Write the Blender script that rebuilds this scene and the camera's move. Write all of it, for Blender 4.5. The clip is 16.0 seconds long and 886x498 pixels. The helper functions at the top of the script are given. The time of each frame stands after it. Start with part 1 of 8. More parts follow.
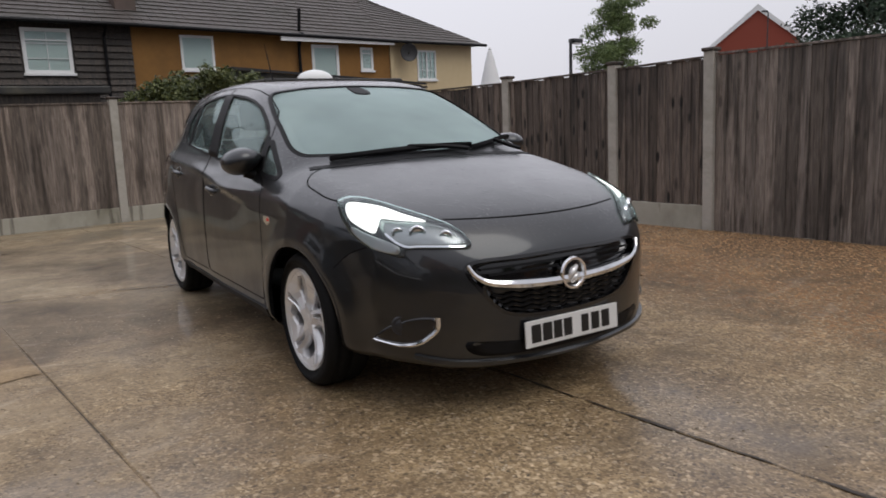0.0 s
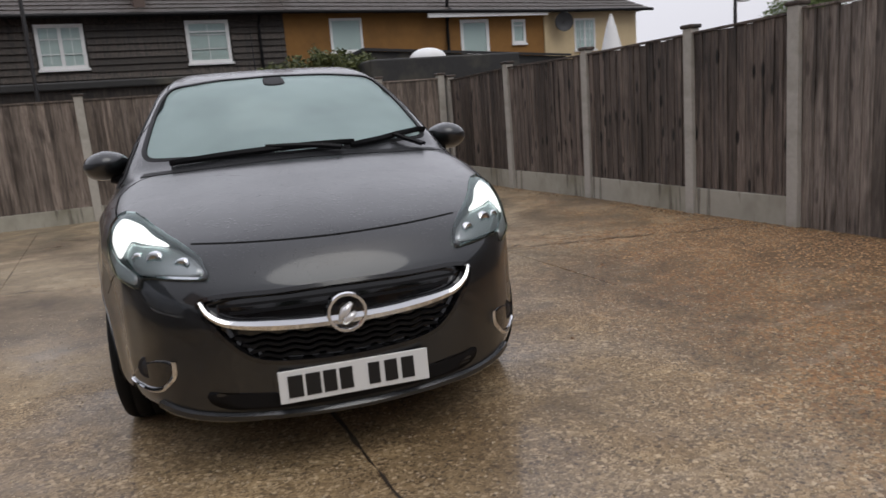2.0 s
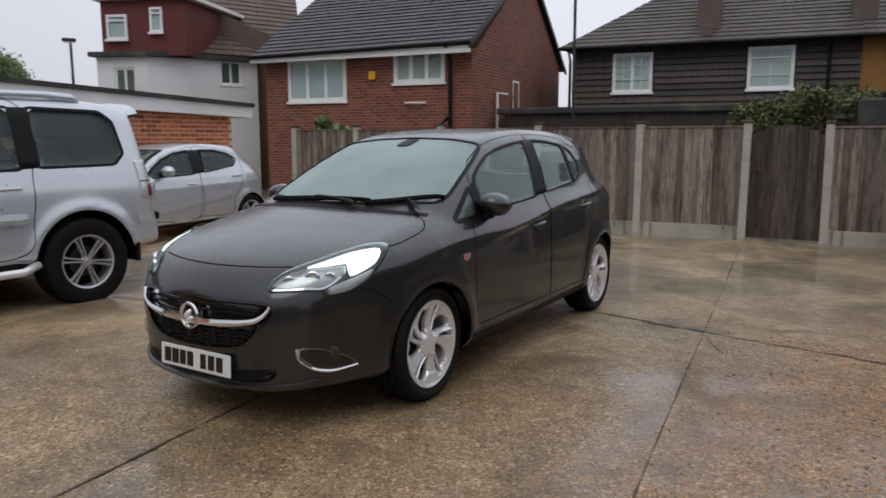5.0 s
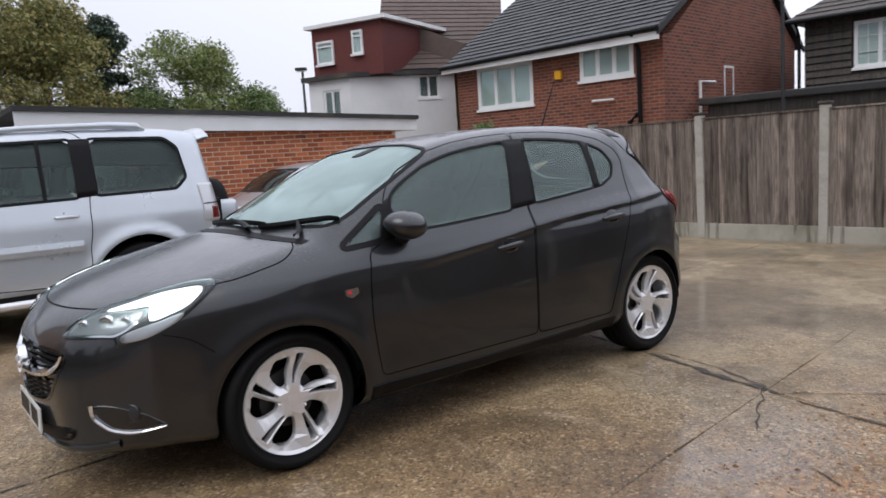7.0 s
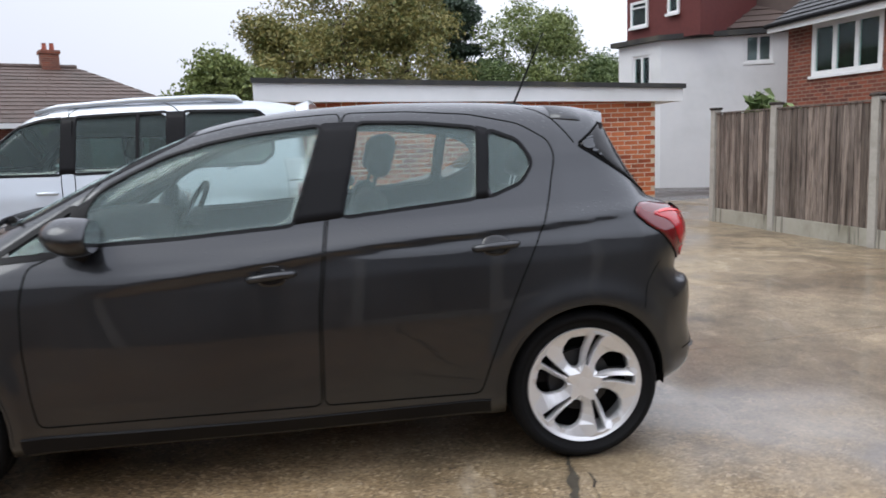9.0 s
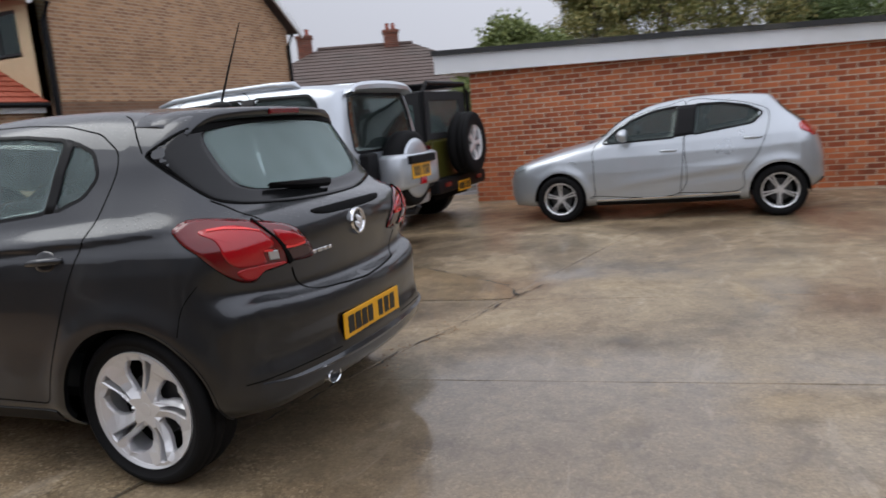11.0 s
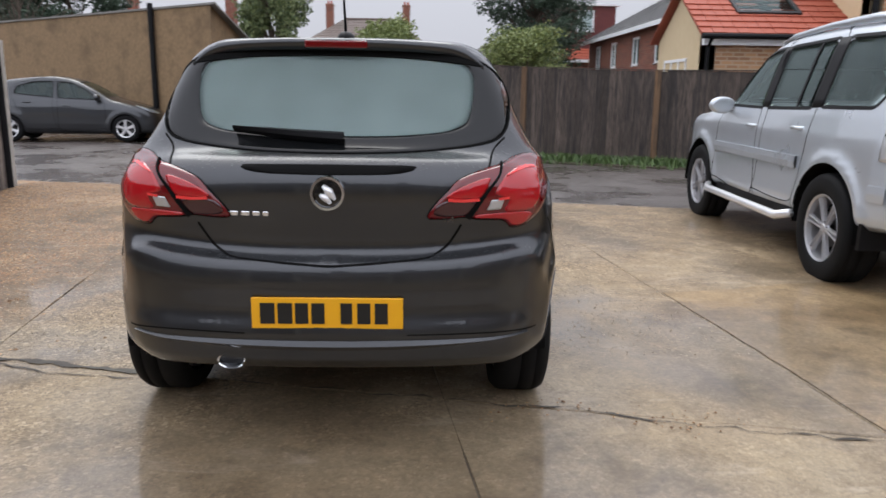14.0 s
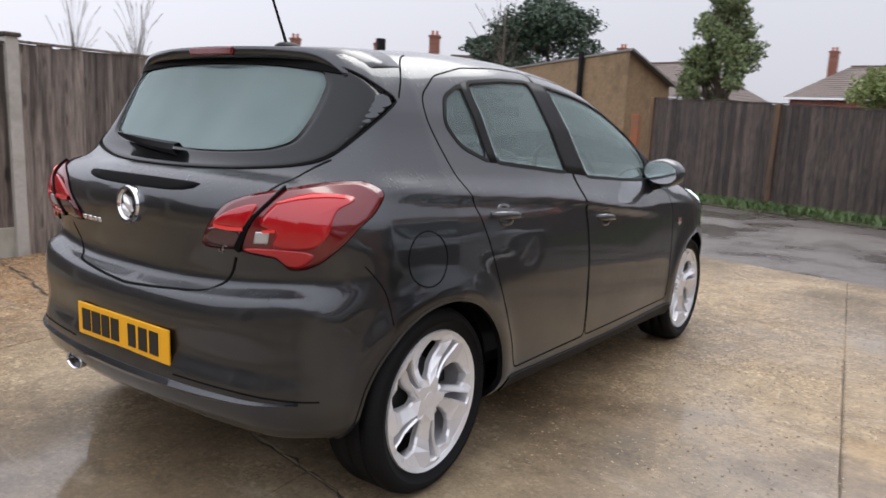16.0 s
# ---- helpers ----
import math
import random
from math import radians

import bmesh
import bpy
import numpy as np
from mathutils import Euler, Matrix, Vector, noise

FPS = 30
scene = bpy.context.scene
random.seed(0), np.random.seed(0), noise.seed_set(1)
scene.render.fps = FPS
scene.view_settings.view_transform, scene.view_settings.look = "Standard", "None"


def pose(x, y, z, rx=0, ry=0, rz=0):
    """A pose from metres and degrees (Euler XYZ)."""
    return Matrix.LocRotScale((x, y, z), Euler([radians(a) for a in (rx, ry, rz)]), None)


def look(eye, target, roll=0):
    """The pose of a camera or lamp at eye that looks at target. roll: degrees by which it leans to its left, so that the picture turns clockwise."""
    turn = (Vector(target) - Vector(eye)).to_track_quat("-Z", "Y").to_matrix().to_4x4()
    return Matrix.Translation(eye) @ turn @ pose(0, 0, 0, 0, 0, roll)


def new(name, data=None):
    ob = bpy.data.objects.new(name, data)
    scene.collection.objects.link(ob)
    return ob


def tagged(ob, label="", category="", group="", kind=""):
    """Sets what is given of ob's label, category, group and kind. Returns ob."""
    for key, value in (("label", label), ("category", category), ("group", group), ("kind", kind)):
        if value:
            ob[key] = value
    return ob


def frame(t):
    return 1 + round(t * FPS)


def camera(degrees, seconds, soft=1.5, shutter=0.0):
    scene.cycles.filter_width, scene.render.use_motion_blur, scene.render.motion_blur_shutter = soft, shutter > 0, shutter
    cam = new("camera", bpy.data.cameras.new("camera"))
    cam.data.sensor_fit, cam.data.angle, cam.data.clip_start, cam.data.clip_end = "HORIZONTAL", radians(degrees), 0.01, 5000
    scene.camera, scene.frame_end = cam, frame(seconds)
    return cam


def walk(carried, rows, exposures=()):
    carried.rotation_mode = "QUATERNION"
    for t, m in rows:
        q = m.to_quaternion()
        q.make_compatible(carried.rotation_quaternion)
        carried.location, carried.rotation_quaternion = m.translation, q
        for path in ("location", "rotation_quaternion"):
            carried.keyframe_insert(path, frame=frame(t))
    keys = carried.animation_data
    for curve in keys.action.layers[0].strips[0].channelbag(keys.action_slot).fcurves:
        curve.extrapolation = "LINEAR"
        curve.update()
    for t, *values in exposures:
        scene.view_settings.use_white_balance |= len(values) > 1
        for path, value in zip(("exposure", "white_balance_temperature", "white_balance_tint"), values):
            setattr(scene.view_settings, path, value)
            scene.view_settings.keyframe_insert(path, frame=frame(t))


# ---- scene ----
cam = camera(62.0, 16.0, soft=1.6, shutter=0.25)
PATH = [
    (0, (-1.995, -4.395, 1.197), (-0.958, -2.721, 0.848), -2.4),
    (0.5, (-1.771, -4.48, 1.168), (-0.684, -2.848, 0.776), -3.3),
    (1, (-1.393, -4.539, 1.187), (-0.315, -2.901, 0.797), -3.4),
    (1.5, (-0.884, -4.565, 1.192), (-0.035, -2.797, 0.802), -3.4),
    (2, (-0.331, -4.487, 1.2), (0.215, -2.603, 0.81), -4.4),
    (2.5, (0.254, -4.571, 1.221), (0.54, -2.626, 0.854), -4.7),
    (3, (0.843, -4.594, 1.249), (0.775, -2.629, 0.886), -3.1),
    (3.5, (1.414, -4.722, 1.282), (1.131, -2.764, 0.993), -1.2),
    (4, (1.971, -4.724, 1.296), (1.437, -2.818, 1.011), -1.8),
    (4.5, (2.476, -4.609, 1.353), (1.687, -2.795, 1.056), -2.2),
    (5, (2.91, -4.495, 1.403), (1.862, -2.818, 1.109), -0.1),
    (5.2, (3.021, -4.428, 1.384), (1.896, -2.801, 1.087), -0.1),
    (7.3, (3.74, -2.179, 1.348), (2.077, -1.098, 1.089), -5.0),
    (7.5, (3.715, -1.892, 1.355), (1.995, -0.906, 1.087), -5.8),
    (8, (3.681, -1.155, 1.356), (1.873, -0.373, 1.008), -6.0),
    (8.5, (3.708, -0.443, 1.376), (1.789, 0.041, 1.085), -7.3),
    (8.7, (3.672, -0.14, 1.321), (1.728, 0.236, 1.038), -5.2),
    (10.8, (2.958, 3.178, 1.278), (1.069, 2.616, 0.938), -3.1),
    (11, (2.841, 3.413, 1.313), (1.025, 2.65, 0.971), -4.9),
    (11.5, (2.505, 3.959, 1.295), (0.931, 2.761, 1.0), -6.3),
    (12, (2.013, 4.292, 1.274), (0.655, 2.864, 0.93), -3.1),
    (12.5, (1.451, 4.524, 1.262), (0.413, 2.849, 0.915), -3.8),
    (13, (0.823, 4.602, 1.262), (0.129, 2.763, 0.894), -2.5),
    (13.5, (0.228, 4.511, 1.267), (-0.116, 2.573, 0.91), -1.9),
    (14, (-0.335, 4.295, 1.257), (-0.38, 2.34, 0.836), 0.8),
    (14.5, (-0.892, 3.988, 1.245), (-0.611, 2.043, 0.875), 0.2),
    (15, (-1.33, 3.621, 1.247), (-0.764, 1.74, 0.869), 2.9),
    (15.5, (-1.832, 3.427, 1.286), (-0.981, 1.65, 0.942), 3.9),
    (16, (-2.163, 3.124, 1.205), (-1.014, 1.52, 0.875), 2.8),
]
LIGHTNESS = ((0, -.2, 6500, 8), (1.5, -.2, 6500, 8), (2.5, -.1, 6450, 8), (3.5, -.22, 6400, 8), (5.2, -.2, 6350, 7), (7.3, .3, 6200, 8), (8, .52, 6200, 8), (8.5, .6, 6100, 6), (10.8, .1, 6200, 7), (11.5, .08, 6200, 7), (12, .2, 6300, 7), (12.5, .27, 6300, 7), (13, .36, 6300, 7), (13.5, .5, 6250, 7), (14, .58, 6250, 7), (15.5, .62, 6350, 8), (16, .66, 6350, 8))
walk(cam, [(t, look(eye, target, roll)) for t, eye, target, roll in PATH], LIGHTNESS)

# ---- daylight: overcast and wet ----
world = bpy.data.worlds.new("overcast_sky")
scene.world = world
world.use_nodes = True
wn = world.node_tree.nodes
wl = world.node_tree.links
sky = wn.new("ShaderNodeTexSky")
sky.sky_type = "NISHITA"
sky.sun_disc = False
sky.sun_elevation = radians(68)
sky.sun_rotation = radians(150)
sky.air_density, sky.dust_density, sky.ozone_density = 1.0, 6.0, 1.0
cloud = wn.new("ShaderNodeMixRGB")
cloud.inputs["Fac"].default_value = 0.88
cloud.inputs["Color2"].default_value = (8.45, 8.3, 9.1, 1)
wl.new(sky.outputs["Color"], cloud.inputs["Color1"])
# a closed cloud cover is brighter overhead than at the horizon, and thinner to the north
place = wn.new("ShaderNodeTexCoord")
height = wn.new("ShaderNodeSeparateXYZ")
wl.new(place.outputs["Generated"], height.inputs["Vector"])
gain = wn.new("ShaderNodeMapRange")
gain.inputs["From Min"].default_value, gain.inputs["From Max"].default_value = 0.0, 0.9
gain.inputs["To Min"].default_value, gain.inputs["To Max"].default_value = 0.80, 1.32
wl.new(height.outputs["Z"], gain.inputs["Value"])
cover = wn.new("ShaderNodeVectorMath")
cover.operation = "SCALE"
wl.new(cloud.outputs["Color"], cover.inputs[0])
north = wn.new("ShaderNodeMapRange")
north.inputs["From Min"].default_value, north.inputs["From Max"].default_value = -0.95, 0.95
north.inputs["To Min"].default_value, north.inputs["To Max"].default_value = 0.67, 1.40
wl.new(height.outputs["Y"], north.inputs["Value"])
both = wn.new("ShaderNodeMath")
both.operation = "MULTIPLY"
wl.new(gain.outputs["Result"], both.inputs[0])
wl.new(north.outputs["Result"], both.inputs[1])
wl.new(both.outputs["Value"], cover.inputs["Scale"])
background = wn["Background"]
background.inputs["Strength"].default_value = 0.1
wl.new(cover.outputs["Vector"], background.inputs["Color"])
sun = new("sun", bpy.data.lights.new("sun", "SUN"))
sun.data.energy = 0.9
sun.data.angle = radians(40)
sun.data.color = (1.0, 0.97, 0.93)
sun.matrix_world = look((2, -9, 12), (0, 0, 0))

# ---- small tools ----
def part(name, bm, material, parent, label="", smooth=False):
    """Links a bmesh, or a mesh, as one mesh object under a thing or a part."""
    if isinstance(bm, bmesh.types.BMesh):
        me = bpy.data.meshes.new(name)
        bm.to_mesh(me)
        bm.free()
    else:
        me = bm
    if material is not None and not me.materials:
        me.materials.append(material)
    if smooth:
        me.shade_smooth()
    ob = new(name, me)
    ob.parent = parent
    if label:
        ob["label"] = label
    return ob


def thing(name, m, label, category, group="", kind=""):
    ob = new(name)
    ob.empty_display_size = 0.2
    ob.matrix_world = m
    return tagged(ob, label, category, group, kind)


def single(name, bm, material, label, category="", group="", kind="", m=None, smooth=False):
    ob = part(name, bm, material, None, "", smooth)
    if m is not None:
        ob.matrix_world = m
    return tagged(ob, label, category, group, kind)


def box(x0, x1, y0, y1, z0, z1, bm=None, bevel=0.0):
    bm = bm or bmesh.new()
    before = set(bm.verts)
    bmesh.ops.create_cube(bm, size=1, matrix=Matrix.LocRotScale(((x0 + x1) / 2, (y0 + y1) / 2, (z0 + z1) / 2), None, (x1 - x0, y1 - y0, z1 - z0)))
    if bevel:
        fresh = [v for v in bm.verts if v not in before]
        edges = {e for v in fresh for e in v.link_edges}
        bmesh.ops.bevel(bm, geom=list(edges), offset=bevel, segments=2, affect="EDGES", profile=0.5)
    return bm


def prism(outline, depth, bm=None, axis="y"):
    """A closed outline in (a, b), extruded from 0 to depth: axis y takes (x, z), axis x takes (y, z), axis z takes (x, y)."""
    bm = bm or bmesh.new()
    place = {"y": lambda a, b, d: (a, d, b), "x": lambda a, b, d: (d, a, b), "z": lambda a, b, d: (a, b, d)}[axis]
    low = [bm.verts.new(place(a, b, 0)) for a, b in outline]
    top = [bm.verts.new(place(a, b, depth)) for a, b in outline]
    bm.faces.new(low)
    bm.faces.new(top[::-1])
    n = len(outline)
    for i in range(n):
        bm.faces.new((low[i], top[i], top[(i + 1) % n], low[(i + 1) % n]))
    bmesh.ops.recalc_face_normals(bm, faces=bm.faces)
    return bm


def tube(points, radius, bm=None, n=8, caps=True):
    """A round rod along a line of points; radius is one number or one for each point."""
    bm = bm or bmesh.new()
    pts = [Vector(p) for p in points]
    rad = radius if isinstance(radius, (list, tuple)) else [radius] * len(pts)
    rings = []
    for i, p in enumerate(pts):
        d = (pts[min(i + 1, len(pts) - 1)] - pts[max(i - 1, 0)]).normalized()
        a = d.orthogonal().normalized() if abs(d.z) > 0.9 else d.cross(Vector((0, 0, 1))).normalized()
        b = d.cross(a)
        rings.append([bm.verts.new(p + rad[i] * (a * math.cos(2 * math.pi * k / n) + b * math.sin(2 * math.pi * k / n))) for k in range(n)])
    for r0, r1 in zip(rings, rings[1:]):
        for k in range(n):
            bm.faces.new((r0[k], r0[(k + 1) % n], r1[(k + 1) % n], r1[k]))
    if caps:
        bm.faces.new(rings[0][::-1])
        bm.faces.new(rings[-1])
    bmesh.ops.recalc_face_normals(bm, faces=bm.faces)
    return bm


def lathe(profile, n=48, bm=None, axis="x", closed=False):
    """Turns a profile of (radius, along) about an axis."""
    bm = bm or bmesh.new()
    rings = []
    for k in range(n):
        c, s = math.cos(2 * math.pi * k / n), math.sin(2 * math.pi * k / n)
        put = {"x": lambda r, a: (a, r * c, r * s), "z": lambda r, a: (r * c, r * s, a), "y": lambda r, a: (r * c, a, r * s)}[axis]
        rings.append([bm.verts.new(put(r, a)) for r, a in profile])
    m = len(profile)
    for k in range(n):
        a, b = rings[k], rings[(k + 1) % n]
        for i in range(m if closed else m - 1):
            j = (i + 1) % m
            bm.faces.new((a[i], a[j], b[j], b[i]))
    bmesh.ops.recalc_face_normals(bm, faces=bm.faces)
    return bm


def smoothstep(v):
    v = np.clip(v, 0, 1)
    return v * v * (3 - 2 * v)


def spline(points, per=8, closed=False):
    """A Catmull-Rom line through points of any dimension."""
    p = np.array(points, float)
    n = len(p)
    out = []
    for i in range(n if closed else n - 1):
        if closed:
            a, b, c, d = p[(i - 1) % n], p[i], p[(i + 1) % n], p[(i + 2) % n]
        else:
            a, b, c, d = p[max(i - 1, 0)], p[i], p[i + 1], p[min(i + 2, n - 1)]
        for k in range(per):
            t = k / per
            out.append(0.5 * (2 * b + (c - a) * t + (2 * a - 5 * b + 4 * c - d) * t * t + (3 * b - a - 3 * c + d) * t ** 3))
    if not closed:
        out.append(p[-1])
    return np.array(out)


def resample(line, n, closed=False):
    p = np.array(line, float)
    if closed:
        p = np.vstack([p, p[:1]])
    s = np.r_[0, np.cumsum(np.linalg.norm(np.diff(p, axis=0), axis=1))]
    u = np.linspace(0, s[-1], n, endpoint=not closed)
    return np.stack([np.interp(u, s, p[:, k]) for k in range(p.shape[1])], 1)


def inside(points, outline):
    """Which of the 2D points lie in the outline."""
    x, y = points[:, 0], points[:, 1]
    res = np.zeros(len(points), bool)
    for (x0, y0), (x1, y1) in zip(outline, np.roll(outline, -1, axis=0)):
        cross = (y0 > y) != (y1 > y)
        with np.errstate(divide="ignore", invalid="ignore"):
            res ^= cross & (x < (x1 - x0) * (y - y0) / (y1 - y0) + x0)
    return res


def nearest_on(points, outline):
    """The nearest place on a closed outline for each 2D point, and the distance."""
    a, b = np.array(outline), np.roll(outline, -1, axis=0)
    d = b - a
    t = np.clip(((points[:, None] - a) * d).sum(2) / np.maximum((d * d).sum(1), 1e-12), 0, 1)
    q = a + t[..., None] * d
    dist = np.linalg.norm(points[:, None] - q, axis=2)
    k = dist.argmin(1)
    i = np.arange(len(points))
    return q[i, k], dist[i, k]


# ---- a car's skin: a smooth solid, from which panels, holes and fittings are taken ----
class Shell:
    AX = {"x": (1, 2, 0), "y": (0, 2, 1), "z": (0, 1, 2)}

    def __init__(self, profile, plan, tumble, rise=(0.0, 0.0), bow=(0.17, 0.13), crown=0.03, round_=0.11, hubs=(), flare=0.012, radius=0.36,
                 crease=None, pinch=0.0, step=0.016, around=144, axis=(-1.3, 1.15, 0.62), power=2.5, front_power=2.5, shelf=0.0):
        self.outline = spline(profile, 5, True)
        self.plan, self.tumble = np.array(plan), np.array(tumble)
        self.rise, self.bow, self.crown, self.k, self.hubs, self.flare, self.radius = rise, bow, crown, round_, hubs, flare, radius
        self.crease, self.power, self.pinch = crease, power, pinch
        self.front_power, self.shelf = front_power, shelf
        self.chart()
        y0, y1, z = axis
        rows = []
        caps = np.r_[89.97, np.linspace(87.5, 2, 46)]
        for a in caps:
            rows.append((y0, radians(a), -1))
        for y in np.arange(y0, y1 + 1e-6, step):
            rows.append((y, 0.0, 0))
        for a in caps[::-1]:
            rows.append((y1, radians(a), 1))
        phi = np.linspace(0, 2 * np.pi, around, endpoint=False)
        org, way = [], []
        for y, a, s in rows:
            org.append(np.stack([0 * phi, 0 * phi + y, 0 * phi + z], 1))
            way.append(np.stack([np.cos(phi) * np.cos(a), 0 * phi + s * np.sin(a), np.sin(phi) * np.cos(a)], 1))
        org, way = np.concatenate(org), np.concatenate(way)
        self.v = self.cast(org, way, 2.5)
        r, c = len(rows), around
        i, j = np.meshgrid(np.arange(r - 1), np.arange(c), indexing="ij")
        self.q = np.stack([i * c + j, (i + 1) * c + j, (i + 1) * c + (j + 1) % c, i * c + (j + 1) % c], -1).reshape(-1, 4)
        self.alive = np.ones(len(self.q), bool)

    def chart(self):
        """A chart of the distance to the side outline, read by f."""
        a, b = self.outline, np.roll(self.outline, -1, axis=0)
        self.cell = 0.01
        self.lo, self.hi = a.min(0) - 0.5, a.max(0) + 0.5
        ny, nz = np.ceil((self.hi - self.lo) / self.cell).astype(int) + 2
        q = np.stack(np.meshgrid(self.lo[0] + self.cell * np.arange(ny), self.lo[1] + self.cell * np.arange(nz), indexing="ij"), -1).reshape(-1, 2)
        d = b - a
        dd = np.maximum((d * d).sum(1), 1e-12)
        best = np.full(len(q), 99.0)
        for k in range(len(a)):
            t = np.clip(((q - a[k]) @ d[k]) / dd[k], 0, 1)
            e = q - a[k] - t[:, None] * d[k]
            np.minimum(best, (e * e).sum(1), out=best)
        best = np.sqrt(best)
        best[inside(q, a)] *= -1
        g = best.reshape(ny, nz)
        for _ in range(2):
            p = np.pad(g, 1, mode="edge")
            g = (p[:-2, 1:-1] + p[2:, 1:-1] + p[1:-1, :-2] + p[1:-1, 2:] + 4 * g) / 8
        self.grid = g

    def f(self, p):
        x, y, z = np.abs(p[:, 0]), p[:, 1], p[:, 2]
        xn = np.minimum(x / 0.85, 1.3)
        ye = y - self.bow[0] * xn ** self.front_power * smoothstep((0.1 - y) / 1.3) + self.bow[1] * xn ** self.power * smoothstep((y - 0.3) / 1.1)
        ze = z + self.crown * xn ** 2 * smoothstep((z - 0.55) / 0.4)
        ze = ze - self.shelf * xn ** 2.5 * smoothstep((y - 1.2) / .35) * np.exp(-((z - .72) / .11) ** 2)
        gy, gz = (np.clip(ye, self.lo[0], self.hi[0]) - self.lo[0]) / self.cell, (np.clip(ze, self.lo[1], self.hi[1]) - self.lo[1]) / self.cell
        i, j = gy.astype(int), gz.astype(int)
        u, v = gy - i, gz - j
        g = self.grid
        d2 = (g[i, j] * (1 - u) + g[i + 1, j] * u) * (1 - v) + (g[i, j + 1] * (1 - u) + g[i + 1, j + 1] * u) * v
        d2 = d2 + np.hypot(ye - np.clip(ye, self.lo[0], self.hi[0]), ze - np.clip(ze, self.lo[1], self.hi[1]))
        zz = z - np.interp(y, [-1.2, 1.4], self.rise)
        w = np.interp(y, self.plan[:, 0], self.plan[:, 1]) + np.interp(zz, self.tumble[:, 0], self.tumble[:, 1])
        for hy, hz in self.hubs:
            r = np.hypot(y - hy, z - hz)
            w = w + self.flare * np.exp(-((r - self.radius) / 0.06) ** 2)
        w = w - self.pinch * smoothstep((y - 0.5) / 1.0) * smoothstep((z - 0.95) / 0.25)
        if self.crease:
            w = w + self.crease(y, z)
        d1 = x - w
        h = np.maximum(self.k - np.abs(d1 - d2), 0) / self.k
        return np.maximum(d1, d2) + h * h * self.k / 4

    def cast(self, org, way, far):
        lo, hi = np.zeros(len(org)), np.full(len(org), far)
        for _ in range(18):
            mid = (lo + hi) / 2
            out = self.f(org + way * mid[:, None]) > 0
            hi, lo = np.where(out, mid, hi), np.where(out, lo, mid)
        return org + way * ((lo + hi) / 2)[:, None]

    def normal(self, p):
        e = 0.012
        g = np.stack([self.f(p + e * np.eye(3)[k]) - self.f(p - e * np.eye(3)[k]) for k in range(3)], 1)
        return g / np.maximum(np.linalg.norm(g, axis=1), 1e-9)[:, None]

    def lay(self, pts, plane, side=1, start=None):
        """Places of the skin under 2D points, seen along x, y or z from the given side."""
        if not isinstance(plane, str):
            return self.lay_slanted(pts, plane)
        a, b, c = self.AX[plane]
        pts = np.array(pts, float)
        org = np.zeros((len(pts), 3))
        org[:, a], org[:, b] = pts[:, 0], pts[:, 1]
        far = {"x": 1.1, "y": 2.5, "z": 1.9}[plane]
        near = np.linspace(0, 1, 46)
        best = np.full(len(pts), np.nan)
        stop = {"x": 0.15, "y": 0.1, "z": 0.3}[plane]
        t = np.full(len(pts), far)
        done = np.zeros(len(pts), bool)
        prev = t.copy()
        for u in near:
            s = far + (stop - far) * u
            q = org.copy()
            q[:, c] = side * s
            hit = (self.f(q) < 0) & ~done
            best[hit] = s
            prev[hit] = far + (stop - far) * max(u - 1 / 45, 0)
            done |= hit
        best = np.where(np.isnan(best), stop, best)
        lo, hi = best, np.where(done, prev, stop)
        for _ in range(14):
            mid = (lo + hi) / 2
            q = org.copy()
            q[:, c] = side * mid
            out = self.f(q) > 0
            hi, lo = np.where(out, mid, hi), np.where(out, lo, mid)
        org[:, c] = side * (lo + hi) / 2
        return org

    def lay_slanted(self, pts, azimuth):
        """The same, seen level from an azimuth in degrees, clockwise from +y; the points are (along, height)."""
        pts = np.array(pts, float)
        s, c = math.sin(radians(azimuth)), math.cos(radians(azimuth))
        base = np.stack([c * pts[:, 0], -s * pts[:, 0], pts[:, 1]], 1)
        way = np.array([s, c, 0.0])
        hit = np.full(len(pts), np.nan)
        for t in np.arange(3.0, -.5, -.04):
            hit[np.isnan(hit) & (self.f(base + t * way) < 0)] = t
        lo = np.where(np.isnan(hit), 0.0, hit)
        hi = lo + .04
        for _ in range(14):
            mid = (lo + hi) / 2
            out = self.f(base + way * mid[:, None]) > 0
            hi, lo = np.where(out, mid, hi), np.where(out, lo, mid)
        return base + way * ((lo + hi) / 2)[:, None]

    def hole(self, outline, plane, side, cond=None):
        """Cuts an opening whose edge follows the outline."""
        a, b, c = self.AX[plane]
        p2 = self.v[:, [a, b]]
        lo, hi = np.min(outline, axis=0), np.max(outline, axis=0)
        ok = ((p2 >= lo) & (p2 <= hi)).all(1) & (self.v[:, c] * side > (0.3 if plane == "x" else 0.1))
        if cond is not None:
            ok &= cond(self.v)
        inn = np.zeros(len(p2), bool)
        inn[ok] = inside(p2[ok], np.array(outline))
        gone = inn[self.q].all(1)
        self.alive &= ~gone
        used = np.zeros(len(p2), bool)
        used[self.q[self.alive]] = True
        move = np.where(inn & used)[0]
        if len(move):
            q, _ = nearest_on(p2[move], np.array(outline))
            put = self.lay(q, plane, side)
            near = np.linalg.norm(put - self.v[move], axis=1) < .09
            self.v[move[near]] = put[near]

    def take(self, test):
        """Takes the faces whose middles pass the test out of the skin; gives a mesh part."""
        mid = self.v[self.q].mean(1)
        pick = self.alive & test(mid)
        self.alive &= ~pick
        return self.mesh(pick)

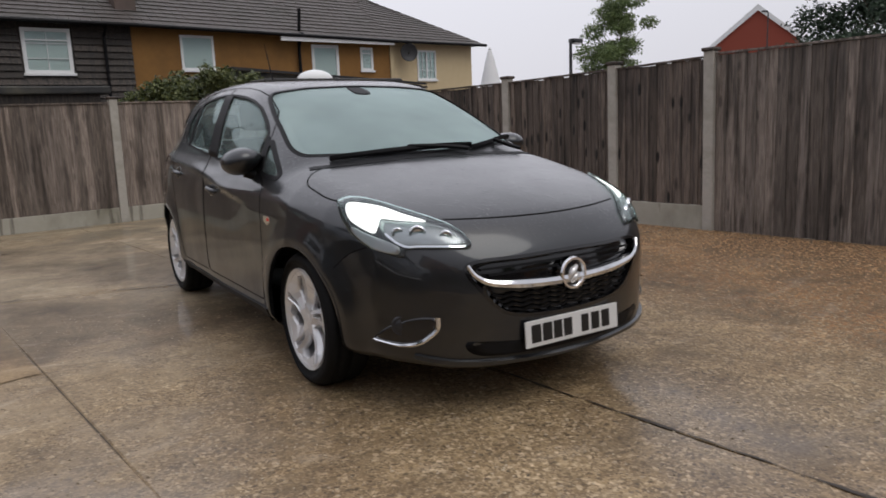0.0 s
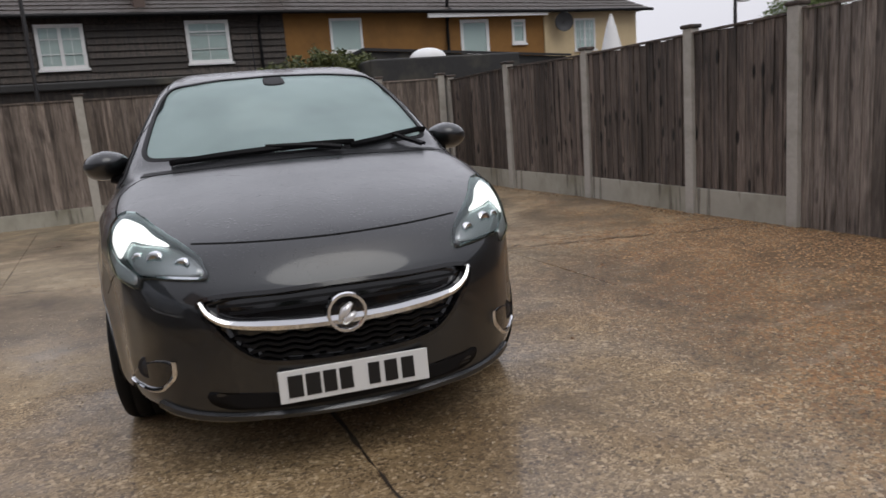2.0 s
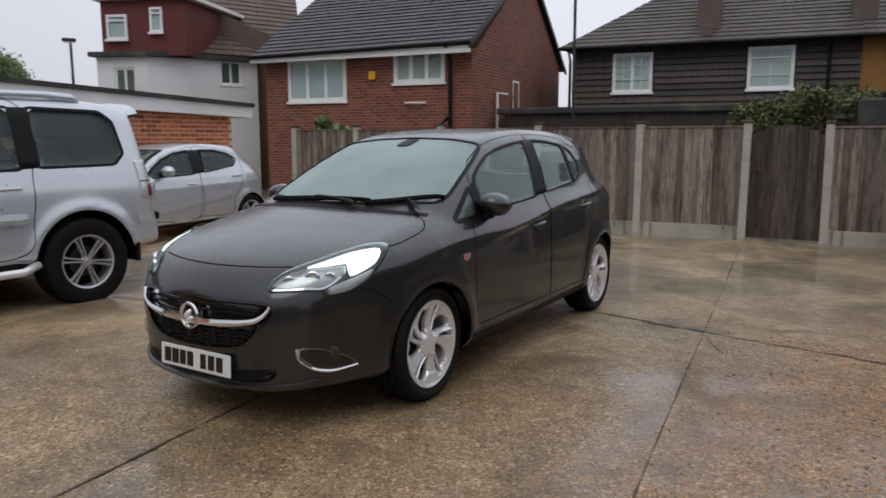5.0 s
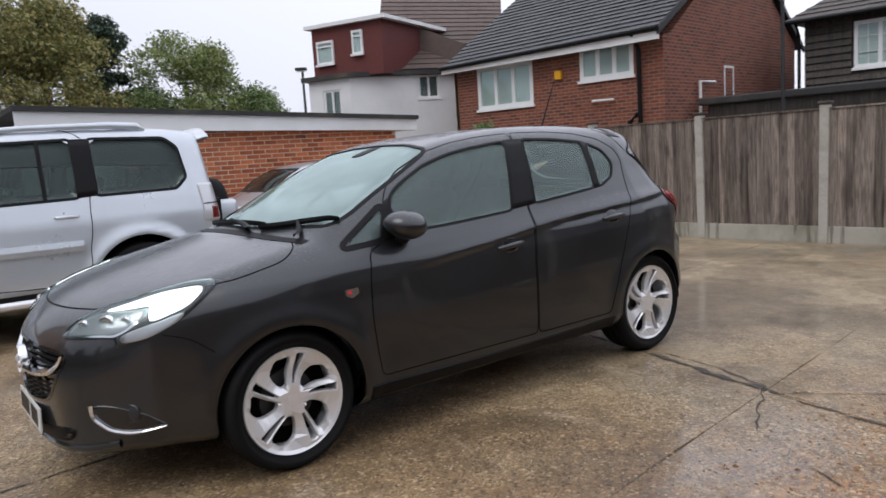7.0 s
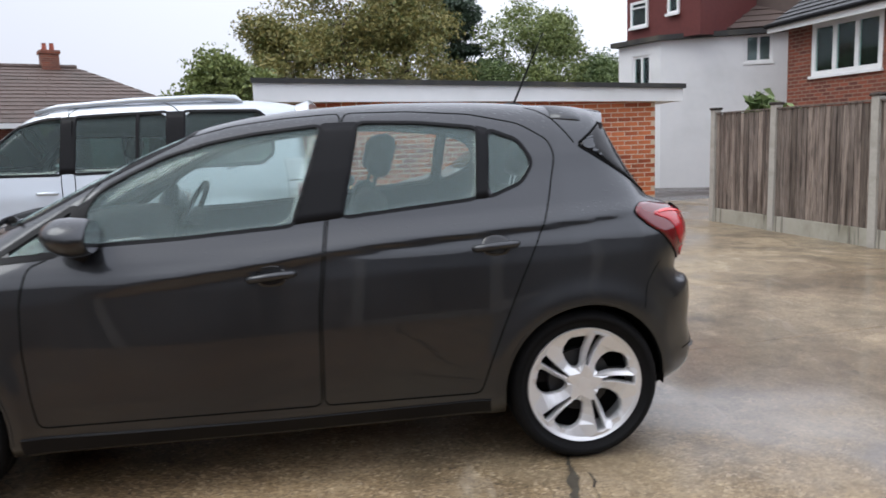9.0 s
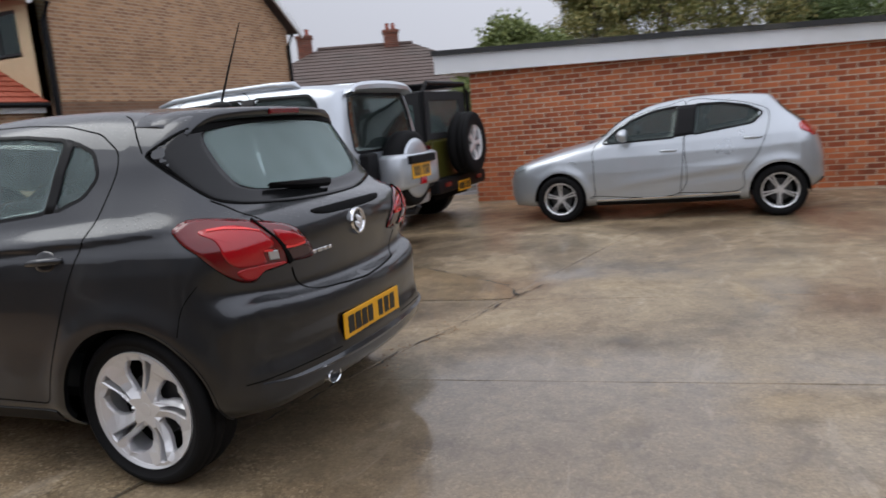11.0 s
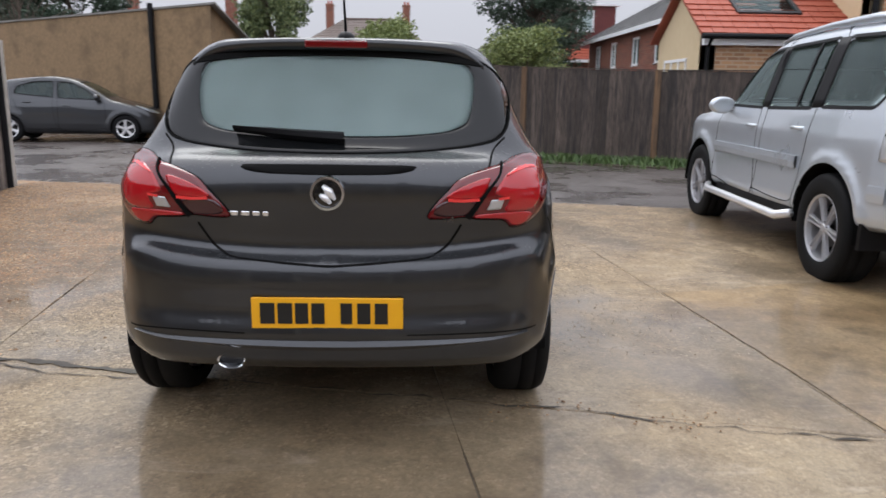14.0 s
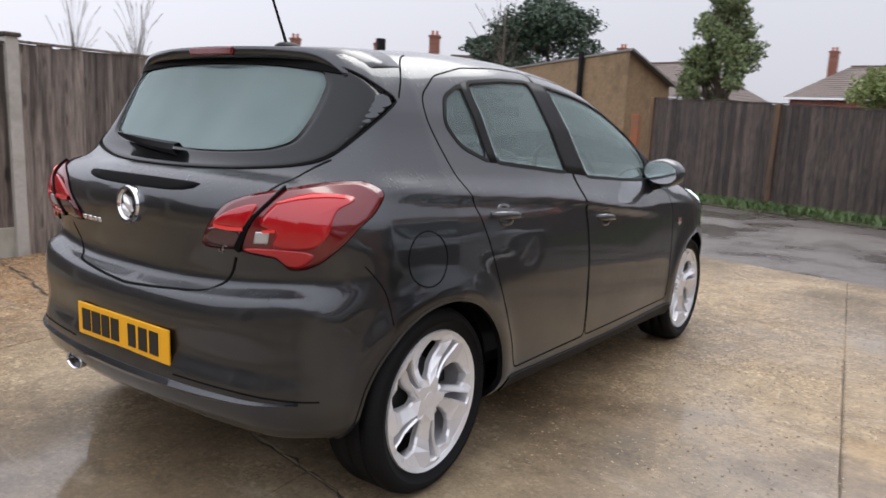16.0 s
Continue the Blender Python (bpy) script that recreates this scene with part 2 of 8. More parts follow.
    def mesh(self, pick, thick=0.0):
        q = self.q[pick]
        idx, inv = np.unique(q, return_inverse=True)
        v = self.v[idx]
        n = self.normal(v)
        me = bpy.data.meshes.new("panel")
        me.from_pydata(v.tolist(), [], inv.reshape(-1, 4).tolist())
        me.shade_smooth()
        me.normals_split_custom_set_from_vertices(n.tolist())
        return me

    def patch(self, outline, plane, side=1, lift=0.003, depth=0.012, n=96, rings=9, dome=0.0, smooth=True, line=True):
        """A cover that follows the skin inside an outline, with an edge turned inwards."""
        o = resample(spline(outline, 6, True) if smooth else np.array(outline, float), n, True)
        mid = o.mean(0)
        scales = 1 - (np.arange(rings) / rings) ** 1.0
        pts = np.concatenate([mid + (o - mid) * s for s in scales] + [mid[None]])
        p = self.lay(pts, plane, side)
        nn = self.normal(p)
        rise = np.concatenate([np.full(n, dome * (1 - s * s)) for s in scales] + [np.array([dome])])
        top = p + nn * (lift + rise)[:, None]
        low = p[:n] - nn[:n] * depth
        bm = bmesh.new()
        tv = [bm.verts.new(q) for q in top]
        lv = [bm.verts.new(q) for q in low]
        for r in range(rings - 1):
            for k in range(n):
                bm.faces.new((tv[r * n + k], tv[r * n + (k + 1) % n], tv[(r + 1) * n + (k + 1) % n], tv[(r + 1) * n + k]))
        for k in range(n):
            bm.faces.new((tv[(rings - 1) * n + k], tv[(rings - 1) * n + (k + 1) % n], tv[-1]))
            bm.faces.new((lv[k], lv[(k + 1) % n], tv[(k + 1) % n], tv[k]))
        self.outward(bm, list(tv[-1].link_faces)[0], nn[-1])
        for fc in bm.faces:
            fc.smooth = True
        return bm

    def ring(self, outer, inner, plane, side=1, lift=0.002, depth=0.004):
        """A band between two outlines of as many points, lying on the skin."""
        n = len(outer)
        lines = [np.array(outer) * (1 - t) + np.array(inner) * t for t in np.linspace(0, 1, 6)]
        p = self.lay(np.concatenate(lines), plane, side)
        nn = self.normal(p)
        top = p + nn * lift
        bm = bmesh.new()
        rows = [[bm.verts.new(q) for q in p[:n] - nn[:n] * depth]] + [[bm.verts.new(q) for q in top[i * n:(i + 1) * n]] for i in range(6)] + [[bm.verts.new(q) for q in p[-n:] - nn[-n:] * depth]]
        for a, b in zip(rows, rows[1:]):
            for k in range(n):
                bm.faces.new((a[k], a[(k + 1) % n], b[(k + 1) % n], b[k])).smooth = True
        bm.faces.ensure_lookup_table()
        self.outward(bm, bm.faces[2 * n], nn[n])
        return bm

    def outward(self, bm, face, way):
        """Turns all faces so that the given one looks away from the skin."""
        bmesh.ops.recalc_face_normals(bm, faces=bm.faces)
        face.normal_update()
        if face.normal.dot(Vector(way)) < 0:
            bmesh.ops.reverse_faces(bm, faces=bm.faces)

    def ribbon(self, line, plane, side=1, width=0.005, lift=0.002, depth=0.006, n=60, closed=False, curve=True, spine=0.0):
        """A narrow strip along a line on the skin; width may be one number or one for each end point."""
        c = resample(spline(line, 8, closed) if curve else np.array(line, float), n, closed)
        p = self.lay(c, plane, side)
        nn = self.normal(p)
        if closed:
            d = np.roll(p, -1, axis=0) - np.roll(p, 1, axis=0)
        else:
            d = np.gradient(p, axis=0)
        d /= np.maximum(np.linalg.norm(d, axis=1), 1e-9)[:, None]
        s = np.cross(nn, d)
        w = np.interp(np.linspace(0, 1, n), np.linspace(0, 1, len(width)), width) if isinstance(width, (list, tuple)) else np.full(n, width)
        bm = bmesh.new()
        rows = [p - s * w[:, None] / 2 - nn * depth, p - s * w[:, None] / 2 + nn * lift, p + nn * (lift + spine), p + s * w[:, None] / 2 + nn * lift, p + s * w[:, None] / 2 - nn * depth]
        vs = [[bm.verts.new(q) for q in r] for r in rows]
        m = n if closed else n - 1
        for i in range(4):
            for k in range(m):
                bm.faces.new((vs[i][k], vs[i][(k + 1) % n], vs[i + 1][(k + 1) % n], vs[i + 1][k]))
        bm.faces.ensure_lookup_table()
        self.outward(bm, bm.faces[m], nn[0])
        return bm

# ---- materials ----
def material(name, color, rough=0.5, metal=0.0, coat=0.0, spec=0.5):
    m = bpy.data.materials.new(name)
    m.use_nodes = True
    b = m.node_tree.nodes["Principled BSDF"]
    b.inputs["Base Color"].default_value = (*color, 1)
    b.inputs["Roughness"].default_value = rough
    b.inputs["Metallic"].default_value = metal
    b.inputs["Coat Weight"].default_value = coat
    b.inputs["Coat Roughness"].default_value = 0.03
    b.inputs["Specular IOR Level"].default_value = spec
    return m


class Nodes:
    """A short way to write node trees."""

    def __init__(self, mat):
        self.t = mat.node_tree
        self.b = self.t.nodes["Principled BSDF"]
        self.co = self.t.nodes.new("ShaderNodeTexCoord").outputs["Object"]

    def add(self, kind, **ins):
        n = self.t.nodes.new(kind)
        for k, v in ins.items():
            self.set(n.inputs[k.replace("_", " ")], v)
        return n

    def set(self, socket, v):
        if isinstance(v, bpy.types.NodeSocket):
            self.t.links.new(v, socket)
        elif isinstance(v, tuple) and len(v) == 3 and socket.type == "RGBA":
            socket.default_value = (*v, 1)
        else:
            socket.default_value = v

    def noise(self, scale, detail=4, rough=0.55, co=None, distort=0.0):
        return self.add("ShaderNodeTexNoise", Vector=co or self.co, Scale=scale, Detail=detail, Roughness=rough, Distortion=distort).outputs["Fac"]

    def scaled(self, s, co=None):
        n = self.t.nodes.new("ShaderNodeMapping")
        self.t.links.new(co or self.co, n.inputs["Vector"])
        n.inputs["Scale"].default_value = s
        return n.outputs["Vector"]

    def ramp(self, fac, *stops):
        n = self.t.nodes.new("ShaderNodeValToRGB")
        self.t.links.new(fac, n.inputs["Fac"])
        e = n.color_ramp.elements
        while len(e) < len(stops):
            e.new(0.5)
        for el, (p, c) in zip(e, stops):
            el.position = p
            el.color = (*c, 1) if isinstance(c, tuple) else (c, c, c, 1)
        return n.outputs["Color"]

    def mix(self, fac, a, b, mode="MIX"):
        n = self.t.nodes.new("ShaderNodeMixRGB")
        n.blend_type = mode
        self.set(n.inputs["Fac"], fac)
        self.set(n.inputs["Color1"], a)
        self.set(n.inputs["Color2"], b)
        return n.outputs["Color"]

    def math(self, op, a, b=0.0):
        n = self.t.nodes.new("ShaderNodeMath")
        n.operation = op
        self.set(n.inputs[0], a)
        self.set(n.inputs[1], b)
        return n.outputs[0]

    def bump(self, height, strength=0.3, distance=0.01):
        n = self.add("ShaderNodeBump", Height=height, Strength=strength, Distance=distance)
        self.set(self.b.inputs["Normal"], n.outputs["Normal"])
        return n

    def color(self, c):
        self.set(self.b.inputs["Base Color"], c)

    def rough(self, r):
        self.set(self.b.inputs["Roughness"], r)

    def random(self):
        return self.t.nodes.new("ShaderNodeObjectInfo").outputs["Random"]


def wet_paint(name, color, rough=0.28, metal=0.5):
    """Metallic car paint with fine flakes, rain drops and a film of road dirt."""
    m = material(name, color, rough, metal, 1.0)
    k = Nodes(m)
    flake = k.noise(900, 1)
    dirt = k.noise(2.2, 5, 0.6)
    base = k.mix(k.math("MULTIPLY", flake, 0.35), color, tuple(min(1, c * 1.7 + 0.01) for c in color))
    k.color(k.mix(k.ramp(dirt, (0.52, 0.0), (0.8, 0.22)), base, tuple(c * 0.7 + 0.025 for c in color)))
    drops = k.add("ShaderNodeTexVoronoi", Vector=k.co, Scale=95.0, Randomness=1.0).outputs["Distance"]
    bead = k.ramp(drops, (0.0, 1.0), (0.30, 0.0))
    few = k.ramp(k.noise(26, 2), (0.46, 0.0), (0.58, 1.0))
    big = k.add("ShaderNodeTexVoronoi", Vector=k.co, Scale=48.0, Randomness=1.0).outputs["Distance"]
    big = k.math("MULTIPLY", k.ramp(big, (0.0, 1.0), (0.30, 0.0)), k.ramp(k.noise(11, 2), (0.50, 0.0), (0.60, 1.0)))
    # rain stands on what faces the sky and runs off the sides
    geo = k.t.nodes.new("ShaderNodeNewGeometry")
    up = k.ramp(k.add("ShaderNodeSeparateXYZ", Vector=geo.outputs["Normal"]).outputs["Z"], (0.45, 0.08), (0.85, 1.0))
    k.bump(k.math("MULTIPLY", k.math("ADD", k.math("MULTIPLY", bead, few), big), up), 1.0, 0.0034)
    k.set(k.b.inputs["Coat Roughness"], k.ramp(up, (0.1, 0.03), (1.0, 0.20)))
    k.rough(k.ramp(dirt, (0.3, rough * 0.85), (0.75, rough * 1.35)))
    return m


def car_glass(name, tint=(0.72, 0.80, 0.78), rough=0.03, film=0.14):
    """Wet window glass: sees through, mirrors the sky, and carries a thin pale film of rain that also paints in sky
    sheen.
    """
    m = bpy.data.materials.new(name)
    m.use_nodes = True
    t = m.node_tree
    t.nodes.remove(t.nodes["Principled BSDF"])
    out = t.nodes["Material Output"]
    clear = t.nodes.new("ShaderNodeBsdfTransparent")
    clear.inputs["Color"].default_value = (*tint, 1)
    rain = t.nodes.new("ShaderNodeBsdfDiffuse")
    rain.inputs["Color"].default_value = (0.58, 0.74, 0.73, 1)
    through_film = t.nodes.new("ShaderNodeBsdfTranslucent")
    through_film.inputs["Color"].default_value = (0.72, 0.82, 0.81, 1)
    haze = t.nodes.new("ShaderNodeMixShader")
    haze.inputs["Fac"].default_value = 0.4
    t.links.new(rain.outputs["BSDF"], haze.inputs[1])
    t.links.new(through_film.outputs["BSDF"], haze.inputs[2])
    co = t.nodes.new("ShaderNodeTexCoord")
    patch = t.nodes.new("ShaderNodeTexNoise")
    patch.inputs["Scale"].default_value = 2.5
    t.links.new(co.outputs["Object"], patch.inputs["Vector"])
    even = t.nodes.new("ShaderNodeMapRange")
    even.inputs["To Min"].default_value = 0.18
    even.inputs["To Max"].default_value = 0.34
    t.links.new(patch.outputs["Fac"], even.inputs["Value"])
    amount = t.nodes.new("ShaderNodeMath")
    amount.operation = "MULTIPLY"
    amount.inputs[1].default_value = film * 4
    amount.use_clamp = True
    t.links.new(even.outputs["Result"], amount.inputs[0])
    wet = t.nodes.new("ShaderNodeMixShader")
    t.links.new(amount.outputs[0], wet.inputs["Fac"])
    t.links.new(clear.outputs["BSDF"], wet.inputs[1])
    t.links.new(haze.outputs["Shader"], wet.inputs[2])
    gloss = t.nodes.new("ShaderNodeBsdfGlossy")
    gloss.inputs["Roughness"].default_value = rough
    gloss.inputs["Color"].default_value = (0.78, 0.92, 0.89, 1)
    fres = t.nodes.new("ShaderNodeFresnel")
    fres.inputs["IOR"].default_value = 1.5
    mixer = t.nodes.new("ShaderNodeMixShader")
    t.links.new(fres.outputs["Fac"], mixer.inputs["Fac"])
    t.links.new(wet.outputs["Shader"], mixer.inputs[1])
    t.links.new(gloss.outputs["BSDF"], mixer.inputs[2])
    t.links.new(mixer.outputs["Shader"], out.inputs["Surface"])
    return m


GREY_PAINT = wet_paint("carbon_grey_paint", (0.033, 0.0350, 0.0385), 0.36, 0.85)
SILVER_PAINT = wet_paint("silver_paint", (0.50, 0.535, 0.575), 0.30, 0.55)
STEEL_PAINT = wet_paint("steel_silver_paint", (0.44, 0.47, 0.50), 0.30, 0.6)
BLACK_PLASTIC = material("black_plastic", (0.007, 0.007, 0.008), 0.5, spec=.16)
GLOSS_BLACK = material("gloss_black", (0.006, 0.006, 0.007), 0.12, 0, 0.5)
SEAM = material("shut_line", (0.004, 0.004, 0.004), 0.8, spec=.1)
RUBBER = material("tyre_rubber", (0.008, 0.008, 0.0085), 0.7, spec=.14)
ALLOY = material("silver_alloy", (.83, .83, .84), 0.24, 0.5)
CHROME = material("chrome", (0.82, 0.83, 0.85), 0.07, 1.0)
DARK_METAL = material("dark_metal", (0.05, 0.05, 0.052), 0.5, 0.6)
GLASS = car_glass("wet_car_glass", (.78, .86, .84), film=.18)
CLEAR_GLASS = car_glass("green_car_glass", (.46, .56, .52), film=.05)
# pale film on these two: mist plus sky reflection put into the colour
MIST_SHEEN_GLASS = car_glass("mist_sheen_windscreen", film=.55)
MIST_SHEEN_REAR = car_glass("mist_sheen_rear_window", (.80, .90, .88), film=.36)
DARK_GLASS = car_glass("tinted_car_glass", (0.22, 0.24, 0.24), film=.03)
CABIN = material("cabin_fabric", (0.030, 0.029, 0.030), 0.85, spec=.2)


def concrete_material(name="wet_aggregate_concrete", tint=(1, 1, 1), bare=1.0):
    """Wet exposed-aggregate concrete: pebbles of many tones, pale laitance, brown stains and a film of rain."""
    m = material(name, (.2, .17, .13), .4)
    k = Nodes(m)
    where = k.add("ShaderNodeSeparateXYZ", Vector=k.co)
    x, y = where.outputs["X"], where.outputs["Y"]
    big = k.noise(.55, 5, .6)
    mid = k.noise(2.6, 6, .65, distort=.6)
    fine = k.noise(46, 4, .65)
    large = k.add("ShaderNodeTexVoronoi", Vector=k.co, Scale=70.0, Randomness=1.0)
    small = k.add("ShaderNodeTexVoronoi", Vector=k.co, Scale=140.0, Randomness=1.0)
    pick = k.add("ShaderNodeSeparateColor", Color=large.outputs["Color"]).outputs
    pick2 = k.add("ShaderNodeSeparateColor", Color=small.outputs["Color"]).outputs
    tone = k.ramp(pick["Red"], (.05, (.075, .052, .030)), (.22, (.165, .118, .066)), (.5, (.265, .202, .118)), (.82, (.345, .270, .168)), (.93, (.60, .51, .38)))
    warm = k.ramp(pick["Red"], (.05, (.08, .038, .014)), (.28, (.26, .122, .040)), (.60, (.43, .215, .072)), (.84, (.48, .285, .12)), (.94, (.64, .53, .38)))
    tone2 = k.ramp(pick2["Red"], (.06, (.11, .080, .046)), (.45, (.25, .190, .112)), (.90, (.44, .36, .25)))
    # orange gravel worn bare along the east side
    east = k.math("ADD", k.math("ADD", k.math("MULTIPLY", x, .55), k.math("MULTIPLY", y, -.10)), k.math("MULTIPLY", big, 1.2))
    east = k.ramp(k.math("ADD", east, -1.40), (.05, 0.0), (.6, 1.0))
    show = k.ramp(pick["Green"], (.42, 0.0), (.50, 1.0))
    gravel = k.mix(k.math("MULTIPLY", show, .8), tone2, k.mix(east, tone, warm))
    paste = k.ramp(fine, (.3, (.27, .222, .150)), (.7, (.42, .355, .262)))
    worn = k.math("ADD", k.math("MULTIPLY", y, -.11), k.math("MULTIPLY", x, .10))
    worn = k.math("ADD", k.math("ADD", worn, k.math("MULTIPLY", mid, 1.1)), .02)
    mask = k.ramp(worn, (.34, .26 * bare), (.70, .95 * bare))
    col = k.mix(mask, paste, gravel)
    col = k.mix(1.0, col, k.ramp(k.noise(6.5, 6, .7, distort=.5), (.32, (.70, .66, .61)), (.5, (.96, .95, .93)), (.68, (1.16, 1.14, 1.10))), "MULTIPLY")
    stain = k.ramp(big, (.40, 0.0), (.62, 1.0))
    col = k.mix(k.math("MULTIPLY", stain, .5), col, k.mix(.75, col, (.46, .33, .20), "MULTIPLY"))
    streak = k.noise(1.6, 6, .7, k.scaled((.8, 2.6, 1)), .8)
    col = k.mix(k.ramp(streak, (.58, 0.0), (.70, .34)), col, (.60, .54, .46))
    col = k.mix(k.ramp(k.noise(1.3, 5, .7), (.53, 0.0), (.66, .66)), col, (.098, .070, .040))
    # browner gravel in front, greyer laitance towards the gate
    col = k.mix(1.0, col, k.mix(k.ramp(k.math("ADD", y, big), (.8, 0.0), (2.4, 1.0)), (1.06, .975, .86), (1.02, .985, .92)), "MULTIPLY")
    # a film of rain lies over the stones, deeper in the hollows
    film = k.noise(.8, 5, .6, distort=.5)
    # wetter behind the car; its darkening also paints in the car's shade and reflection
    away = k.add("ShaderNodeVectorMath", Vector=k.scaled((.55, .95, 0)))
    away.operation = "DISTANCE"
    away.inputs[1].default_value = (.0, 2.4, 0)
    film = k.math("ADD", film, k.ramp(away.outputs["Value"], (.6, .18), (1.9, 0.0)))
    wet = k.ramp(film, (.40, 0.0), (.64, 1.0))
    soaked_and_shaded = k.mix(k.math("MULTIPLY", wet, .50), col, k.mix(1.0, col, (.30, .27, .24), "MULTIPLY"))
    k.color(k.mix(1.0, soaked_and_shaded, tint, "MULTIPLY"))
    k.rough(k.ramp(wet, (0.0, .66), (1.0, .5)))
    k.set(k.b.inputs["Coat Weight"], k.math("MULTIPLY", k.ramp(wet, (0.0, .12), (1.0, 1.0)), k.math("SUBTRACT", 1.0, k.math("MULTIPLY", mask, .25))))
    k.set(k.b.inputs["Coat Roughness"], k.ramp(k.math("ADD", film, k.math("MULTIPLY", fine, .10)), (.44, .32), (.56, .19), (.68, .10), (.80, .06)))
    k.b.inputs["Coat IOR"].default_value = 1.55
    h = k.math("ADD", k.math("MULTIPLY", k.math("MULTIPLY", large.outputs["Distance"], mask), -.8), k.math("MULTIPLY", fine, .16))
    k.bump(h, .30, .004)
    return m


def tarmac_material():
    m = material("wet_tarmac", (.05, .048, .047), .35)
    k = Nodes(m)
    stone = k.add("ShaderNodeTexVoronoi", Vector=k.co, Scale=90.0)
    patch = k.noise(.7, 5, .6)
    k.color(k.mix(patch, k.ramp(stone.outputs["Color"], (.2, (.035, .032, .032)), (.9, (.12, .105, .098))), (.085, .068, .060)))
    k.rough(k.ramp(patch, (.4, .16), (.6, .55)))
    k.bump(stone.outputs["Distance"], .4, .005)
    return m


def timber_material(name, low, high, streak, dashes=.3):
    """Sawn boards: grain, dark run-off streaks, short black wet marks at knots; each board has a tone of its own."""
    m = material(name, low, .75)
    k = Nodes(m)
    rnd = k.random()
    geo = k.t.nodes.new("ShaderNodeNewGeometry")
    world_co = geo.outputs["Position"]
    grain = k.ramp(k.noise(9, 5, .65, k.scaled((9, 9, .5), world_co), .3), (.34, 0.0), (.66, 1.0))
    runs = k.noise(3.0, 4, .6, k.scaled((6, 6, .35), world_co))
    mark = k.add("ShaderNodeTexVoronoi", Vector=k.scaled((12.0, 12.0, 3.4), world_co), Scale=1.0, Randomness=1.0)
    mark = k.math("MULTIPLY", k.ramp(mark.outputs["Distance"], (.16, 1.0), (.28, 0.0)), k.ramp(k.noise(1.3, 3, .6, world_co), (.33, 0.0), (.46, 1.0)))
    base = k.mix(grain, low, high)
    base = k.mix(k.ramp(runs, (.48, 0.0), (.64, .8)), base, streak)
    base = k.mix(k.math("MULTIPLY", mark, dashes), base, tuple(c * .22 for c in streak))
    damp = k.ramp(k.noise(.9, 4, .6, world_co), (.40, 0.0), (.65, .45))
    base = k.mix(damp, base, k.mix(.8, base, (.42, .38, .34), "MULTIPLY"))
    k.color(k.mix(1.0, base, k.ramp(rnd, (0.0, (.48, .46, .44)), (.5, (.86, .85, .85)), (1.0, (1.24, 1.22, 1.20))), "MULTIPLY"))
    k.rough(k.ramp(runs, (.3, .8), (.7, .5)))
    k.bump(grain, .5, .004)
    return m


def stone_material(name, a, b, rough=.75, scale=14, stain=(.12, .11, .08), bump=.3):
    m = material(name, a, rough)
    k = Nodes(m)
    n1, n2 = k.noise(scale, 5, .6), k.noise(scale * .12, 4, .6)
    col = k.mix(n1, a, b)
    k.color(k.mix(k.ramp(n2, (.50, 0.0), (.75, .7)), col, stain))
    k.bump(n1, bump, .004)
    return m


def brick_material(name, a, b, mortar, size=1.0):
    """Brickwork for walls too far off to tell single bricks."""
    m = material(name, a, .85)
    k = Nodes(m)
    t = k.t.nodes.new("ShaderNodeTexBrick")
    sep = k.add("ShaderNodeSeparateXYZ", Vector=k.co)
    comb = k.add("ShaderNodeCombineXYZ", X=k.math("ADD", sep.outputs["X"], sep.outputs["Y"]), Y=sep.outputs["Z"])
    k.t.links.new(comb.outputs["Vector"], t.inputs["Vector"])
    t.inputs["Scale"].default_value = 1.0
    t.inputs["Brick Width"].default_value, t.inputs["Row Height"].default_value, t.inputs["Mortar Size"].default_value = .225 * size, .075 * size, .011 * size
    t.inputs["Color1"].default_value, t.inputs["Color2"].default_value, t.inputs["Mortar"].default_value = (*a, 1), (*b, 1), (*mortar, 1)
    t.inputs["Bias"].default_value = 0.0
    n2 = k.noise(.8, 5, .65)
    col = k.mix(.22, t.outputs["Color"], k.ramp(k.noise(11, 3), (.3, tuple(c * .6 for c in a)), (.7, tuple(min(1, c * 1.4) for c in b))))
    k.color(k.mix(k.ramp(n2, (.5, 0.0), (.75, .5)), col, tuple(c * .45 for c in a)))
    k.bump(t.outputs["Fac"], -.5, .01)
    return m


def leaf_material(name, a, b):
    m = material(name, a, .55)
    k = Nodes(m)
    geo = k.t.nodes.new("ShaderNodeNewGeometry")
    k.color(k.mix(geo.outputs["Random Per Island"], a, b))
    k.b.inputs["Subsurface Weight"].default_value = 0
    return m


CONCRETE = concrete_material()
TARMAC = tarmac_material()
TIMBER_N = timber_material("grey_brown_featheredge", (.14, .112, .094), (.38, .32, .275), (.055, .042, .034), .35)
TIMBER_E = timber_material("weathered_featheredge", (.078, .060, .050), (.25, .205, .175), (.020, .015, .013), 1.0)
TIMBER_S = timber_material("dark_creosoted_boards", (.026, .019, .015), (.15, .116, .093), (.012, .009, .008), .3)
TIMBER_PALE = timber_material("silvered_boards", (.115, .095, .081), (.31, .268, .235), (.034, .027, .022), .6)
TIMBER_RAW = timber_material("orange_timber_post", (.16, .09, .04), (.30, .18, .09), (.08, .05, .03))
POST_STONE = stone_material("concrete_post", (.36, .34, .30), (.50, .475, .43), .8, 26, (.20, .19, .14))
KICK_STONE = stone_material("concrete_gravel_board", (.34, .325, .27), (.46, .44, .38), .7, 10, (.15, .14, .09))
kk = Nodes(KICK_STONE)
plain = kk.b.inputs["Base Color"].links[0].from_socket
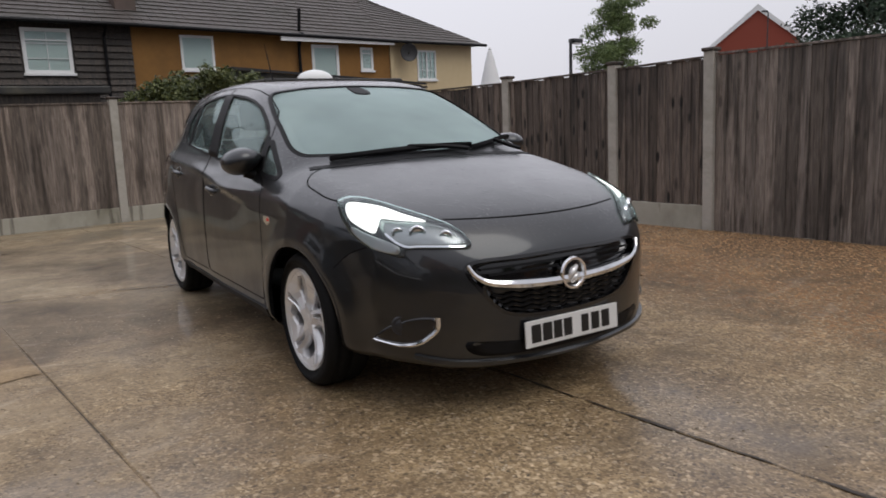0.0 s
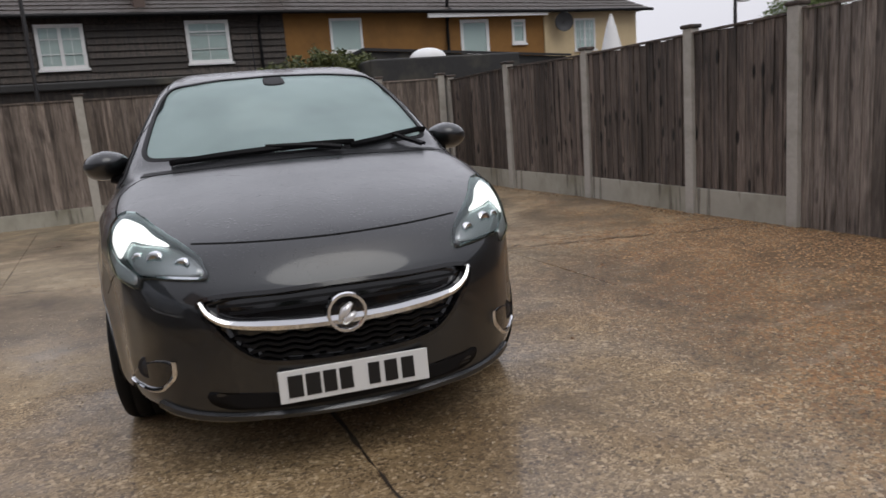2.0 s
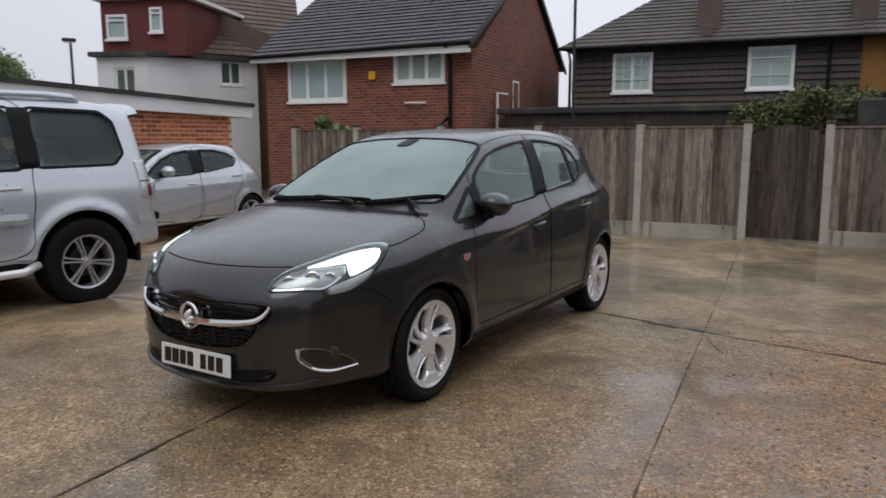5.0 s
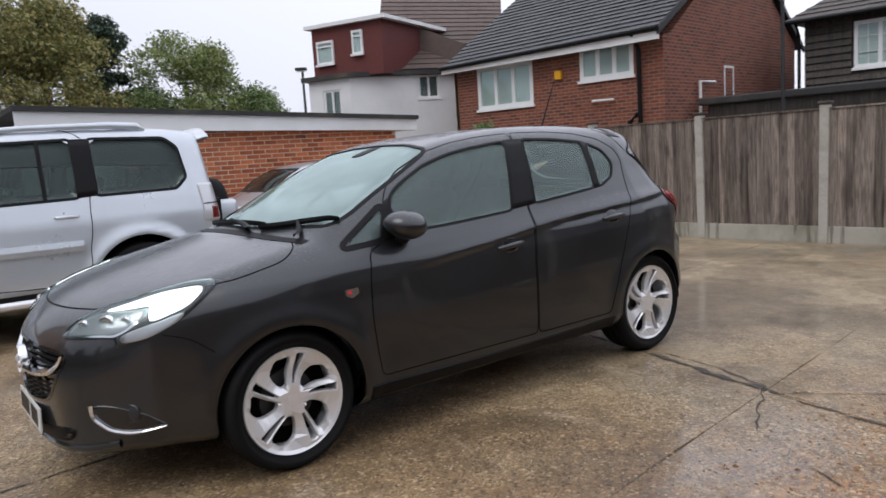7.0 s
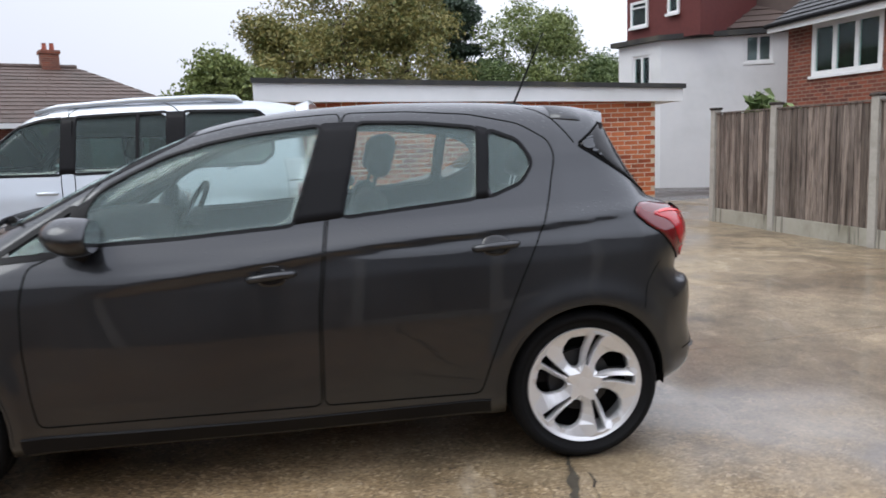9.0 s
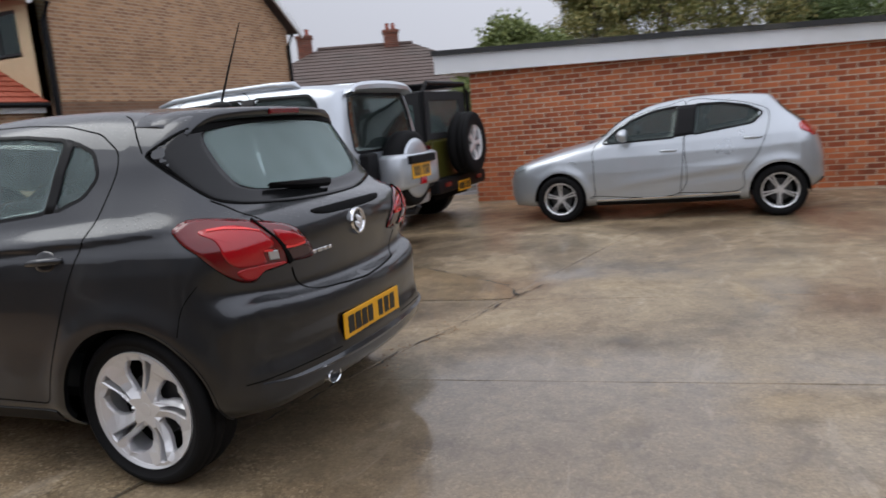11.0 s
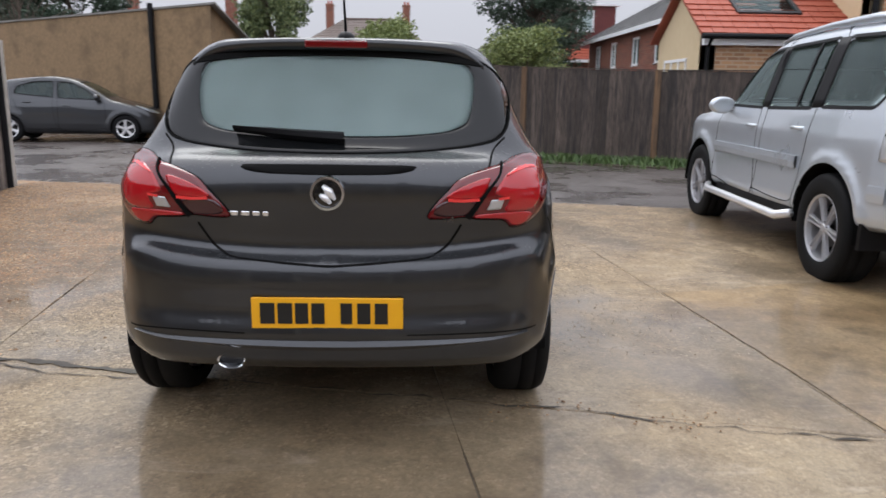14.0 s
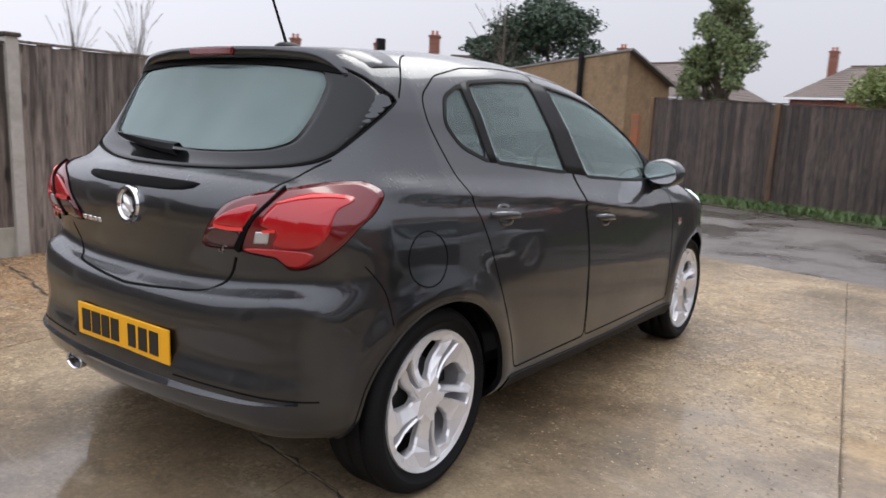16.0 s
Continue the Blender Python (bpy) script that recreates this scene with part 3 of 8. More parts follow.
kk.color(kk.mix(kk.ramp(kk.noise(1.0, 3, .5, kk.scaled((15, 15, 1.3))), (.60, 0.0), (.68, .6)), plain, (.06, .05, .038)))
BRICK = stone_material("red_facing_brick", (.42, .100, .036), (.60, .175, .068), .85, 20, (.12, .045, .028), .5)
MORTAR = stone_material("mortar", (.56, .43, .31), (.70, .58, .45), .95, 30, (.36, .31, .25))
BRICKS_RED = brick_material("red_brickwork", (.29, .078, .040), (.105, .032, .024), (.27, .19, .14))
BRICKS_BUFF = brick_material("buff_brickwork", (.52, .30, .155), (.25, .125, .068), (.50, .39, .27))
OCHRE = stone_material("ochre_render", (.235, .115, .032), (.31, .160, .048), .9, 7, (.16, .085, .03), .25)
CREAM = stone_material("cream_render", (.60, .47, .28), (.68, .55, .35), .9, 5, (.45, .36, .22), .2)
WHITE_WALL = stone_material("white_render", (.72, .73, .74), (.80, .80, .80), .85, 4, (.55, .56, .55), .15)
WHITE_TRIM = stone_material("white_painted_trim", (.80, .81, .81), (.87, .87, .87), .5, 6, (.68, .68, .66), .1)
BLACK_BOARD = timber_material("black_weatherboard", (.018, .015, .013), (.15, .125, .108), (.006, .005, .0045), .2)
ROOF_DARK = stone_material("dark_roof_tile", (.055, .048, .044), (.115, .10, .092), .6, 6, (.04, .04, .03), .4)
ROOF_GREY = stone_material("charcoal_roof_tile", (.030, .030, .032), (.060, .060, .062), .5, 6, (.03, .03, .03), .4)
ROOF_BROWN = stone_material("brown_roof_tile", (.085, .060, .050), (.14, .10, .085), .65, 6, (.06, .05, .04), .4)
ROOF_RED = stone_material("red_roof_tile", (.30, .062, .035), (.42, .11, .060), .6, 5, (.20, .05, .03), .3)
RED_HUNG = stone_material("red_hung_tile", (.10, .022, .02), (.15, .035, .03), .7, 12, (.08, .02, .02), .4)
FELT = stone_material("roofing_felt", (.018, .018, .018), (.04, .04, .04), .7, 10)
BARK = stone_material("bark", (.06, .045, .032), (.12, .09, .07), .9, 18)
PANE = car_glass("house_window_glass", (.86, .90, .90), film=.02)
DIM_ROOM = stone_material("dim_room_sheet", (.16, .18, .18), (.24, .26, .26), .9, 5)
CURTAIN = stone_material("net_curtain", (.84, .85, .85), (.90, .90, .90), .9, 9, (.74, .76, .76))
LEAF_DARK = leaf_material("dark_conifer_leaf", (.020, .040, .024), (.062, .098, .055))
LEAF_GREEN = leaf_material("green_leaf", (.065, .105, .032), (.19, .25, .085))
LEAF_AUTUMN = leaf_material("turning_leaf", (.11, .145, .042), (.33, .27, .085))
LEAF_CYPRESS = leaf_material("cypress_spray", (.045, .075, .026), (.20, .235, .09))
LEAF_PALE = leaf_material("pale_green_leaf", (.09, .13, .032), (.27, .31, .10))
GRASS = leaf_material("verge_grass", (.045, .085, .02), (.11, .165, .05))
GRIT = leaf_material("loose_grit", (.13, .060, .022), (.46, .29, .15))
PEBBLE = leaf_material("pale_and_dark_pebble", (.10, .07, .04), (.50, .41, .29))

# ---- the grey hatchback ----
HUB_Y, HUB_X, HUB_Z = 1.255, 0.716, 0.3125


def hatch_crease(y, z):
    """A rising shoulder line along the flank with a shallow hollow below it."""
    line = np.interp(y, [-1.0, -.52, -.19, .225, .5, .8, 1.08, 1.45], [.785, .827, .862, .915, .944, .963, .982, 1.008])
    along = smoothstep((y + .75) / 0.5) * smoothstep((1.62 - y) / 0.25)
    d = z - line
    ridge = .009 * np.exp(-(np.maximum(d, 0) / .04) ** 2) * np.exp(-(np.minimum(d, 0) / .022) ** 2)
    hollow = .010 * smoothstep(-d / .03) * np.exp(-((np.minimum(d + .03, 0)) / .17) ** 2) * (d < 0)
    return along * (ridge - hollow)


skin = Shell(
    profile=[(-1.9, .20), (-2.08, .205), (-2.14, .24), (-2.152, .33), (-2.162, .45), (-2.165, .55), (-2.145, .645), (-2.098, .72), (-2.03, .785),
             (-1.93, .834), (-1.75, .89), (-1.5, .946), (-1.28, .99), (-1.14, 1.018), (-.97, 1.10), (-.7, 1.222), (-.45, 1.328), (-.25, 1.398), (-.05, 1.441),
             (.2, 1.470), (.5, 1.484), (.9, 1.477), (1.2, 1.455), (1.37, 1.438), (1.44, 1.425), (1.475, 1.385), (1.55, 1.235), (1.635, 1.10), (1.685, 1.052), (1.755, 1.025), (1.803, .98), (1.818, .91), (1.797, .81),
             (1.778, .725), (1.792, .690), (1.840, .668), (1.855, .60), (1.846, .50), (1.862, .435), (1.860, .37), (1.83, .31), (1.72, .26), (1.2, .20), (-1.0, .18)],
    plan=[(-2.17, .46), (-2.0, .60), (-1.8, .715), (-1.5, .808), (-1.2, .852), (0, .860), (1.2, .862), (1.5, .825), (1.75, .735), (1.95, .60)],
    tumble=[(.15, -.05), (.28, -.006), (.42, 0), (.62, 0), (.80, -.006), (.87, -.016), (.92, -.038), (1.0, -.085), (1.2, -.165), (1.4, -.27), (1.55, -.38)],
    rise=(-.03, .05), bow=(.245, .135), front_power=2.0, crown=.03, round_=.135,
    hubs=((-HUB_Y, HUB_Z), (HUB_Y, HUB_Z)), flare=.014, radius=.37, crease=hatch_crease, pinch=.035, shelf=.085, around=320)

main_car = thing("hatchback_car", pose(0, 0, 0), "dark carbon-grey five-door hatchback, wet, headlights lit, parked on concrete", "car")

GLASSES = {
    "front": [(-.64, .984), (-.607, 1.135), (-.555, 1.18), (-.47, 1.225), (-.336, 1.286), (-.174, 1.332), (-.005, 1.36), (.258, 1.386), (.135, 1.021), (-.3, .995)],
    "rear": [(.318, 1.042), (.398, 1.392), (.632, 1.383), (.875, 1.356), (.845, 1.089)],
    "quarter": [(-.935, .944), (-.662, 1.115), (-.668, 1.08), (-.715, .962)],
    "rear_quarter": [(.888, 1.089), (.918, 1.347), (1.035, 1.30), (1.082, 1.215), (1.03, 1.142)],
}
SCREEN = [(-.67, 1.045), (0, 1.032), (.67, 1.045), (.61, 1.25), (.545, 1.375), (.3, 1.405), (0, 1.414), (-.3, 1.405), (-.545, 1.375), (-.61, 1.25)]
BACK_HALF = [(0, 1.038), (.25, 1.042), (.41, 1.053), (.53, 1.068), (.597, 1.088), (.630, 1.125), (.645, 1.175), (.650, 1.23), (.636, 1.282), (.580, 1.338), (.51, 1.37), (.42, 1.383), (.25, 1.393), (0, 1.398)]
PANE_HALF = [(0, 1.092), (.2, 1.094), (.37, 1.106), (.44, 1.122), (.478, 1.145), (.498, 1.2), (.506, 1.27), (.502, 1.32), (.47, 1.351), (.38, 1.366), (.2, 1.376), (0, 1.381)]


def both_halves(half):
    """A closed outline from its half on the positive side, lowest point first."""
    return np.array(half + [(-x, z) for x, z in half[-2:0:-1]])


GRILLE = [(-.45, .635), (-.2, .648), (0, .652), (.2, .648), (.45, .635), (.40, .52), (.30, .43), (.12, .405), (-.12, .405), (-.30, .43), (-.40, .52)]
MOUTH = [(-.46, .33), (-.3, .31), (.3, .31), (.46, .33), (.40, .265), (0, .25), (-.40, .265)]


def circle(cy, cz, r, n=72):
    return np.array([(cy + r * math.cos(a), cz + r * math.sin(a)) for a in np.linspace(0, 2 * math.pi, n, endpoint=False)])


def half_tube(r, x0, x1, thick=0.0, n=40, low=-.03):
    """The upper part of a drum about the x axis, open below, closed at its inner end."""
    bm = bmesh.new()
    ang = np.linspace(math.asin(low / r) if abs(low) < r else -1.2, math.pi - (math.asin(low / r) if abs(low) < r else -1.2), n)
    rows = [[bm.verts.new((x, rr * math.cos(a), rr * math.sin(a))) for a in ang] for x, rr in (((x1, r), (x0, r)) if not thick else ((x0, r - thick), (x1, r - thick), (x1, r), (x0, r)))]
    for u, w in zip(rows, rows[1:]):
        for k in range(n - 1):
            bm.faces.new((u[k], u[k + 1], w[k + 1], w[k]))
    if not thick:
        bm.faces.new(rows[-1])
    bmesh.ops.recalc_face_normals(bm, faces=bm.faces)
    return bm


def smooth_outline(pts, n=160):
    return resample(spline(pts, 8, True), n, True)


def round_outline(pts, r=0.03, n=200):
    """An outline with its corners rounded by the length r."""
    p = np.array(pts, float)
    out = []
    for i in range(len(p)):
        a, b, c = p[i - 1], p[i], p[(i + 1) % len(p)]
        ra, rc = min(r, np.linalg.norm(a - b) / 2.2), min(r, np.linalg.norm(c - b) / 2.2)
        p0, p1 = b + (a - b) / np.linalg.norm(a - b) * ra, b + (c - b) / np.linalg.norm(c - b) * rc
        for t in np.linspace(0, 1, 7):
            out.append((1 - t) ** 2 * p0 + 2 * t * (1 - t) * b + t * t * p1)
    return resample(np.array(out), n, True)


def grown(outline, d):
    """An outline pushed outwards by d."""
    p = np.array(outline)
    e = np.roll(p, -1, axis=0) - np.roll(p, 1, axis=0)
    nrm = np.stack([e[:, 1], -e[:, 0]], 1) / np.maximum(np.linalg.norm(e, axis=1), 1e-9)[:, None]
    area = np.sum(p[:, 0] * np.roll(p[:, 1], -1) - np.roll(p[:, 0], -1) * p[:, 1])
    return p + nrm * d * (1 if area > 0 else -1)


for side in (1, -1):
    for shape in GLASSES.values():
        skin.hole(round_outline(shape), "x", side)
    for hy in (-HUB_Y, HUB_Y):
        skin.hole(circle(hy, HUB_Z + .004, .340), "x", side)
skin.hole(round_outline(SCREEN, .06), "y", -1)
REAR_GLASS = resample(spline(both_halves(BACK_HALF), 6, True), 160, True)
REAR_PANE = resample(spline(both_halves(PANE_HALF), 6, True), 160, True)
skin.hole(REAR_PANE, "y", 1)
skin.hole(smooth_outline(GRILLE), "y", -1)

FRONT_DOOR = [(-.815, .33), (-.833, .45), (-.845, .62), (-.838, .79), (-.812, .915), (-.735, .942), (-.675, 1.06), (-.632, 1.15), (-.575, 1.21), (-.476, 1.275), (-.28, 1.358), (-.09, 1.401), (.105, 1.424), (.335, 1.437), (.285, 1.2), (.25, 1.0), (.215, .7), (.205, .33)]
REAR_DOOR = [(.215, .33), (.225, .7), (.26, 1.0), (.295, 1.2), (.345, 1.437), (.6, 1.435), (.85, 1.416), (1.05, 1.372), (1.165, 1.30), (1.182, 1.235), (1.128, 1.05), (1.082, .95), (1.0, .78), (.93, .62), (.865, .46), (.82, .33)]


def in_side(outline, sign):
    o = np.array(outline)
    return lambda c: (c[:, 0] * sign > .45) & inside(c[:, 1:], o)


def bonnet_test(c):
    x, y, z = np.abs(c[:, 0]), c[:, 1], c[:, 2]
    return (y < -1.09) & (z > .74) & (y > -2.035 + .35 * np.maximum(x - .25, 0) ** 2) & (x < np.interp(y, [-2.05, -1.9, -1.6, -1.45, -1.2, -1.12, -1.05], [.42, .55, .70, .735, .74, .66, .58])) & (z < 1.06)


def front_bumper_test(c):
    x, y, z = np.abs(c[:, 0]), c[:, 1], c[:, 2]
    return (y < -1.5) & (z < np.interp(y, [-2.17, -1.95, -1.75, -1.5], [.86, .82, .71, .60]))


def tailgate_test(c):
    x, y, z = np.abs(c[:, 0]), c[:, 1], c[:, 2]
    return (y > 1.30) & (x < np.interp(z, [.655, .667, .676, .687, .70, .722, .755, .80, .86, 1.04, 1.05, 1.45], [.02, .08, .20, .33, .372, .405, .43, .455, .52, .58, .72, .72])) & (z < 1.36) & (z > .655)


def rear_bumper_test(c):
    x, y, z = np.abs(c[:, 0]), c[:, 1], c[:, 2]
    return (y > 1.45) & (z < np.interp(y, [1.45, 1.62, 1.9], [.62, .80, .84]))


part("bonnet", skin.take(bonnet_test), GREY_PAINT, main_car)
DOORS = {}
for sign in (1, -1):
    DOORS["front", sign] = part("front_door", skin.take(in_side(FRONT_DOOR, sign)), GREY_PAINT, main_car)
    DOORS["rear", sign] = part("rear_door", skin.take(in_side(REAR_DOOR, sign)), GREY_PAINT, main_car)
tailgate = part("tailgate", skin.take(tailgate_test), GREY_PAINT, main_car)
front_bumper = part("front_bumper", skin.take(front_bumper_test), GREY_PAINT, main_car)
rear_bumper = part("rear_bumper", skin.take(rear_bumper_test), GREY_PAINT, main_car)
shell_part = part("body_shell", skin.mesh(skin.alive), GREY_PAINT, main_car)

# shut lines
def seam(line, plane, side, parent, width=.006, closed=False, n=70):
    part("shut_line", skin.ribbon(line, plane, side, width, .0008, .004, n, closed), SEAM, parent)


for sign in (1, -1):
    for key, shape in (("front", FRONT_DOOR), ("rear", REAR_DOOR)):
        part("shut_line", skin.ribbon(round_outline(shape, .03), "x", sign, .006, .0008, .004, 200, True, False), SEAM, DOORS[key, sign])
    seam([(-1.76, .70), (-1.66, .665), (-1.575, .60)], "x", sign, front_bumper, .004, n=16)
    seam([(1.58, .80), (1.52, .72), (1.50, .62)], "x", sign, rear_bumper, .004, n=16)
    seam([(sign * .70, -1.58), (sign * .735, -1.45), (sign * .742, -1.32), (sign * .735, -1.21), (sign * .68, -1.135), (sign * .60, -1.10)], "z", 1, shell_part, .007, n=40)
    seam([(sign * .62, 1.09), (sign * .575, 1.05), (sign * .545, .985)], "y", 1, tailgate, .007, n=14)
half = [(.455, .80), (.43, .755), (.405, .722), (.372, .700), (.33, .687), (.20, .676), (.08, .668)]
seam([(-x, z) for x, z in half] + [(0, .664)] + half[::-1], "y", 1, tailgate, .009, n=90)
seam([(-.46, .80), (-.25, .793), (0, .79), (.25, .793), (.46, .80)], "y", -1, front_bumper, .008)
seam([(-.74, .415), (-.6, .422), (-.4, .424), (-.27, .424)], "y", 1, rear_bumper, .005)
seam([(.74, .415), (.6, .430), (.4, .430), (.29, .428)], "y", 1, rear_bumper, .005)
seam([(1.345 + .085 * math.cos(a), .80 + .085 * math.sin(a)) for a in np.linspace(0, 6.28, 15)], "x", -1, shell_part, .005, n=48)

# windows
BORDER = material("glass_border", (.007, .0075, .008), .14, 0, 0, .35)
for sign in (1, -1):
    for key, shape in GLASSES.items():
        owner = DOORS["front", sign] if key == "front" else DOORS["rear", sign] if key in ("rear", "rear_quarter") else shell_part
        pane = part("window_glass", skin.patch(grown(round_outline(shape), .004), "x", sign, -.006, .004, 120, 7, smooth=False), GLASS, owner)
        pane.visible_shadow = False
        part("window_trim", skin.ribbon(grown(round_outline(shape), .006), "x", sign, .030 if key == "quarter" else .015, .002, .012, 150, True, False), BLACK_PLASTIC, owner)
    part("door_pillar_trim", skin.patch([(.128, 1.018), (.255, 1.398), (.405, 1.40), (.325, 1.036)], "x", sign, .002, .003, 60, 5, smooth=False), BLACK_PLASTIC, DOORS["front", sign])
    part("quarter_pillar_trim", skin.patch([(.84, 1.08), (.872, 1.368), (.922, 1.355), (.893, 1.083)], "x", sign, .002, .003, 60, 4, smooth=False), BLACK_PLASTIC, DOORS["rear", sign])
    part("mirror_corner_trim", skin.patch([(-.735, .945), (-.66, 1.118), (-.605, 1.15), (-.64, .965)], "x", sign, .0015, .004, 60, 4, smooth=False), BLACK_PLASTIC, DOORS["front", sign])
pane = part("windscreen", skin.patch(grown(round_outline(SCREEN, .06), .004), "y", -1, -.006, .004, 140, 12, smooth=False), MIST_SHEEN_GLASS, shell_part)
pane.visible_shadow = False
part("windscreen_trim", skin.ribbon(grown(round_outline(SCREEN, .06), .002), "y", -1, .024, .0015, .012, 170, True, False), BLACK_PLASTIC, shell_part)
pane = part("rear_window", skin.patch(grown(REAR_PANE, .006), "y", 1, -.001, .004, 140, 12, smooth=False), MIST_SHEEN_REAR, tailgate)
pane.visible_shadow = False
part("rear_window_border", skin.ring(REAR_GLASS, REAR_PANE, "y", 1, .002), BORDER, tailgate)
part("shut_line", skin.ribbon(REAR_GLASS, "y", 1, .007, .0035, .004, 170, True, False), SEAM, tailgate)
part("sensor_housing", skin.patch([(-.05, 1.365), (-.04, 1.412), (.04, 1.412), (.05, 1.365)], "y", -1, -.004, .02, 40, 3), BLACK_PLASTIC, shell_part)

# front end
grille = part("grille", skin.patch(GRILLE, "y", -1, -.030, .01, 120, 8), GLOSS_BLACK, front_bumper, "gloss-black grille with wavy lower mesh")
part("lower_intake", skin.patch(MOUTH, "y", -1, .002, .01, 100, 6), BLACK_PLASTIC, front_bumper)
part("grille_surround", skin.ribbon(smooth_outline(GRILLE), "y", -1, .014, .002, .03, 160, True, False), GLOSS_BLACK, grille)
for z in (.615, .590):
    half = .40 if z > .6 else .37
    part("grille_slat", skin.ribbon([(-half, z), (0, z + .005), (half, z)], "y", -1, .009, -.012, .02, 40), BLACK_PLASTIC, grille)
for r in range(5):
    z = .505 - .021 * r
    half = np.interp(z, [.41, .44, .51], [.15, .29, .37])
    wave = [(x, z + .005 * math.cos(x / .045 * math.pi) - .012 * (1 - (x / .4) ** 2)) for x in np.linspace(-half, half, 36)]
    part("grille_mesh", skin.ribbon(wave, "y", -1, .008, -.010, .02, 90), BLACK_PLASTIC, grille)
part("grille_bar", skin.ribbon([(-.45, .632), (-.425, .59), (-.36, .558), (-.2, .541), (0, .536), (.2, .541), (.36, .558), (.425, .59), (.45, .632)], "y", -1,
                               [.012, .024, .032, .030, .032, .030, .032, .024, .012], .010, .02, 110, spine=.006), CHROME, grille, "bright chrome bar curved like a smile")


LAMP_BOWL = material("lamp_bowl", (.42, .44, .45), .22, .6)


def badge(parent, at, radius, out):
    """A chrome ring round a plain dark disc with a pale sweep."""
    b = part("badge", lathe([(radius * .74, .004), (radius * .82, .014), (radius * .95, .014), (radius, .006), (radius, -.02), (radius * .8, -.02)], 48, axis="y", closed=True), CHROME, parent)
    b.matrix_local = Matrix.Translation(at) @ Matrix.Diagonal((1, out, 1, 1))
    d = part("badge_disc", lathe([(.0001, .006), (radius * .5, .006), (radius * .82, .003)], 40, axis="y"), GLOSS_BLACK, b)
    bm = bmesh.new()
    tube([(-radius * .42, .008, -radius * .35), (-radius * .1, .009, .1 * radius), (radius * .25, .009, radius * .45)], [radius * .10, radius * .26, radius * .10], bm)
    tube([(radius * .42, .008, -radius * .05), (radius * .1, .009, -.25 * radius), (-radius * .2, .009, -radius * .55)], [radius * .10, radius * .22, radius * .10], bm)
    part("badge_sweep", bm, ALLOY, b, smooth=True)
    return b


badge(grille, (0, -2.168, .556), .068, -1)

HEADLIGHT = [(.842, .694), (.827, .725), (.795, .756), (.745, .782), (.682, .804), (.587, .831), (.47, .861), (.379, .879), (.304, .881), (.274, .866), (.30, .813), (.344, .76), (.395, .72), (.474, .688), (.542, .671), (.575, .662), (.576, .698), (.641, .701), (.735, .698)]
LENS = car_glass("clear_lens", (.95, .96, .97), .03, .01)
REFLECTOR = material("lamp_reflector", (.58, .59, .61), .28, .6)
LAMP_DARK = material("lamp_housing", (.05, .05, .055), .3, .5)
LIT = material("running_light_lit", (1, 1, 1), .4)
LIT.node_tree.nodes["Principled BSDF"].inputs["Emission Color"].default_value = (1, .98, .95, 1)
LIT.node_tree.nodes["Principled BSDF"].inputs["Emission Strength"].default_value = 1.3
RED_LENS = material("red_lens", (.40, .005, .010), .09, 0, .6)
DEEP_RED = material("deep_red_lens", (.13, .003, .005), .10, 0, .6)
RED_GLOW = material("red_light_guide", (.85, .05, .05), .15, 0, .5)


def mirrored(pts, sign):
    return [(x * sign, z) for x, z in pts]


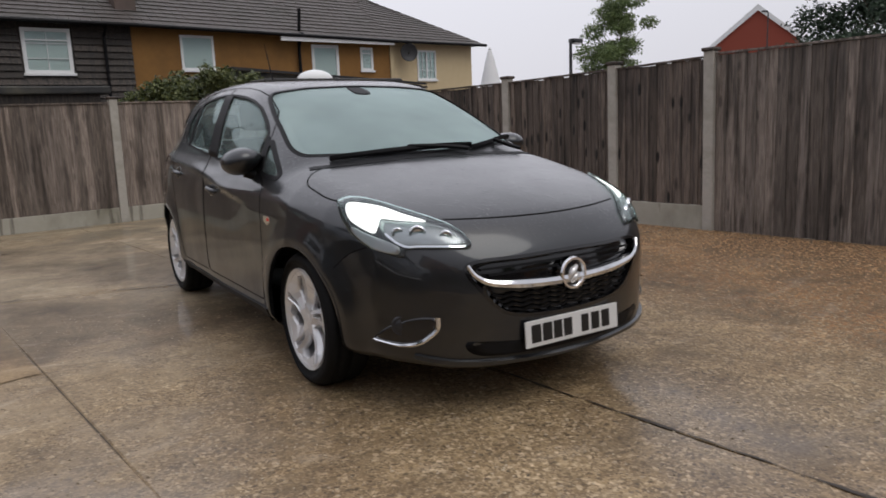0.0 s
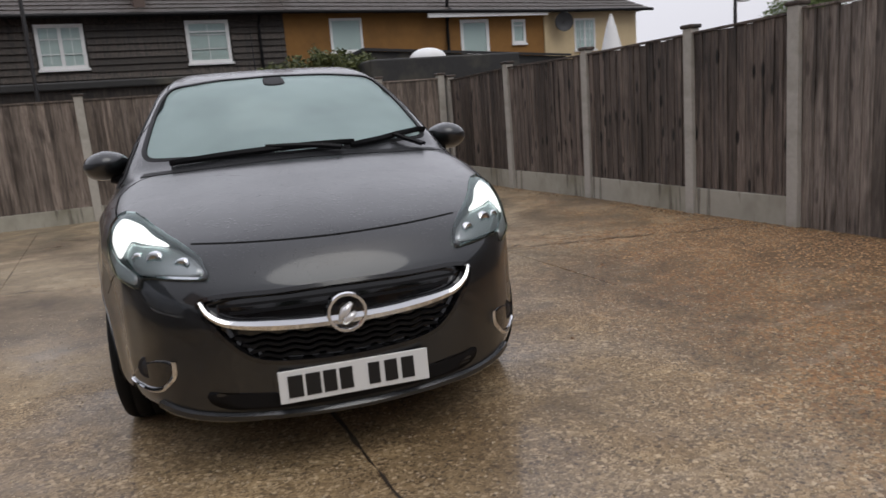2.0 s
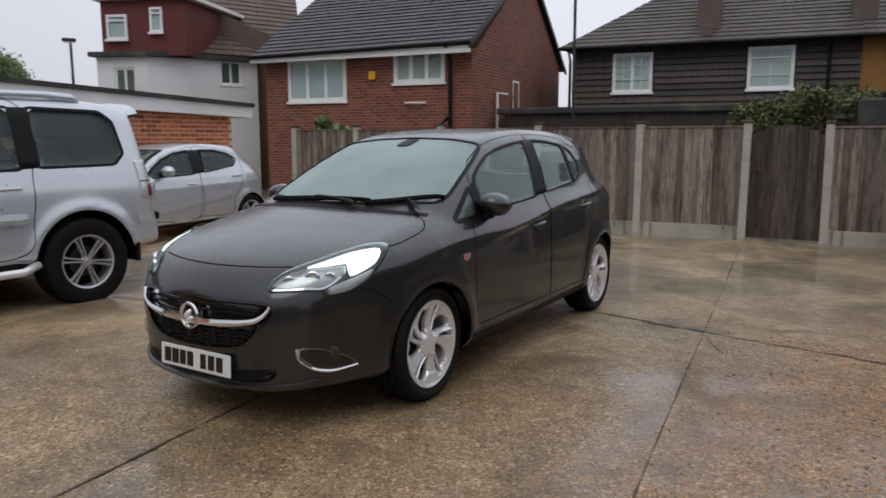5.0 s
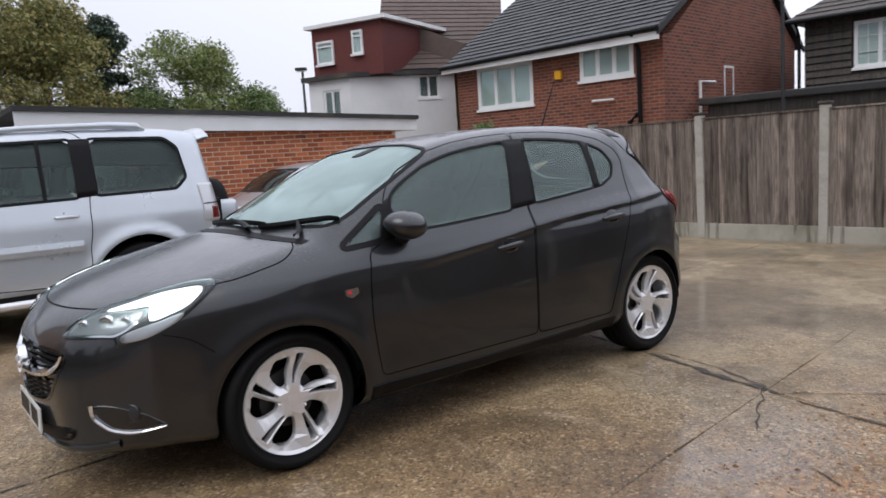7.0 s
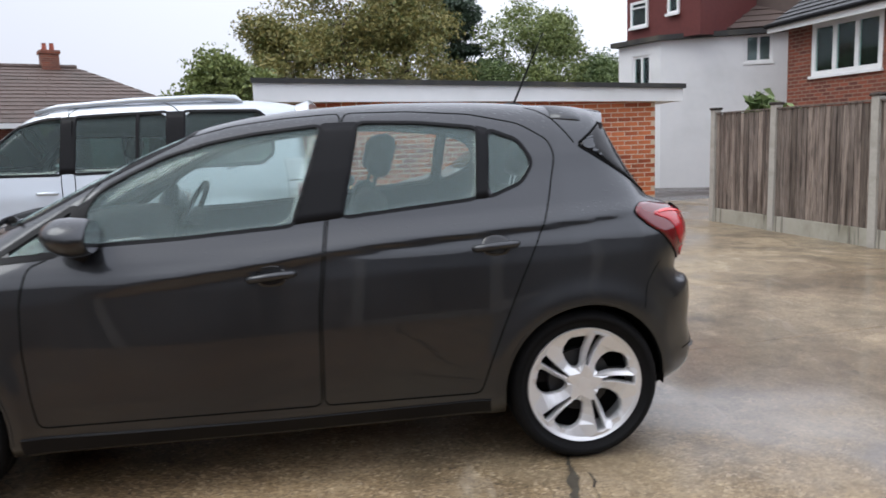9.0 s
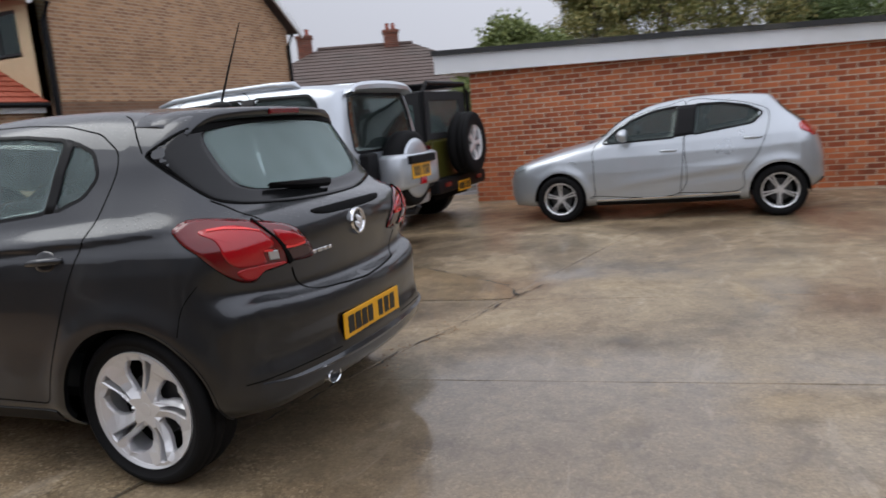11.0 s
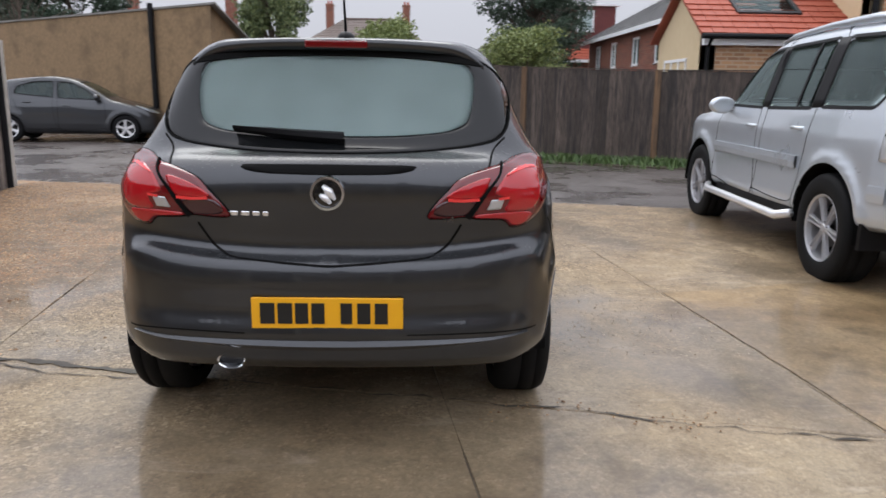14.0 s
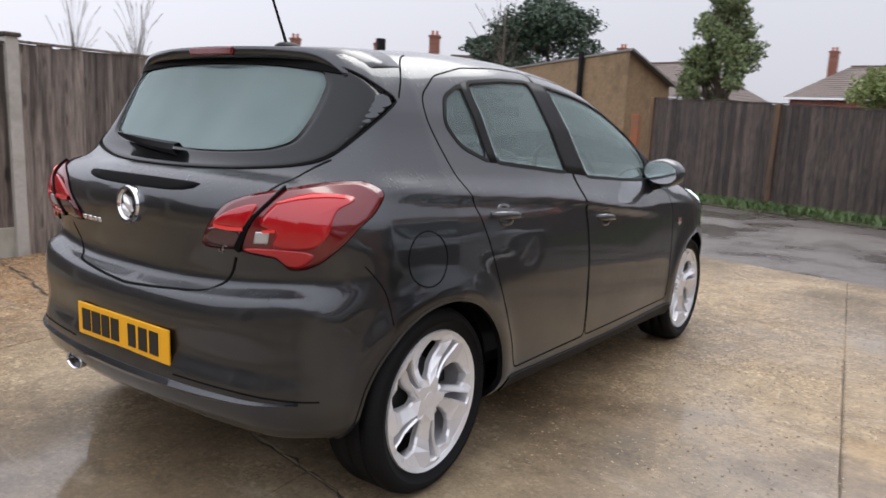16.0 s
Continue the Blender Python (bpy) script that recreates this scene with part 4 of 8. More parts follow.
for sign in (1, -1):
    front = 145 * sign

    def turned(pts):
        return [(u * sign, z) for u, z in pts]

    head = part("headlight", skin.patch(round_outline(turned(HEADLIGHT), .02), front, 1, .0015, .02, 150, 9, smooth=False), LAMP_DARK, main_car, "lit headlight with white running light")
    part("reflector", skin.patch(turned([(.815, .712), (.774, .754), (.699, .783), (.624, .798), (.55, .798), (.477, .80), (.492, .751), (.538, .723), (.589, .712), (.688, .712)]), front, 1, .0035, .01, 90, 7, .003), LAMP_BOWL, head)
    part("running_light", skin.patch(turned([(.66, .796), (.566, .823), (.479, .847), (.391, .860), (.33, .862), (.318, .84), (.345, .80), (.40, .772), (.452, .756), (.469, .781), (.477, .808), (.56, .802)]), front, 1, .005, .01, 100, 7), LIT, head)
    part("indicator", skin.patch(turned([(.481, .737), (.417, .755), (.36, .775), (.35, .765), (.38, .735), (.459, .694), (.541, .680), (.56, .69), (.55, .712)]), front, 1, .004, .01, 70, 5), REFLECTOR, head)
    for u, z, r in ((.74, .742, .026), (.63, .755, .034), (.55, .758, .024)):
        p = skin.lay([(u * sign, z)], front)[0]
        bowl = part("projector", lathe([(.0001, .0), (r * .5, .002), (r * .85, .004), (r, .002), (r * 1.06, -.012)], 28, axis="y"), CHROME, head, smooth=True)
        bowl.matrix_local = Matrix.Translation(p) @ Matrix.Rotation(radians(-front), 4, "Z") @ Matrix.Translation((0, .004, 0))
    part("lower_rim", skin.ribbon(turned([(.82, .700), (.735, .706), (.641, .709), (.59, .708), (.55, .722), (.52, .742), (.50, .756)]), front, 1, .009, .008, .01, 50), CHROME, head)
    lens = part("lens", skin.patch(round_outline(turned(HEADLIGHT), .02), front, 1, .012, .012, 150, 9, smooth=False), LENS, head)
    lens.visible_shadow = False
    # fog lamp in its recess
    fog = part("fog_lamp_recess", skin.patch(turned([(.692, .43), (.688, .388), (.653, .357), (.616, .33), (.536, .318), (.433, .328), (.457, .358), (.505, .39), (.611, .428)]), front, 1, .0015, .02, 90, 6), GLOSS_BLACK, front_bumper)
    part("fog_trim", skin.ribbon(turned([(.70, .435), (.696, .388), (.660, .352), (.616, .325), (.536, .313), (.43, .328)]), front, 1, [.020, .017, .015, .014, .010, .005], .006, .01, 60, spine=.004), CHROME, fog)
    p = skin.lay([(.551 * sign, .392)], front)[0]
    lamp = part("fog_lamp", lathe([(.0001, .003), (.014, .002), (.027, -.002), (.030, -.004), (.036, .002), (.042, -.01)], 32, axis="y"), LAMP_DARK, fog, smooth=True)
    lamp.matrix_local = Matrix.Translation(p) @ Matrix.Rotation(radians(-front), 4, "Z")
part("front_lip", skin.ribbon([(-.62, .27), (-.5, .245), (-.25, .228), (0, .222), (.25, .228), (.5, .245), (.62, .27)], "y", -1, .03, .012, .02, 90, spine=.006), GREY_PAINT, front_bumper)

WHITE_PLATE = material("white_plate", (.72, .72, .71), .35)
YELLOW_PLATE = material("yellow_plate", (.85, .42, .01), .35)
PLATE_BLACK = material("plate_black", (.01, .01, .01), .4)


def number_plate(parent, face, m, bars=((-.205, .05), (-.145, .05), (-.088, .045), (-.032, .045), (.065, .04), (.125, .045), (.185, .045)), w=.52, h=.111):
    p = part("number_plate", box(-w / 2, w / 2, -.004, .004, -h / 2, h / 2, bevel=.003), face, parent, "number plate with black bars")
    p.matrix_local = m
    for x, bw in bars:
        b = part("bar", box(-bw / 2, bw / 2, -.0065, -.0042, -.037, .037), PLATE_BLACK, p)
        b.matrix_local = Matrix.Translation((x * w / .52, 0, 0)) @ Matrix.Diagonal((w / .52, 1, h / .111, 1))
    return p


number_plate(front_bumper, WHITE_PLATE, pose(.008, -2.160, .332, -3), w=.502, h=.109)
number_plate(rear_bumper, YELLOW_PLATE, pose(.003, 1.855, .502, 1, 0, 180))

# wipers, mirrors, handles
for blade, arm in (([(-.54, -1.03), (-.34, -1.064), (-.13, -1.083), (.07, -1.08), (.27, -1.062)], [(.20, -1.13), (.10, -1.105), (-.13, -1.078)]),
                   ([(.25, -1.092), (.40, -1.02), (.50, -.962), (.66, -.872)], [(.60, -1.07), (.56, -1.03), (.47, -.985)])):
    w = part("wiper", skin.ribbon(blade, "z", 1, [.012, .022, .024, .020, .010], .018, -.004, 40, spine=.012), BLACK_PLASTIC, shell_part)
    part("wiper_arm", skin.ribbon(arm, "z", 1, [.030, .022, .012], .030, -.016, 20, spine=.006), BLACK_PLASTIC, w)
part("cowl_panel", skin.ribbon([(-.66, -1.06), (-.4, -1.13), (0, -1.155), (.4, -1.13), (.66, -1.06)], "z", 1, .05, .003, .004, 50), BLACK_PLASTIC, shell_part)

for sign in (1, -1):
    bm = bmesh.new()
    bmesh.ops.create_uvsphere(bm, u_segments=36, v_segments=22, radius=1)
    for v in bm.verts:
        x, y, z = v.co
        y = min(y, .55) if y > 0 else y * 1.05
        shrink = 1 - .20 * max(-x, 0)
        v.co = (.105 * x * (1 + .05 * z), .108 * y, (.070 * z - .010 * x - .012 * y * (y < 0)) * shrink)
    mirror = part("door_mirror", bm, GREY_PAINT, DOORS["front", sign], smooth=True)
    mirror.matrix_local = Matrix.Translation((sign * .852, -.622, 1.022)) @ Matrix.Diagonal((sign, 1, 1, 1))
    bm = bmesh.new()
    bmesh.ops.create_circle(bm, cap_ends=True, segments=36, radius=1, matrix=Matrix.Rotation(radians(90), 4, "X"))
    for v in bm.verts:
        v.co = (.084 * v.co.x, .061, .055 * v.co.z - .008 * v.co.x)
    part("mirror_glass", bm, CHROME, mirror)
    bm = tube([(-.13, -.005, -.095), (-.08, 0, -.08), (-.02, 0, -.052)], [.022, .026, .034], n=14)
    part("mirror_stalk", bm, BLACK_PLASTIC, mirror, smooth=True)
    for key, y, z, tilt in (("front", .047, .838, 5), ("rear", .90, .905, 4)):
        door = DOORS[key, sign]
        part("handle_recess", skin.patch([(y - .056, z), (y - .042, z + .030), (y, z + .040), (y + .042, z + .030), (y + .056, z), (y + .042, z - .030), (y, z - .038), (y - .042, z - .030)], "x", sign, .0008, .003, 48, 4), GLOSS_BLACK, door)
        p = skin.lay([(y, z)], "x", sign)[0]
        bm = tube([(-.02, -.095, -.002), (.012, -.075, 0), (.020, -.03, .002), (.020, .03, .002), (.012, .075, 0), (-.02, .095, -.002)], [.012, .014, .015, .015, .014, .012], n=10)
        grip = part("door_handle", bm, GREY_PAINT, door, smooth=True)
        grip.matrix_local = Matrix.Translation(p) @ Matrix.Rotation(radians(tilt), 4, "X") @ Matrix.Diagonal((sign, 1, 1, 1))
    # body-coloured skirt in black: shade on its downward face put into the colour
    part("sill_skirt", skin.ribbon([(-.88, .262), (0, .258), (.86, .272)], "x", sign, .07, .003, .02, 60), BLACK_PLASTIC, shell_part)
    p = skin.lay([(-.945, .745)], "x", sign)[0]
    crest = part("wing_badge", prism([(-.032, -.008), (-.034, .020), (.030, .024), (.034, -.002), (.0, -.022)], .004, axis="x"), CHROME, shell_part)
    crest.matrix_local = Matrix.Translation((p[0] + .001 * sign, p[1], p[2])) @ Matrix.Rotation(radians(-6 * sign), 4, "Z") @ Matrix.Diagonal((sign, 1, 1, 1))
    part("badge_mark", prism([(-.022, 0), (-.022, .014), (-.004, .014), (-.004, 0)], .006, axis="x"), RED_GLOW, crest)

# rear end
TAIL = [(.89, .839), (.872, .882), (.844, .919), (.817, .949), (.782, .968), (.722, .987), (.643, 1.004), (.59, 1.014), (.504, 1.027), (.454, 1.03), (.419, 1.028), (.384, 1.013), (.369, .997),
        (.379, .969), (.398, .941), (.433, .91), (.471, .868), (.507, .835), (.538, .811), (.575, .793), (.619, .788), (.641, .805), (.663, .817), (.70, .819), (.75, .823), (.78, .83), (.835, .825), (.884, .825)]
SMOKED = material("smoked_red_lens", (.045, .006, .008), .10, 0, .6)
for sign in (1, -1):
    aft = 40 * sign

    def turned(pts):
        return [(-u * sign, z) for u, z in pts]

    rear = part("tail_light", skin.patch(turned(TAIL), aft, 1, .006, .02, 160, 10, .006), DEEP_RED, main_car, "red two-piece tail light")
    part("upper_guide", skin.patch(turned([(.668, .957), (.636, .974), (.567, .992), (.466, .988), (.452, .975), (.49, .955), (.505, .93), (.515, .895), (.54, .862), (.58, .85), (.66, .851), (.655, .892), (.70, .912)]), aft, 1, .0125, .01, 100, 8, .003), RED_LENS, rear)
    part("lower_guide", skin.patch(turned([(.74, .838), (.75, .830), (.70, .826), (.655, .822), (.619, .799), (.58, .803), (.552, .832), (.58, .844), (.66, .845)]), aft, 1, .0122, .01, 80, 6, .002), RED_LENS, rear)
    part("brake_segment", skin.patch(turned([(.845, .898), (.832, .916), (.782, .942), (.713, .960), (.728, .928), (.748, .90), (.798, .896)]), aft, 1, .0122, .01, 70, 6, .002), RED_LENS, rear)
    part("brake_line", skin.ribbon(turned([(.843, .893), (.798, .890), (.75, .893)]), aft, 1, .010, .0155, .006, 24), RED_GLOW, rear)
    part("guide_line", skin.ribbon(turned([(.69, .893), (.655, .897)]), aft, 1, .008, .0155, .006, 12), RED_GLOW, rear)
    part("guide_edge", skin.ribbon(turned([(.655, .965), (.60, .978), (.54, .985), (.478, .982)]), aft, 1, [.004, .010, .013, .010], .0165, .006, 30), RED_GLOW, rear)
    part("reversing_lamp", skin.patch(turned([(.712, .89), (.672, .893), (.678, .860), (.72, .856)]), aft, 1, .0135, .01, 50, 4, smooth=False), REFLECTOR, rear)
    part("smoked_segment", skin.patch(turned([(.855, .885), (.76, .885), (.772, .84), (.872, .84)]), aft, 1, .0118, .01, 50, 4), SMOKED, rear)
    part("lamp_gap", skin.ribbon(turned([(.641, 1.006), (.681, .964), (.721, .924), (.749, .883), (.775, .828)]), aft, 1, [.006, .007, .010, .016, .022], .015, .006, 40), SEAM, rear)
    part("lamp_rim", skin.ribbon(turned(TAIL), aft, 1, .007, .004, .004, 160, True), SEAM, rear)
badge(tailgate, (0, 1.818, .912), .060, 1)
# black patch painting in a dark reflection below the rear window
part("handle_hollow", skin.patch([(-.30, 1.0), (-.15, 1.005), (.15, 1.005), (.30, 1.0), (.2, .975), (-.2, .975)], "y", 1, .0008, .003, 70, 4), SEAM, tailgate)
for x0, x1 in ((.44, .40), (.39, .36), (.35, .32), (.31, .285), (.275, .255)):
    part("model_bar", skin.patch([(x0 - .05, .828), (x0 - .05, .845), (x1 - .05, .845), (x1 - .05, .828)], "y", 1, .003, .003, 16, 2, smooth=False), CHROME, tailgate)
p = skin.lay([(-.42, .815)], "y", 1)[0]
fc = bpy.data.curves.new("engine_size", "FONT")
fc.body, fc.size, fc.extrude = "1.4", .034, .002
fo = new("engine_size", fc)
me = bpy.data.meshes.new_from_object(fo)
bpy.data.objects.remove(fo)
num = part("engine_size", me, CHROME, tailgate, "chrome lettering 1.4")
num.matrix_local = Matrix.Translation((p[0] + .03, p[1] + .004, p[2] - .004)) @ Matrix.Rotation(radians(180 - 14), 4, "Z") @ Matrix.Rotation(radians(88), 4, "X")

# spoiler with its brake lamp, aerial, rear wiper, exhaust
def spoiler_mesh():
    """A lip that carries the roof on past the rear window, hollow below, with turned-down ends."""
    xs = np.linspace(-.575, .575, 47)
    u = np.abs(xs) / .575
    start = skin.lay(np.stack([xs, 1.20 + 0 * xs], 1), "z", 1)
    run = skin.lay(np.stack([xs * .985, 1.345 - .04 * u ** 2], 1), "z", 1)
    edge = np.stack([xs * .95, 1.512 - .085 * u ** 2.4, run[:, 2] - .010 - .022 * u ** 4], 1)
    rows = [start - (0, 0, .004), start + (0, 0, .003), run + (0, 0, .007), edge, edge - (0, .004, .012), edge - (0, .006, .030), edge - (0, .055, .040), edge - (0, .16, .050)]
    bm = bmesh.new()
    vs = [[bm.verts.new(q) for q in r] for r in rows]
    for a, b in zip(vs, vs[1:]):
        for k in range(len(xs) - 1):
            bm.faces.new((a[k], b[k], b[k + 1], a[k + 1])).smooth = True
    for k in (0, -1):
        bm.faces.new([r[k] for r in vs])
    bmesh.ops.recalc_face_normals(bm, faces=bm.faces)
    return bm


spoiler = part("roof_spoiler", spoiler_mesh(), GREY_PAINT, shell_part)
edge_z = skin.lay([(0, 1.345)], "z", 1)[0][2] - .010
# black strip painted in for the shade under the spoiler lip
part("spoiler_underside", skin.ribbon([(-.53, 1.355), (-.3, 1.378), (0, 1.386), (.3, 1.378), (.53, 1.355)], "y", 1, .024, .006, .01, 80), SEAM, shell_part)
part("brake_lamp", box(-.115, .115, 1.470, 1.517, edge_z - .029, edge_z - .001, bevel=.006), DEEP_RED, spoiler)
for sign in (1, -1):
    seam([(1.10, 1.437), (1.15, 1.420), (1.20, 1.385), (1.255, 1.315), (1.275, 1.285)], "x", sign, shell_part, .006, n=24)
a = skin.lay([(0.0, 1.16)], "z", 1)[0]
bm = bmesh.new()
bmesh.ops.create_uvsphere(bm, u_segments=20, v_segments=12, radius=1, matrix=Matrix.LocRotScale((0, 0, 0), None, (.035, .07, .028)))
base = part("aerial_base", bm, BLACK_PLASTIC, shell_part, smooth=True)
base.matrix_local = Matrix.Translation(a)
part("aerial", tube([(0, .01, .01), (0, .10, .21), (0, .17, .36)], [.006, .004, .002]), BLACK_PLASTIC, base)
w = part("rear_wiper", skin.ribbon([(-.04, 1.075), (.12, 1.085), (.28, 1.098), (.35, 1.103)], "y", 1, [.034, .030, .022, .010], .032, -.008, 30, spine=.010), BLACK_PLASTIC, tailgate)
exhaust = part("exhaust_tip", lathe([(.036, -.10), (.040, 0), (.038, .004), (.034, 0), (.030, -.10)], 32, axis="y"), CHROME, main_car)
exhaust.matrix_local = Matrix.Translation((.345, 1.835, .322)) @ Matrix.Diagonal((1.25, 1, .78, 1))
part("rear_skirt", skin.ribbon([(-.70, .410), (-.55, .398), (-.3, .390), (0, .386), (.3, .390), (.55, .398), (.70, .410)], "y", 1, [.004, .022, .034, .036, .034, .022, .004], .0015, .01, 90, spine=.010), GREY_PAINT, rear_bumper)


# wheels
def twin_arm(rim, half):
    """One fifth of a cast wheel face: a narrow blade and a broad one that melts into the rim, with a slot between and half a teardrop opening on each side."""
    def at(r, deg, down=0.0):
        x = half - .024 + .014 * r ** 2 - .012 * math.exp(-((r - .55) / .2) ** 2) - down
        a = radians(deg)
        return Vector((x, rim * r * math.cos(a), rim * r * math.sin(a)))

    ahead = [(.30, 36), (.318, 29.5), (.36, 24.5), (.5, 20.5), (.62, 17), (.74, 14), (.80, 13.5), (.84, 16), (.862, 25)]
    behind = [(.862, -47), (.85, -40), (.82, -35), (.74, -27), (.66, -22.5), (.55, -20), (.44, -19.5), (.36, -21), (.315, -28), (.30, -36)]
    ring = [(.10, a) for a in np.linspace(-36, 36, 10)] + [(.20, 36)] + ahead + [(.93, 25)] + [(.985, a) for a in np.linspace(25, -47, 19)] + [(.93, -47)] + behind + [(.20, -36)]
    slot = [(.32, 5), (.34, 11.5), (.48, 10), (.62, 8.5), (.76, 6.8), (.89, 5.5), (.90, 1), (.885, -4), (.76, -2.5), (.62, -.8), (.46, 2)]
    bm = bmesh.new()
    loops = []
    for line, way in ((ring, -1), (slot, 1)):
        n = len(line)
        flat = [(r * math.cos(radians(a)), r * math.sin(radians(a))) for r, a in line]
        edge = grown(np.array(flat), .016 * way)
        inner = [k for k, (r, a) in enumerate(line) if way > 0 or (line[k] in ahead[1:-1] or line[k] in behind[1:-1])]
        top = []
        for k, (r, a) in enumerate(line):
            if k in inner:
                y, z = edge[k]
                r, a = math.hypot(y, z), math.degrees(math.atan2(z, y))
            top.append(bm.verts.new(at(r, a, -.006 if way > 0 else .010 if k in inner else 0.0)))
        low = [bm.verts.new(at(*line[k], .0 if way > 0 else .018) if k in inner else at(*line[k], .001)) for k in range(n)]
        deep = [bm.verts.new(at(*line[k], .036)) for k in range(n)]
        loops.append(top)
        for u, w in ((top, low), (low, deep)):
            for k in range(n):
                bm.faces.new((u[k], u[(k + 1) % n], w[(k + 1) % n], w[k]))
    edges = [bm.edges.get((lp[k], lp[(k + 1) % len(lp)])) for lp in loops for k in range(len(lp))]
    bmesh.ops.triangle_fill(bm, edges=edges, use_beauty=True, use_dissolve=False)
    bmesh.ops.recalc_face_normals(bm, faces=bm.faces)
    me = bpy.data.meshes.new("spoke")
    bm.to_mesh(me)
    bm.free()
    return me


def alloy_wheel(parent, at, sign, spokes=5, rim=.236, tyre=.3125, width=.215, turn=0.0, twin=True, metal=ALLOY, steer=0.0):
    half = width / 2
    wheel = part("wheel", lathe([(rim - .012, -half + .02), (rim - .02, half - .05), (rim - .014, half - .012), (rim, half - .004), (rim + .004, half - .016), (rim - .003, half - .03)], 64), metal, parent)
    wheel.matrix_local = Matrix.Translation(at) @ Matrix.Rotation(radians(steer), 4, "Z") @ Matrix.Diagonal((sign, sign, 1, 1)) @ Matrix.Rotation(radians(turn), 4, "X")
    r0 = rim + .002
    bm = lathe([(r0 - .01, half - .02), (r0 + .01, half - .003), (r0 + .03, half + .004), (tyre - .045, half + .006), (tyre - .018, half - .004), (tyre - .006, half - .022), (tyre, half - .045),
                (tyre - .005, half - .047), (tyre - .005, half - .053), (tyre, half - .055), (tyre, 0.004), (tyre - .006, .003), (tyre - .006, -.003), (tyre, -.004), (tyre, -half + .045), (tyre - .006, -half + .022), (tyre - .03, -half), (r0, -half + .02)], 72)
    part("tyre", bm, RUBBER, wheel, smooth=True)
    part("brake_disc", lathe([(.03, half - .09), (.13, half - .09), (.13, half - .115), (.03, half - .115)], 40, closed=True), DARK_METAL, wheel)
    part("wheel_back", lathe([(.0001, half - .14), (rim - .015, half - .14)], 40), SEAM, wheel)
    hub = part("hub_cap", lathe([(.0001, half - .022), (.026, half - .023), (.030, half - .028), (.046, half - .030), (.056, half - .045)], 40), metal, wheel)
    single_arm = [(.035, -.024, .024), (.10, -.024, .024), (.17, -.030, .030), (rim - .008, -.052, .052)]
    arm = twin_arm(rim, half) if twin is True and spokes == 5 else None
    slim = [(.030, .004, .016), (.08, .006, .018), (.15, .010, .022), (rim - .008, .014, .032)]
    for s in range(spokes):
        a0 = 2 * math.pi * s / spokes
        if arm:
            part("spoke", arm, metal, wheel).matrix_local = Matrix.Rotation(a0, 4, "X")
            continue
        for rows_in in ((slim, [(r, -high, -low) for r, low, high in slim]) if twin else (single_arm,)):
            bm = bmesh.new()
            rows = []
            c, n = Vector((0, math.cos(a0), math.sin(a0))), Vector((0, -math.sin(a0), math.cos(a0)))
            for r, low, high in rows_in:
                x = half - .026 + .010 * (r / rim) ** 2
                bend = math.sqrt(max(rim * rim - low * low, 0)) / rim
                q0, q1 = c * r * bend + n * low, c * r + n * high
                front_x, back_x = Vector((x, 0, 0)), Vector((x - .028, 0, 0))
                rows.append([q0 + back_x - n * .004, q0 + front_x, q1 + front_x, q1 + back_x + n * .004])
            vs = [[bm.verts.new(q) for q in row] for row in rows]
            for u, w2 in zip(vs, vs[1:]):
                for k in range(4):
                    bm.faces.new((u[k], u[(k + 1) % 4], w2[(k + 1) % 4], w2[k]))
            bmesh.ops.recalc_face_normals(bm, faces=bm.faces)
            bmesh.ops.bevel(bm, geom=[e for e in bm.edges if len(e.link_faces) == 2 and e.calc_face_angle(0) > .6], offset=.0035, segments=2, affect="EDGES")
            part("spoke", bm, metal, wheel)
    for k in range(5):
        a = 2 * math.pi * (k + .5) / 5
        nut = part("wheel_nut", lathe([(.0001, .006), (.007, .005), (.009, 0)], 8), DARK_METAL, wheel)
        nut.matrix_local = Matrix.Translation((half - .034, .042 * math.cos(a), .042 * math.sin(a)))
    return wheel


for sign in (1, -1):
    for hy, turn in ((-HUB_Y, 4 if sign > 0 else 12), (HUB_Y, 0 if sign > 0 else -14)):
        alloy_wheel(main_car, (sign * HUB_X, hy, HUB_Z), sign, turn=turn)
        well = part("wheel_arch_liner", half_tube(.342, -.40, .005), SEAM, shell_part)
        well.matrix_local = Matrix.Translation((sign * .79, hy, HUB_Z + .004)) @ Matrix.Diagonal((sign, 1, 1, 1))
        part("arch_lip", skin.ribbon([(hy + .344 * math.cos(a), HUB_Z + .004 + .344 * math.sin(a)) for a in np.linspace(-.15, math.pi + .15, 60)], "x", sign, .010, .003, .02, 90), GREY_PAINT, shell_part)


# cabin
def seat(parent, at, wide=.48, back=.60, headrest=True):
    s = part("seat", box(-wide / 2, wide / 2, -.25, .25, 0, .18, bevel=.05), CABIN, parent, "dark fabric seat", smooth=True)
    s.matrix_local = Matrix.Translation(at)
    b = part("seat_back", box(-wide / 2 + .01, wide / 2 - .01, -.06, .07, 0, back, bevel=.055), CABIN, s, smooth=True)
    b.matrix_local = Matrix.Translation((0, .24, .12)) @ Matrix.Rotation(radians(-16), 4, "X")
    if headrest:
        for x in ([0] if wide < .6 else [-.40, .40]):
            h = part("headrest", box(-.135, .135, -.05, .05, 0, .19, bevel=.045), CABIN, b, smooth=True)
            h.matrix_local = Matrix.Translation((x, .0, back + .055))
            for dx in (-.05, .05):
                rod = part("headrest_rod", tube([(dx, 0, -.10), (dx, 0, .06)], .006), CHROME, h)
    return s


